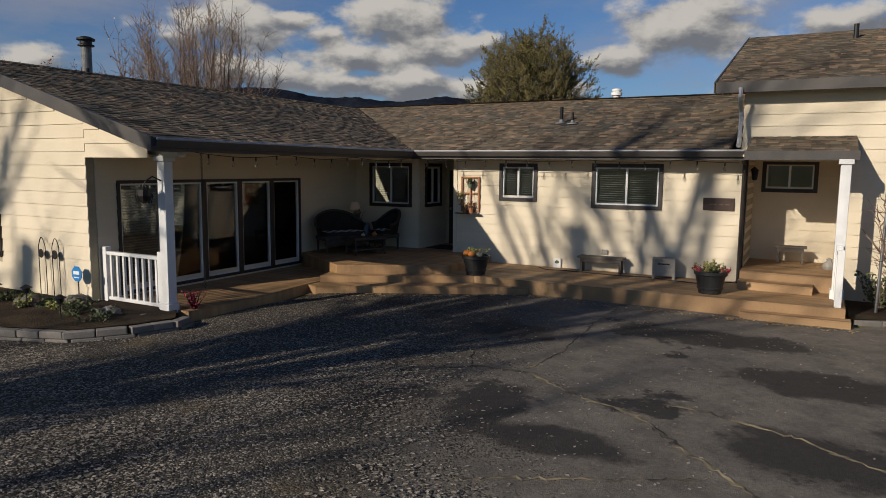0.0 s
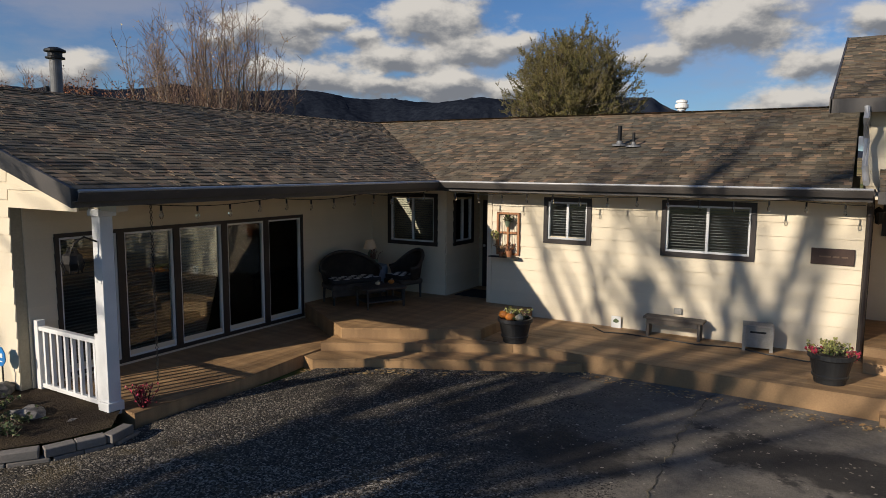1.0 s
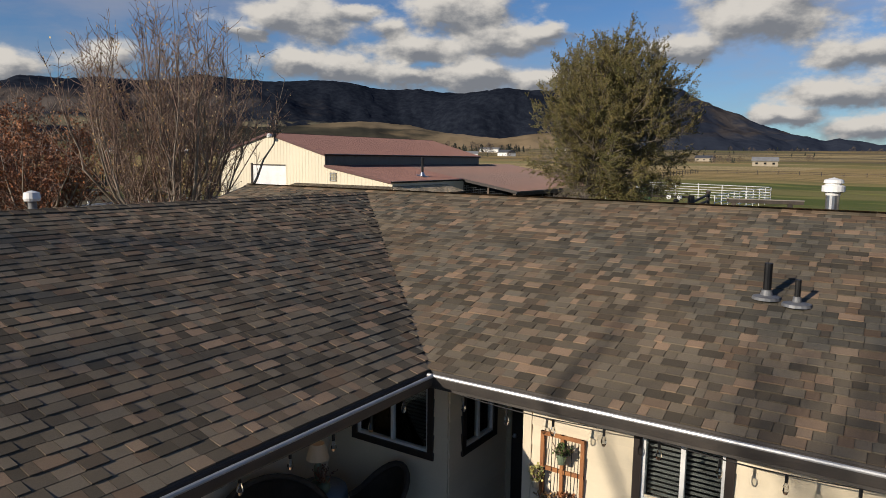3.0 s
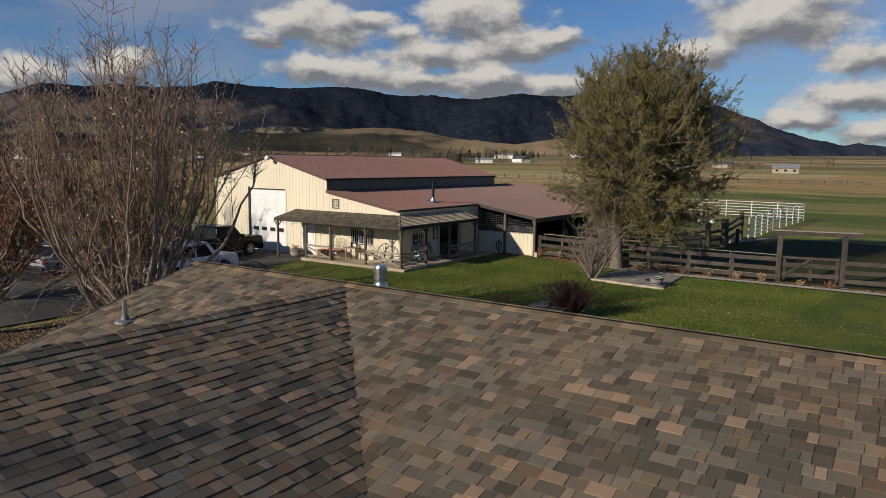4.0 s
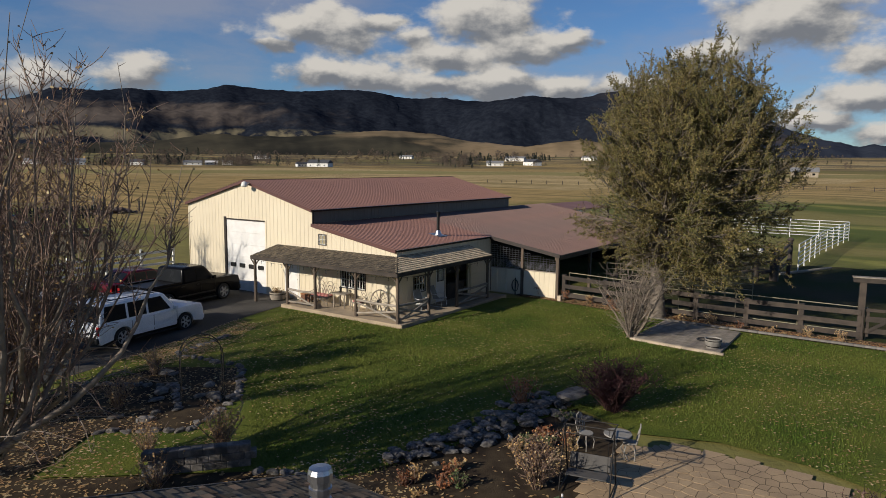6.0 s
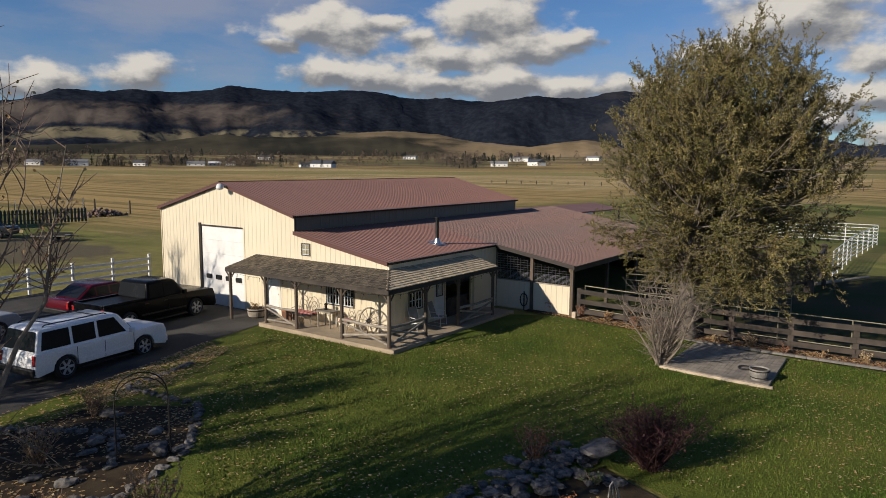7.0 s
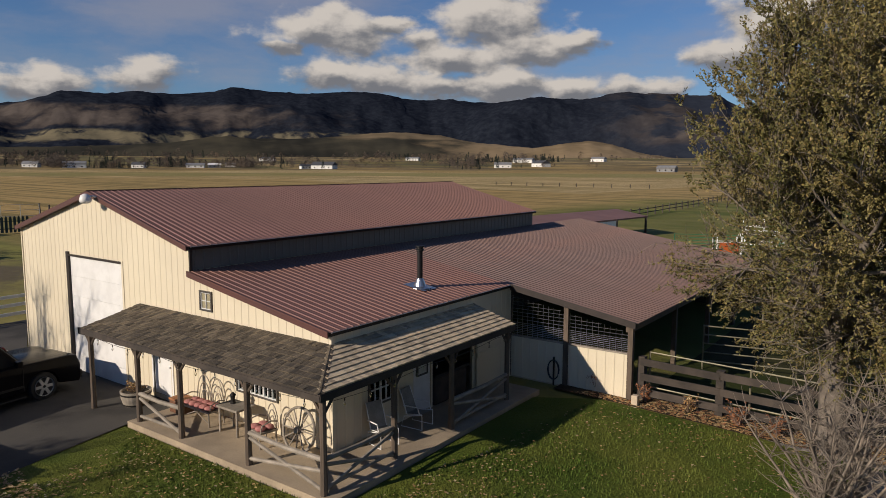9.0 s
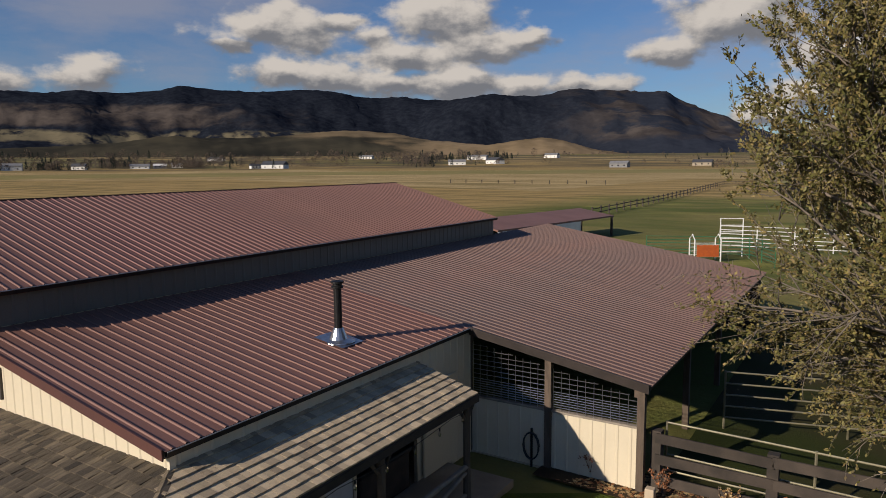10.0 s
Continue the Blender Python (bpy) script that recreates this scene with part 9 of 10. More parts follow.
# rain chain, lantern and pot by the post
r = thing("rain_chain", "hanging rain chain beside the porch post", "chain")
for k in range(34):
    z = 2.40 - k * 0.066
    a = 0.02
    part("link", tube([(-9.28, 10.05 - a, z), (-9.28, 10.05, z + 0.035), (-9.28, 10.05 + a, z), (-9.28, 10.05, z - 0.035), (-9.28, 10.05 - a, z)] if k % 2 else [(-9.28 - a, 10.05, z), (-9.28, 10.05, z + 0.035), (-9.28 + a, 10.05, z), (-9.28, 10.05, z - 0.035), (-9.28 - a, 10.05, z)], 0.006, 4, cap=False), IRON, r)
b = thing("hanging_lantern", "dark wrought-iron lantern basket on the porch post", "lantern")
part("bracket", tube([(-9.72, 9.6, 1.98), (-9.74, 9.45, 2.05), (-9.78, 9.35, 1.98), (-9.80, 9.33, 1.9)], 0.012, 6), IRON, b)
part("frame", turned([(0.05, 1.88), (0.11, 1.84), (0.12, 1.74), (0.09, 1.66), (0.04, 1.63), (0.035, 1.64), (0.085, 1.67), (0.11, 1.74), (0.1, 1.83)], 8, at=(-9.80, 9.33, 0)), IRON, b)
for k in range(8):
    a = k * 0.785
    part("bar", tube([(-9.80 + 0.1 * math.cos(a), 9.33 + 0.1 * math.sin(a), 1.62), (-9.80 + 0.13 * math.cos(a), 9.33 + 0.13 * math.sin(a), 1.74), (-9.80 + 0.04 * math.cos(a), 9.33 + 0.04 * math.sin(a), 1.92)], 0.008, 5), IRON, b)
shrub("potted_plant", "withered red plant beside the porch post", (-9.45, 9.95, SIDE), 0.4, 0.18, 560, MAROON, FLOWER_R, stems=14, leaves=3, size=(0.02, 0.035))
w = thing("wall_lantern", "dark lantern lamp beside the side entry", "lamp")
part("body", turned([(0.0, -0.12), (0.05, -0.10), (0.07, 0.08), (0.09, 0.09), (0.03, 0.15), (0.0, 0.17)], 8, at=(-1.50, 17.9, 2.15)), BLACK, w)
part("bracket", tube([(-1.58, 17.9, 2.25), (-1.50, 17.9, 2.32)], 0.015, 6), BLACK, w)
o = thing("stone_ornament", "small pale stone animal ornament on the landing", "ornament")
part("body", turned([(0.0, 0.0), (0.11, 0.0), (0.13, 0.06), (0.10, 0.13), (0.05, 0.17), (0.06, 0.21), (0.0, 0.24)], 12), GREYPAINT, o)
set_at(o, 0.0, 17.9, 0.25)


# ---- the front planting bed ----
def block_row(points, z, layers, label, size=(0.40, 0.15, 0.11)):
    w = thing("block_edging", label, "edging", kind="structure")
    me = mesh("block", box(-size[0] / 2 + 0.006, size[0] / 2 - 0.006, -size[1] / 2, size[1] / 2, 0, size[2] - 0.006, 0.012), BLOCK)
    for j in range(layers):
        for (x0, y0), (x1, y1) in zip(points, points[1:]):
            d = Vector((x1 - x0, y1 - y0, 0))
            n = max(1, round(d.length / size[0]))
            for k in range(n):
                t = (k + (0.5 if j % 2 == 0 else 0.25)) / n
                p = Vector((x0, y0, z + j * size[2])) + d * t
                part("block", me, None, w, at=Matrix.Translation(p) @ Matrix.Rotation(math.atan2(d.y, d.x) + rng.gauss(0, 0.02), 4, "Z") @ Matrix.Diagonal((d.length / n / size[0], 1, 1, 1)))


FB = [(-18.5, 7.7), (-13.0, 7.55), (-10.75, 7.55), (-9.75, 7.95), (-9.25, 8.65), (-9.05, 9.25), (-9.15, 9.6)]
block_row(FB, -0.39, 2, "low curved edging of grey-brown garden blocks")
sheet("front_bed", [(-18.5, 7.75), (-13.0, 7.6), (-10.75, 7.6), (-9.75, 8.0), (-9.3, 8.7), (-9.15, 9.3), (-9.6, 9.72), (-18.5, 9.66)], MULCH, 0.17, 1.0, "dark soil of the raised front bed", category="bed")
block_row([(0.36, 15.5), (1.2, 15.75), (3.5, 15.8), (7, 15.8)], -0.39, 1, "low block edging before the wing's bed")
sheet("wing_bed", [(0.30, 15.4), (1.2, 15.8), (7, 15.85), (7, 17.38), (0.30, 17.38)], MULCH, 0.06, 1.0, "bare soil bed before the two-storey wing", category="bed")


def rock_mesh(seed, flat=0.7):
    bm = bmesh.new()
    bmesh.ops.create_icosphere(bm, subdivisions=2, radius=0.5)
    for v in bm.verts:
        q = v.co + Vector((seed * 3.1, seed * 1.7, 0))
        v.co *= 1 + 0.60 * noise.noise(q * 1.9) + 0.30 * noise.noise(q * 4.5)
        v.co.z *= flat
    return mesh("rock", bm, STONE)


ROCKS = [rock_mesh(k, 0.55 + 0.12 * (k % 4)) for k in range(8)]


def rock(x, y, z, s, label, group, turn=None):
    t = tagged(new("rock", ROCKS[rng.randrange(8)]), label, "rock", group)
    t.matrix_basis = Matrix.Translation((x, y, z + 0.1 * s)) @ Matrix.Rotation(rng.uniform(0, 6.28) if turn is None else turn, 4, "Z") @ Matrix.Diagonal((s * rng.uniform(0.8, 1.25), s * rng.uniform(0.7, 1.0), s * rng.uniform(0.45, 0.85), 1))


for x, y, s in ((-12.35, 8.9, 0.55), (-11.55, 9.2, 0.5), (-10.4, 9.0, 0.42), (-9.75, 9.2, 0.22), (-9.6, 9.0, 0.16), (-10.9, 8.3, 0.14)):
    rock(x, y, -0.22, s, "rounded grey boulder in the front bed", "front bed rocks")
for i in range(26):
    x, y = rng.uniform(-17, -9.7), rng.uniform(8.1, 9.3)
    shrub("bed_plant", "low green and silvery plant in the front bed", (x, y, -0.21), rng.uniform(0.12, 0.3), 0.25, 600 + i, TWIG, rng.choice((GREENLEAF, GREENLEAF, FLOWER_Y, CHIP)), stems=14, leaves=7, size=(0.02, 0.05), subs=5)
g = thing("garden_trellis", "thin black metal garden trellis with two rosettes against the wall", "trellis")
for x in (-12.75, -12.55, -12.35, -12.15):
    part("rod", tube([(x, GY - 0.09, -0.21), (x, GY - 0.09, 0.75)], 0.008, 5), IRON, g)
for x in (-12.65, -12.25):
    part("arch", tube([(x - 0.1 + 0.2 * k / 8, GY - 0.09, 0.75 + 0.16 * math.sin(math.pi * k / 8)) for k in range(9)], 0.008, 5), IRON, g)
    part("rosette", turned([(0.0, -0.012), (0.07, -0.01), (0.085, 0.0), (0.07, 0.01), (0.0, 0.012)], 12), IRON, g, at=Matrix.Translation((x, GY - 0.11, 0.62)) @ Matrix.Rotation(radians(90), 4, "X"))
s = thing("yard_sign", "blue octagonal security sign on a stake", "sign")
part("stake", tube([(-11.55, 9.3, -0.25), (-11.55, 9.3, 0.32)], 0.012, 6), IRON, s)
part("plate", turned([(0.0, -0.006), (0.14, -0.006), (0.14, 0.006), (0.0, 0.006)], 8), surface("sign_blue", (0.02, 0.20, 0.52), (0.02, 0.17, 0.46), 5, 0.4), s, at=Matrix.Translation((-11.55, 9.28, 0.34)) @ Matrix.Rotation(radians(90), 4, "X") @ Matrix.Rotation(radians(22.5), 4, "Z"))
part("bar", box(-11.63, -11.47, 9.268, 9.273, 0.33, 0.39), WHITE, s)
part("bar", box(-11.62, -11.48, 9.268, 9.273, 0.27, 0.285), WHITE, s)
for x, y in ((-11.9, 8.6), (-10.6, 8.35), (-12.6, 8.5)):
    l = thing("solar_light", "small dark solar garden light on a stake", "lamp", "solar lights")
    part("stake", tube([(x, y, -0.25), (x, y, 0.08)], 0.012, 6), BLACK, l)
    part("head", turned([(0.03, 0.08), (0.05, 0.10), (0.06, 0.16), (0.10, 0.17), (0.02, 0.22), (0.0, 0.22)], 12, at=(x, y, 0)), BLACK, l)
p = thing("flag_pole", "slim grey metal pole beside the wing", "pole")
part("pole", tube([(0.74, 16.3, -0.4), (0.86, 16.25, 5.6)], [0.028, 0.02], 8), STEEL, p)


# ---- back garden ----
def patio():
    poly = [(-17.3, 37.2), (-16.2, 38.4), (-13.7, 38.45), (-11.3, 37.7), (-10.1, 36.9), (-9.2, 35.3), (-8.8, 31), (-9.5, 30.0), (-16.6, 30.0), (-16.6, 33.2), (-17.3, 34.8)]
    base = sheet("patio", poly, JOINT, 0.014, 1.5, "tan sandstone crazy-paved patio", category="patio")
    r = random.Random(5)
    made, rest_v, rest_f, seeds = 0, [], [], []
    for row in range(28):
        for col in range(28):
            q = (-17.7 + 0.34 * (col + 0.5 * (row % 2)) + r.uniform(-0.13, 0.13), 29.9 + 0.32 * row + r.uniform(-0.12, 0.12))
            if inside(poly, *q):
                seeds.append(q)
    for cx, cy in seeds:
        cell = [(cx - 0.3, cy - 0.3), (cx + 0.3, cy - 0.3), (cx + 0.3, cy + 0.3), (cx - 0.3, cy + 0.3)]
        for ox, oy in seeds:
            dx, dy = ox - cx, oy - cy
            dd = math.hypot(dx, dy)
            if 0 < dd < 1.3:
                k = dd / 2 - 0.008
                out = []
                for p, q in zip(cell, cell[1:] + cell[:1]):
                    dp = k - ((p[0] - cx) * dx + (p[1] - cy) * dy) / dd
                    dq = k - ((q[0] - cx) * dx + (q[1] - cy) * dy) / dd
                    if dp >= 0:
                        out.append(p)
                    if (dp >= 0) != (dq >= 0):
                        u = dp / (dp - dq)
                        out.append((p[0] + (q[0] - p[0]) * u, p[1] + (q[1] - p[1]) * u))
                cell = out
        if len(cell) > 2:
            z = ground_z(cx, cy) + 0.022 + r.uniform(-0.003, 0.003)
            if made < 300 and cy > 33.0:
                part("flagstone", slab(cell, z - 0.011, z), FLAG, base)
                made += 1
            else:
                k = len(rest_v)
                rest_v += [(px, py, z) for px, py in cell]
                rest_f.append(tuple(range(k, k + len(cell))))
    ob = new("flagstone_field", data("flagstone_field", rest_v, rest_f, FLAG))
    ob.parent = base
    tagged(ob, kind="stuff")


GREYMETAL = surface("dull_grey_roofing", (0.27, 0.25, 0.225), (0.22, 0.205, 0.185), 2, 0.7, fine=30)
DARKGREY = surface("dark_grey_sling", (0.085, 0.08, 0.075), (0.06, 0.057, 0.055), 3, 0.8, fine=60)
JOINT = surface("sandy_joint", (0.13, 0.095, 0.058), (0.10, 0.074, 0.046), 3, 0.95, fine=40, bump=0.4)
patio()
for k in range(210):
    t = rng.random()
    wdt = rng.gauss(0, 0.5) * (0.6 + 0.6 * t)
    x, y = -21.9 + 2.0 * t + wdt * 0.95, 32.9 + 6.6 * t - wdt * 0.3
    s = rng.uniform(0.16, 0.42) * (0.8 + 0.4 * t)
    rock(x, y, ground_z(x, y) + max(0, rng.uniform(-0.05, 0.2) * (1 - abs(wdt))), s, "rough grey rock in the garden rock pile", "garden rocks")
rock(-19.75, 39.3, ground_z(-19.75, 39.3) + 0.35, 0.9, "large flat pale rock on the rock pile", "garden rocks")
for i in range(18):
    t = rng.random()
    shrub("bed_plant", "low withered plant among the rocks", (-21.2 + 2.2 * t + rng.uniform(-0.8, 1.2), 32.0 + 6.0 * t + rng.uniform(-0.6, 0.6)), rng.uniform(0.2, 0.5), 0.3, 640 + i, TWIG, rng.choice((GREENLEAF, DRYLEAF, RUST)), stems=14, leaves=5)


def bistro_chair(x, y, turn):
    c = thing("bistro_chair", "grey cast-metal bistro chair with scrolled back", "chair", "bistro chairs")
    part("seat", turned([(0.0, 0.43), (0.19, 0.43), (0.20, 0.45), (0.19, 0.46), (0.0, 0.46)], 18), GREYPAINT, c)
    for a in (0.6, 2.5, 3.8, 5.6):
        part("leg", tube([(0.14 * math.cos(a), 0.14 * math.sin(a), 0.44), (0.24 * math.cos(a), 0.24 * math.sin(a), 0.2), (0.21 * math.cos(a), 0.21 * math.sin(a), 0.0)], 0.015, 6), GREYPAINT, c)
    part("back_frame", tube([(-0.16, 0.15, 0.45), (-0.20, 0.22, 0.72), (-0.1, 0.25, 0.92), (0, 0.25, 0.97), (0.1, 0.25, 0.92), (0.20, 0.22, 0.72), (0.16, 0.15, 0.45)], 0.016, 6), GREYPAINT, c)
    for k in (-0.08, 0.0, 0.08):
        part("splat", tube([(k * 0.7, 0.16, 0.45), (k * 1.6, 0.22, 0.7), (k * 0.8, 0.25, 0.93)], 0.012, 5), GREYPAINT, c)
    set_at(c, x, y, ground_z(x, y) + 0.03, turn)


t = thing("bistro_table", "round grey cast-metal bistro table", "table")
part("tabletop", turned([(0.0, 0.68), (0.36, 0.68), (0.37, 0.70), (0.36, 0.72), (0.0, 0.72)], 24), GREYPAINT, t)
for a in (0.3, 2.4, 4.5):
    part("leg", tube([(0.3 * math.cos(a), 0.3 * math.sin(a), 0.0), (0.08 * math.cos(a), 0.08 * math.sin(a), 0.35), (0.26 * math.cos(a), 0.26 * math.sin(a), 0.68)], 0.018, 6), GREYPAINT, t)
set_at(t, -17.2, 36.6, ground_z(-17.2, 36.6) + 0.03)
bistro_chair(-18.15, 36.75, 80)
bistro_chair(-16.95, 36.85, -70)
s = thing("garden_swing", "dark metal garden swing frame with a grey sling seat", "swing")
for x in (-0.72, 0.72):
    part("leg", tube([(x, -0.55, 0), (x, 0, 1.85)], 0.022, 8), IRON, s)
    part("leg", tube([(x, 0.55, 0), (x, 0, 1.85)], 0.022, 8), IRON, s)
    part("chain", tube([(x * 0.8, 0, 1.84), (x * 0.8, -0.1, 0.55)], 0.008, 5), IRON, s)
    part("foot", tube([(x, -0.6, 0.03), (x, 0.6, 0.03)], 0.02, 6), IRON, s)
    part("canopy_arm", tube([(x, -0.55, 1.80), (x, 0.0, 1.87), (x, 0.6, 1.82)], 0.018, 6), IRON, s)
part("top_rail", tube([(-0.75, 0, 1.85), (0.75, 0, 1.85)], 0.024, 8), IRON, s)
for y, z in ((-0.55, 1.80), (0.6, 1.82)):
    part("canopy_rail", tube([(-0.74, y, z), (0.74, y, z)], 0.016, 6), IRON, s)
part("seat", box(-0.6, 0.6, -0.4, 0.1, 0.45, 0.49, 0.02), DARKGREY, s, "dark grey sling seat")
part("backrest", box(-0.6, 0.6, 0.1, 0.13, 0.5, 0.95, 0.02, m=Matrix.Rotation(radians(-12), 4, "X")), DARKGREY, s)
set_at(s, -17.2, 34.7, ground_z(-17.2, 34.7) + 0.03, 12, 0.82)


def hooded_box(x, y, turn, mat, label, w=0.76, h=1.86, band=None):
    """A small garden cabin with a hipped roof and a short pipe on top."""
    b = thing("garden_cabin", label, "shed")
    part("body", box(-w / 2, w / 2, -w * 0.32, w * 0.32, 0, h, 0.01), mat, b)
    q, d = w * 0.6, w * 0.40
    v = [(-q, -d, h), (q, -d, h), (q, d, h), (-q, d, h), (-q, -d, h + 0.05), (q, -d, h + 0.05), (q, d, h + 0.05), (-q, d, h + 0.05), (-0.12, 0, h + 0.23), (0.12, 0, h + 0.23)]
    part("roof", data("roof", v, [(3, 2, 1, 0), (0, 1, 5, 4), (1, 2, 6, 5), (2, 3, 7, 6), (3, 0, 4, 7), (4, 5, 9, 8), (6, 7, 8, 9), (5, 6, 9), (7, 4, 8)], GREYMETAL), None, b, "grey hipped roof")
    part("pipe", tube([(0, 0, h + 0.20), (0, 0, h + 0.33)], 0.045, 10), STEEL, b)
    for k in range(6):
        part("bar", box(-w * 0.35 + k * w * 0.12, -w * 0.35 + k * w * 0.12 + w * 0.06, -w * 0.325, -w * 0.315, h * 0.4, h * 0.75), CHIP, b)
    if band:
        part("panel", box(-w * 0.46, w * 0.46, -w * 0.35, -w * 0.332, h - 0.42, h - 0.03, 0.005), band, b, "pale yellow front panel")
    set_at(b, x, y, ground_z(x, y) + 0.04, turn)


hooded_box(-15.0, 30.2, 22, DARKWOOD, "small dark wooden garden cabin with a grey hipped roof")
hooded_box(-12.2, 29.95, 22, DARKWOOD, "small garden cabin with yellow panel and grey hipped roof", h=1.98, band=surface("pale_yellow_paint", (0.50, 0.46, 0.18), (0.44, 0.40, 0.16), 3, 0.7))
GREENCLOTH = surface("green_canvas", (0.16, 0.24, 0.10), (0.13, 0.20, 0.085), 3, 0.85, fine=40)
g = thing("garden_canopy", "folded green canvas canopy beside the patio", "canopy")
bm = bmesh.new()
gr = [[bm.verts.new((-18.5 + 1.5 * i / 10 + 0.25 * j / 5, 31.4 + 1.3 * i / 10 - 0.5 * j / 5, ground_z(-18, 32) + 0.35 + 0.35 * i / 10 + 0.22 * math.sin(3.1 * j / 5) - 0.25 * j / 5 + 0.03 * math.sin(i * 1.3))) for i in range(11)] for j in range(6)]
for a, b in zip(gr, gr[1:]):
    for i in range(10):
        bm.faces.new((a[i], a[i + 1], b[i + 1], b[i]))
bmesh.ops.solidify(bm, geom=bm.faces[:], thickness=0.012)
part("canvas", bm, GREENCLOTH, g, smooth=True)
for x, y in ((-18.45, 31.35), (-16.95, 32.75)):
    part("pole", tube([(x, y, ground_z(x, y)), (x, y, ground_z(x, y) + 0.75)], 0.025, 6), WHITE, g)
w = thing("garden_wall", "short low grey stone garden wall", "wall")
for k in range(9):
    for j in range(3):
        x, y = -26.5 + 0.19 * (k + 0.5 * (j % 2)), 29.0 + 0.22 * (k + 0.5 * (j % 2))
        part("stone", box(-0.15, 0.15, -0.16, 0.16, 0, 0.2, 0.03, m=Matrix.Translation((x, y, ground_z(x, y) + 0.2 * j)) @ Matrix.Rotation(radians(49) + rng.gauss(0, 0.05), 4, "Z")), STONE, w)
a = thing("garden_arch", "black metal garden arch in the mulch bed", "arch")
for dx, dy in ((0.0, 0.0), (-0.45, 0.25)):
    p0, p1 = Vector((-29.85 + dx, 32.2 + dy, 0)), Vector((-29.25 + dx, 33.35 + dy, 0))
    z = ground_z(-29.5, 32.8)
    pts = [p0 + Vector((0, 0, z)), p0 + Vector((0, 0, z + 1.55))] + [p0.lerp(p1, 0.5 - 0.5 * math.cos(math.pi * k / 10)) + Vector((0, 0, z + 1.55 + 0.62 * math.sin(math.pi * k / 10))) for k in range(1, 10)] + [p1 + Vector((0, 0, z + 1.55)), p1 + Vector((0, 0, z))]
    part("hoop", tube(pts, 0.018, 6), IRON, a)
for k in range(9):
    for q, s in (((-29.85, 32.2), 0), ((-29.25, 33.35), 0)):
        z = ground_z(-29.5, 32.8) + 0.15 + k * 0.18
        part("rung", tube([(q[0], q[1], z), (q[0] - 0.45, q[1] + 0.25, z)], 0.009, 5), IRON, a)
for line in ([(-35.3, 38.2), (-34.95, 35.3), (-31.45, 35.75), (-28.95, 33.65), (-28.05, 31.15), (-30.25, 29.6)], [(-35.0, 31.2), (-31.8, 33.2), (-29.6, 31.9)], [(-24.5, 30.6), (-22.4, 31.5)]):
    e = thing("stone_edging", "row of flat grey stones edging the bed", "edging", kind="structure")
    for (x0, y0), (x1, y1) in zip(line, line[1:]):
        n = max(1, int(math.hypot(x1 - x0, y1 - y0) / 0.36))
        for k in range(n):
            x, y = x0 + (x1 - x0) * (k + 0.5) / n + rng.gauss(0, 0.03), y0 + (y1 - y0) * (k + 0.5) / n + rng.gauss(0, 0.03)
            ob = part("stone", ROCKS[rng.randrange(8)], None, e)
            ob.matrix_basis = Matrix.Translation((x, y, ground_z(x, y) + 0.03)) @ Matrix.Rotation(rng.uniform(0, 6.28), 4, "Z") @ Matrix.Diagonal((0.36, 0.26, 0.22, 1))
for i in range(16):
    x, y = rng.uniform(-33.5, -28.8), rng.uniform(30.2, 34.6)
    if inside([(-35.0, 31.2), (-34.9, 35), (-31.5, 35.4), (-29.1, 33.5), (-28.3, 31.3), (-30.3, 29.8)], x, y):
        rock(x, y, ground_z(x, y), rng.uniform(0.25, 0.6), "flat grey stone in the mulch bed", "bed stones")

# lawn platform, planter, hose
def platform():
    pl = thing("lawn_platform", "weathered grey plank platform on the lawn", "platform")
    poly = [(-21.05, 48.35), (-17.44, 48.38), (-17.55, 52.5), (-21.0, 52.5)]
    z = lambda x, y: ground_z(x, y) + 0.03
    part("frame", slab(poly, lambda x, y: ground_z(x, y) - 0.05, lambda x, y: ground_z(x, y) + 0.085), GREYWOOD, pl)
    k = -21.05
    while k < -17.5:
        strip = clip_half(clip_half(poly, 0, k, True), 0, k + 0.137, False)
        if len(strip) > 2:
            part("board", slab(strip, lambda x, y: ground_z(x, y) + 0.087, lambda x, y: ground_z(x, y) + 0.12), GREYWOOD, pl)
        k += 0.145
    part("kerb", slab([(-21.15, 48.22), (-17.3, 48.25), (-17.3, 48.36), (-21.15, 48.33)], lambda x, y: ground_z(x, y), lambda x, y: ground_z(x, y) + 0.1), CONCRETE, pl)


platform()


def barrel(x, y, z, label, s=1.0, mat=None):
    b = thing("barrel_planter", label, "planter")
    part("tub", turned([(0.0, 0.0), (0.27, 0.0), (0.34, 0.25), (0.36, 0.42), (0.32, 0.42), (0.31, 0.36), (0.0, 0.36)], 24), mat or GREYWOOD, b)
    for h, r in ((0.08, 0.297), (0.33, 0.352)):
        part("hoop", turned([(r, h), (r + 0.008, h + 0.005), (r + 0.012, h + 0.035), (r + 0.004, h + 0.04)], 24), IRON, b)
    part("soil", turned([(0.0, 0.362), (0.31, 0.362), (0.0, 0.39)], 16), SOIL, b)
    set_at(b, x, y, z, 0, s)


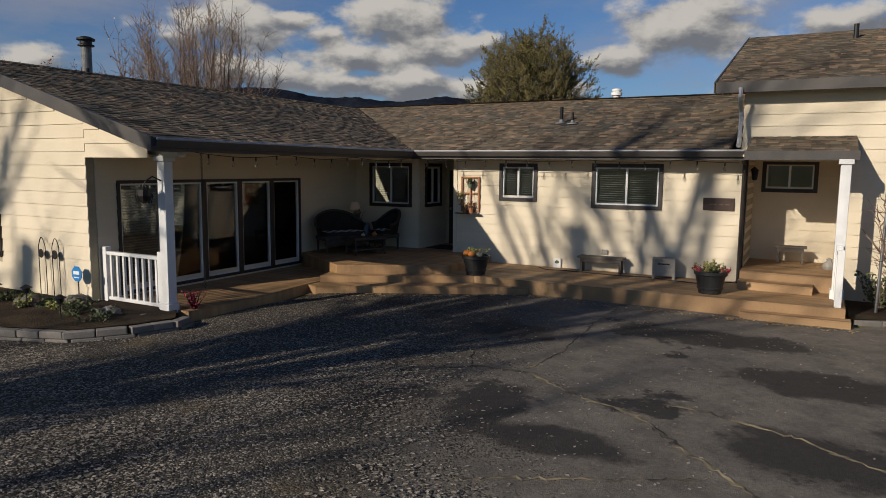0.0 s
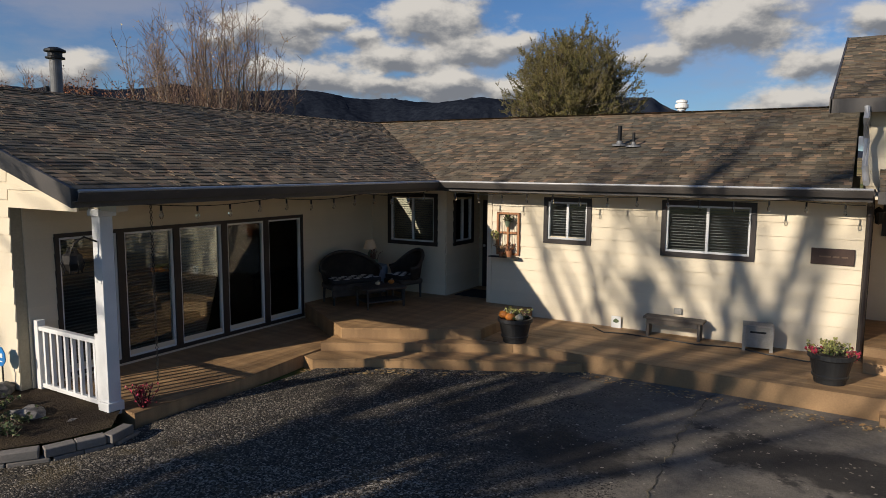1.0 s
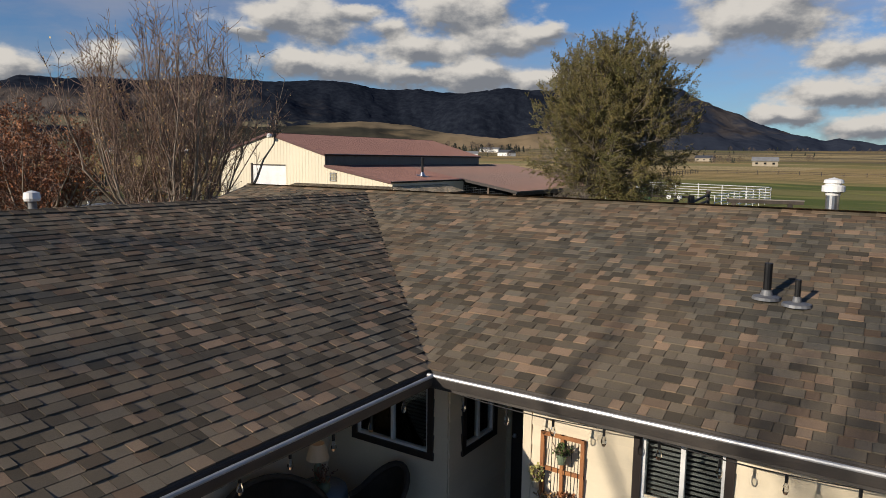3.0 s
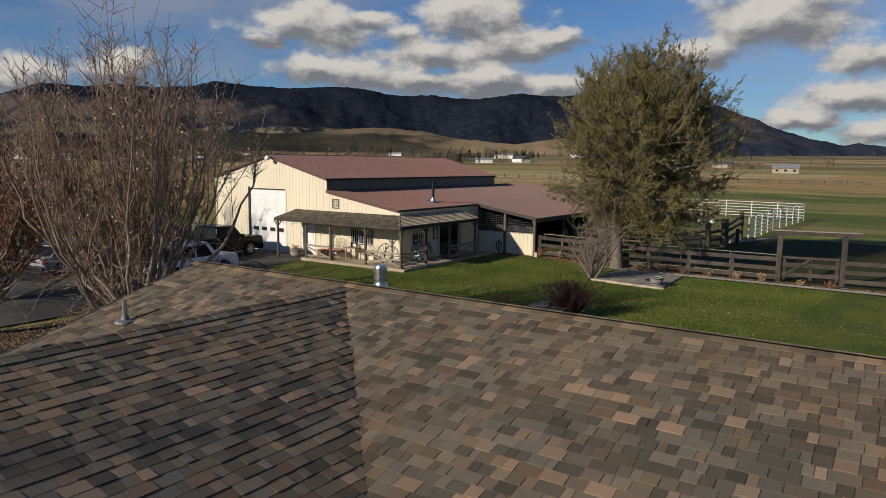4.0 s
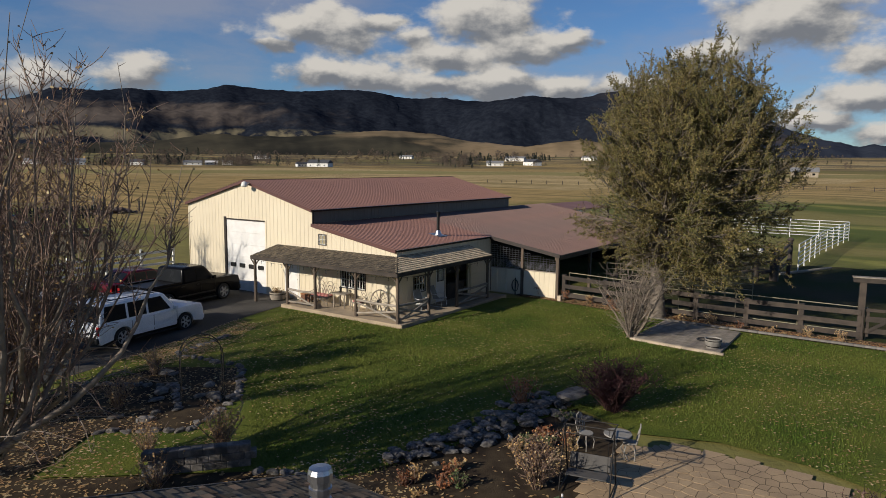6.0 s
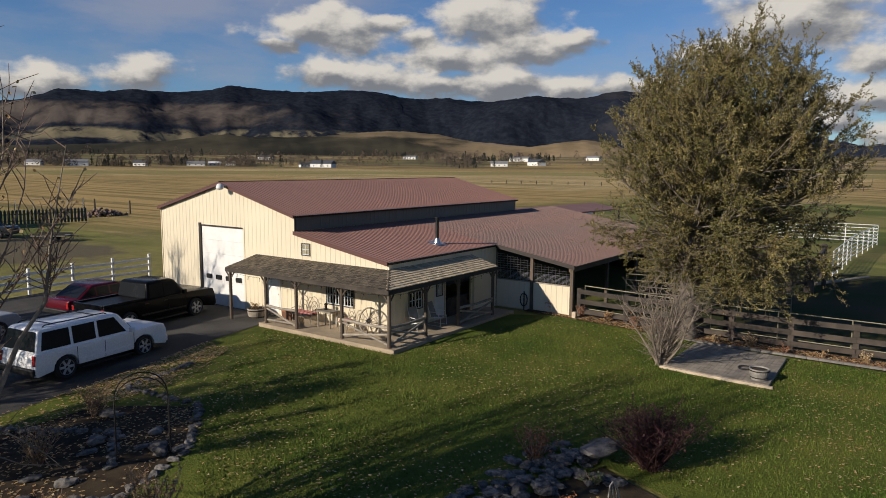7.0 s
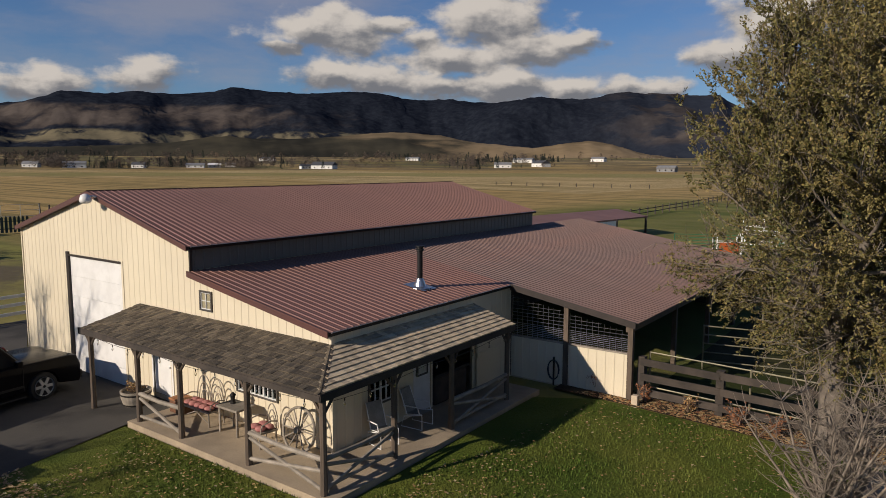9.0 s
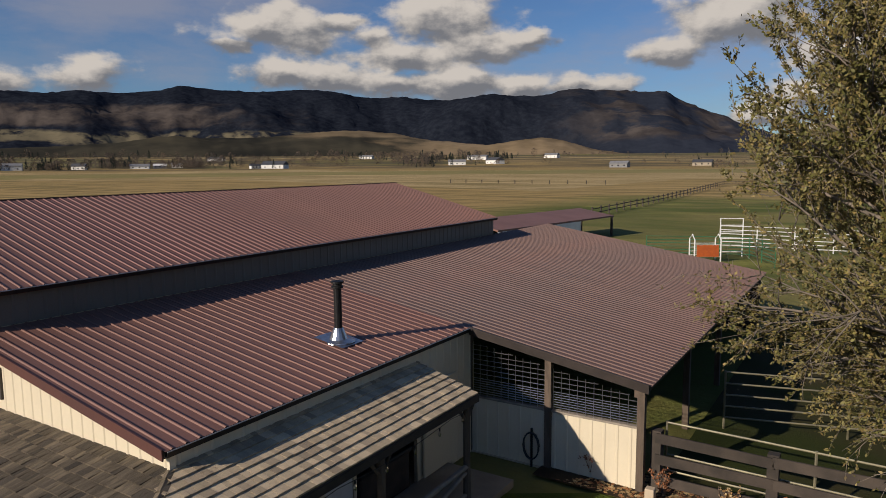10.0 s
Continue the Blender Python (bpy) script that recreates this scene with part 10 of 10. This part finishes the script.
barrel(-17.85, 48.85, ground_z(-17.85, 48.85) + 0.12, "pale grey tub planter on the lawn platform", 0.95, GREYPAINT)
barrel(-39.2, 44.3, 0.12, "weathered half-barrel planter by the barn's side door", 1.25)
shrub("potted_plant", "withered plant in the half barrel", (-39.2, 44.3, 0.5), 0.4, 0.3, 700, TWIG, DRYLEAF, stems=16, leaves=4)
h = thing("garden_hose", "coiled garden hose on the lawn platform", "hose")
part("hose", tube([(-18.5 + (0.25 + 0.03 * math.sin(k * 0.9)) * math.cos(k * 0.42), 49.9 + (0.25 + 0.03 * math.cos(k * 1.3)) * math.sin(k * 0.42), ground_z(-18.5, 49.9) + 0.14 + 0.0006 * k) for k in range(60)], 0.014, 6), POT, h)
h = thing("hose_hanger", "dark coiled hose on the shed wall", "hose")
part("hose", tube([(-29.85 + 0.2 * math.cos(k * 0.5), SY - 0.10 - 0.0012 * k, 0.72 + 0.33 * math.sin(k * 0.5)) for k in range(48)], 0.018, 6), POT, h)
part("post", tube([(-29.85, SY - 0.1, 0.1), (-29.85, SY - 0.1, 1.15)], 0.03, 8), BLACK, h)
block_row([(-29.4, 52.95), (-24.0, 52.98), (-14.0, 53.02), (-4.0, 53.05)], -0.02, 1, "low tan brick edging along the fence bed", (0.42, 0.16, 0.10))
e = thing("electrical_pedestal", "small tan utility box by the shed corner", "box")
part("box", box(-27.05, -26.85, 53.2, 53.4, 0.0, 0.5, 0.02), CONCRETE, e)


# ---- barn porch things ----
def wagon_wheel(x, y, z, r, lean, turn, label):
    w = thing("wagon_wheel", label, "wheel", "wagon wheels")
    part("rim", tube([(r * math.cos(2 * math.pi * k / 28), 0, r * math.sin(2 * math.pi * k / 28)) for k in range(29)], 0.035, 7, cap=False), GREYWOOD, w)
    part("hub", tube([(0, -0.1, 0), (0, 0.1, 0)], 0.08, 12), GREYWOOD, w)
    for k in range(12):
        a = 2 * math.pi * k / 12
        part("spoke", tube([(0.07 * math.cos(a), 0, 0.07 * math.sin(a)), (r * math.cos(a), 0, r * math.sin(a))], 0.018, 6), GREYWOOD, w)
    w.matrix_basis = Matrix.Translation((x, y, z + r * math.cos(radians(lean)) + 0.03)) @ Matrix.Rotation(radians(turn), 4, "Z") @ Matrix.Rotation(radians(lean), 4, "X")


wagon_wheel(-32.25, 44.55, 0.36, 0.55, -12, 0, "large weathered wooden wagon wheel on the barn wall")


def twig_bench(x, y, z, w, label, turn=0.0):
    """A rustic bent-twig bench with a red cushion, facing -y."""
    b = thing("twig_bench", label, "bench")
    part("seat", box(-w / 2, w / 2, -0.28, 0.24, 0.38, 0.43), GREYWOOD, b)
    bm, nx = bmesh.new(), max(2, round(w / 0.24))
    for i in range(nx):
        for j in range(2):
            cx, cy = -w / 2 + 0.03 + (w - 0.06) * (i + 0.5) / nx, -0.27 + 0.235 * (j + 0.5)
            bmesh.ops.create_uvsphere(bm, u_segments=12, v_segments=8, radius=1.0, matrix=Matrix.Translation((cx, cy, 0.485)) @ Matrix.Diagonal((0.56 * (w - 0.06) / nx, 0.135, 0.062 + 0.008 * ((i + j) % 2), 1)))
    part("cushion", bm, CUSHION, b, "tufted faded red cushion", True)
    for x0 in ([-w / 4, w / 4] if w > 0.9 else [0.0]):
        rr = 0.36 if w > 0.9 else w * 0.46
        for q in (1.0, 0.72, 0.45):
            part("hoop", tube([(x0 + rr * q * math.cos(t), 0.27, 0.42 + 2.1 * rr * q * math.sin(t)) for t in [math.pi * k / 12 for k in range(13)]], 0.016, 6), GREYWOOD, b)
    for s in (-1, 1):
        for yy in (-0.25, 0.22):
            part("leg", tube([(s * (w / 2 - 0.04), yy, 0), (s * (w / 2 - 0.05), yy, 0.40)], 0.022, 7), GREYWOOD, b)
        part("arm", tube([(s * w / 2, -0.25, 0.40), (s * (w / 2 + 0.04), -0.22, 0.62), (s * w / 2, 0.05, 0.68), (s * (w / 2 - 0.02), 0.26, 0.62)], 0.018, 6), GREYWOOD, b)
        part("stretcher", tube([(s * (w / 2 - 0.05), -0.25, 0.1), (-s * 0.05, -0.25, 0.36)], 0.014, 6), GREYWOOD, b)
    set_at(b, x, y, z, turn)


twig_bench(-36.0, 44.45, 0.36, 1.25, "rustic bent-twig bench with a faded red cushion")
twig_bench(-33.35, 44.35, 0.36, 0.6, "small bent-twig chair with a faded red cushion", -10)
t = thing("log_table", "rough plank table on the barn porch", "table")
part("tabletop", box(-0.45, 0.45, -0.3, 0.3, 0.68, 0.74, 0.01), GREYWOOD, t)
for x in (-0.36, 0.36):
    for y in (-0.22, 0.22):
        part("leg", tube([(x, y, 0), (x, y, 0.68)], 0.035, 8), GREYWOOD, t)
set_at(t, -34.6, 44.45, 0.36)
t = thing("wooden_chest", "small dark wooden chest on the barn porch", "chest")
part("body", box(-0.3, 0.3, -0.22, 0.22, 0.0, 0.36, 0.02), surface("brown_chest", (0.14, 0.06, 0.03), (0.11, 0.05, 0.025), 4, 0.6), t)
part("lid", box(-0.32, 0.32, -0.24, 0.24, 0.36, 0.42, 0.02), ORANGEWOOD, t)
set_at(t, -37.1, 44.5, 0.36)
b = thing("lantern", "small dark lantern on the plank table", "lantern")
part("body", turned([(0.0, 0.0), (0.08, 0.0), (0.08, 0.03), (0.06, 0.05), (0.06, 0.2), (0.09, 0.22), (0.03, 0.3), (0.0, 0.3)], 10), IRON, b)
set_at(b, -34.75, 44.5, 1.10)


def lounge(x, y, z, turn, label):
    c = thing("patio_chair", label, "chair", "metal patio chairs")
    for s in (-1, 1):
        part("frame", tube([(s * 0.27, -0.3, 0.0), (s * 0.27, 0.35, 0.0), (s * 0.27, 0.25, 0.3), (s * 0.27, -0.32, 0.42), (s * 0.27, -0.32, 0.0)], 0.014, 6), WHITE, c)
        part("side_tube", tube([(s * 0.24, -0.3, 0.42), (s * 0.24, 0.18, 0.36), (s * 0.24, 0.42, 1.0)], 0.014, 6), WHITE, c)
        part("arm", tube([(s * 0.28, -0.25, 0.42), (s * 0.30, -0.2, 0.62), (s * 0.29, 0.26, 0.6)], 0.016, 6), WHITE, c)
    v = [(sx * 0.24, y_, z_) for y_, z_ in ((-0.3, 0.42), (0.0, 0.37), (0.18, 0.37), (0.3, 0.7), (0.42, 1.0)) for sx in (-1, 1)]
    part("sling", data("sling", v, [(2 * k, 2 * k + 1, 2 * k + 3, 2 * k + 2) for k in range(4)], GREYPAINT), None, c, "pale woven sling")
    set_at(c, x, y, z, turn)


lounge(-30.95, 46.2, 0.36, 75, "white metal patio chair with a pale sling")
lounge(-31.0, 47.7, 0.36, 95, "white metal patio chair with a pale sling")
g = thing("hot_tub", "dark covered tub in the barn's open bay", "tub")
part("body", box(-32.9, -31.6, 49.3, 51.0, 0.3, 1.15, 0.05), DARKWOOD, g)
part("cover", box(-32.95, -31.55, 49.25, 51.05, 1.15, 1.25, 0.03), BLACK, g)
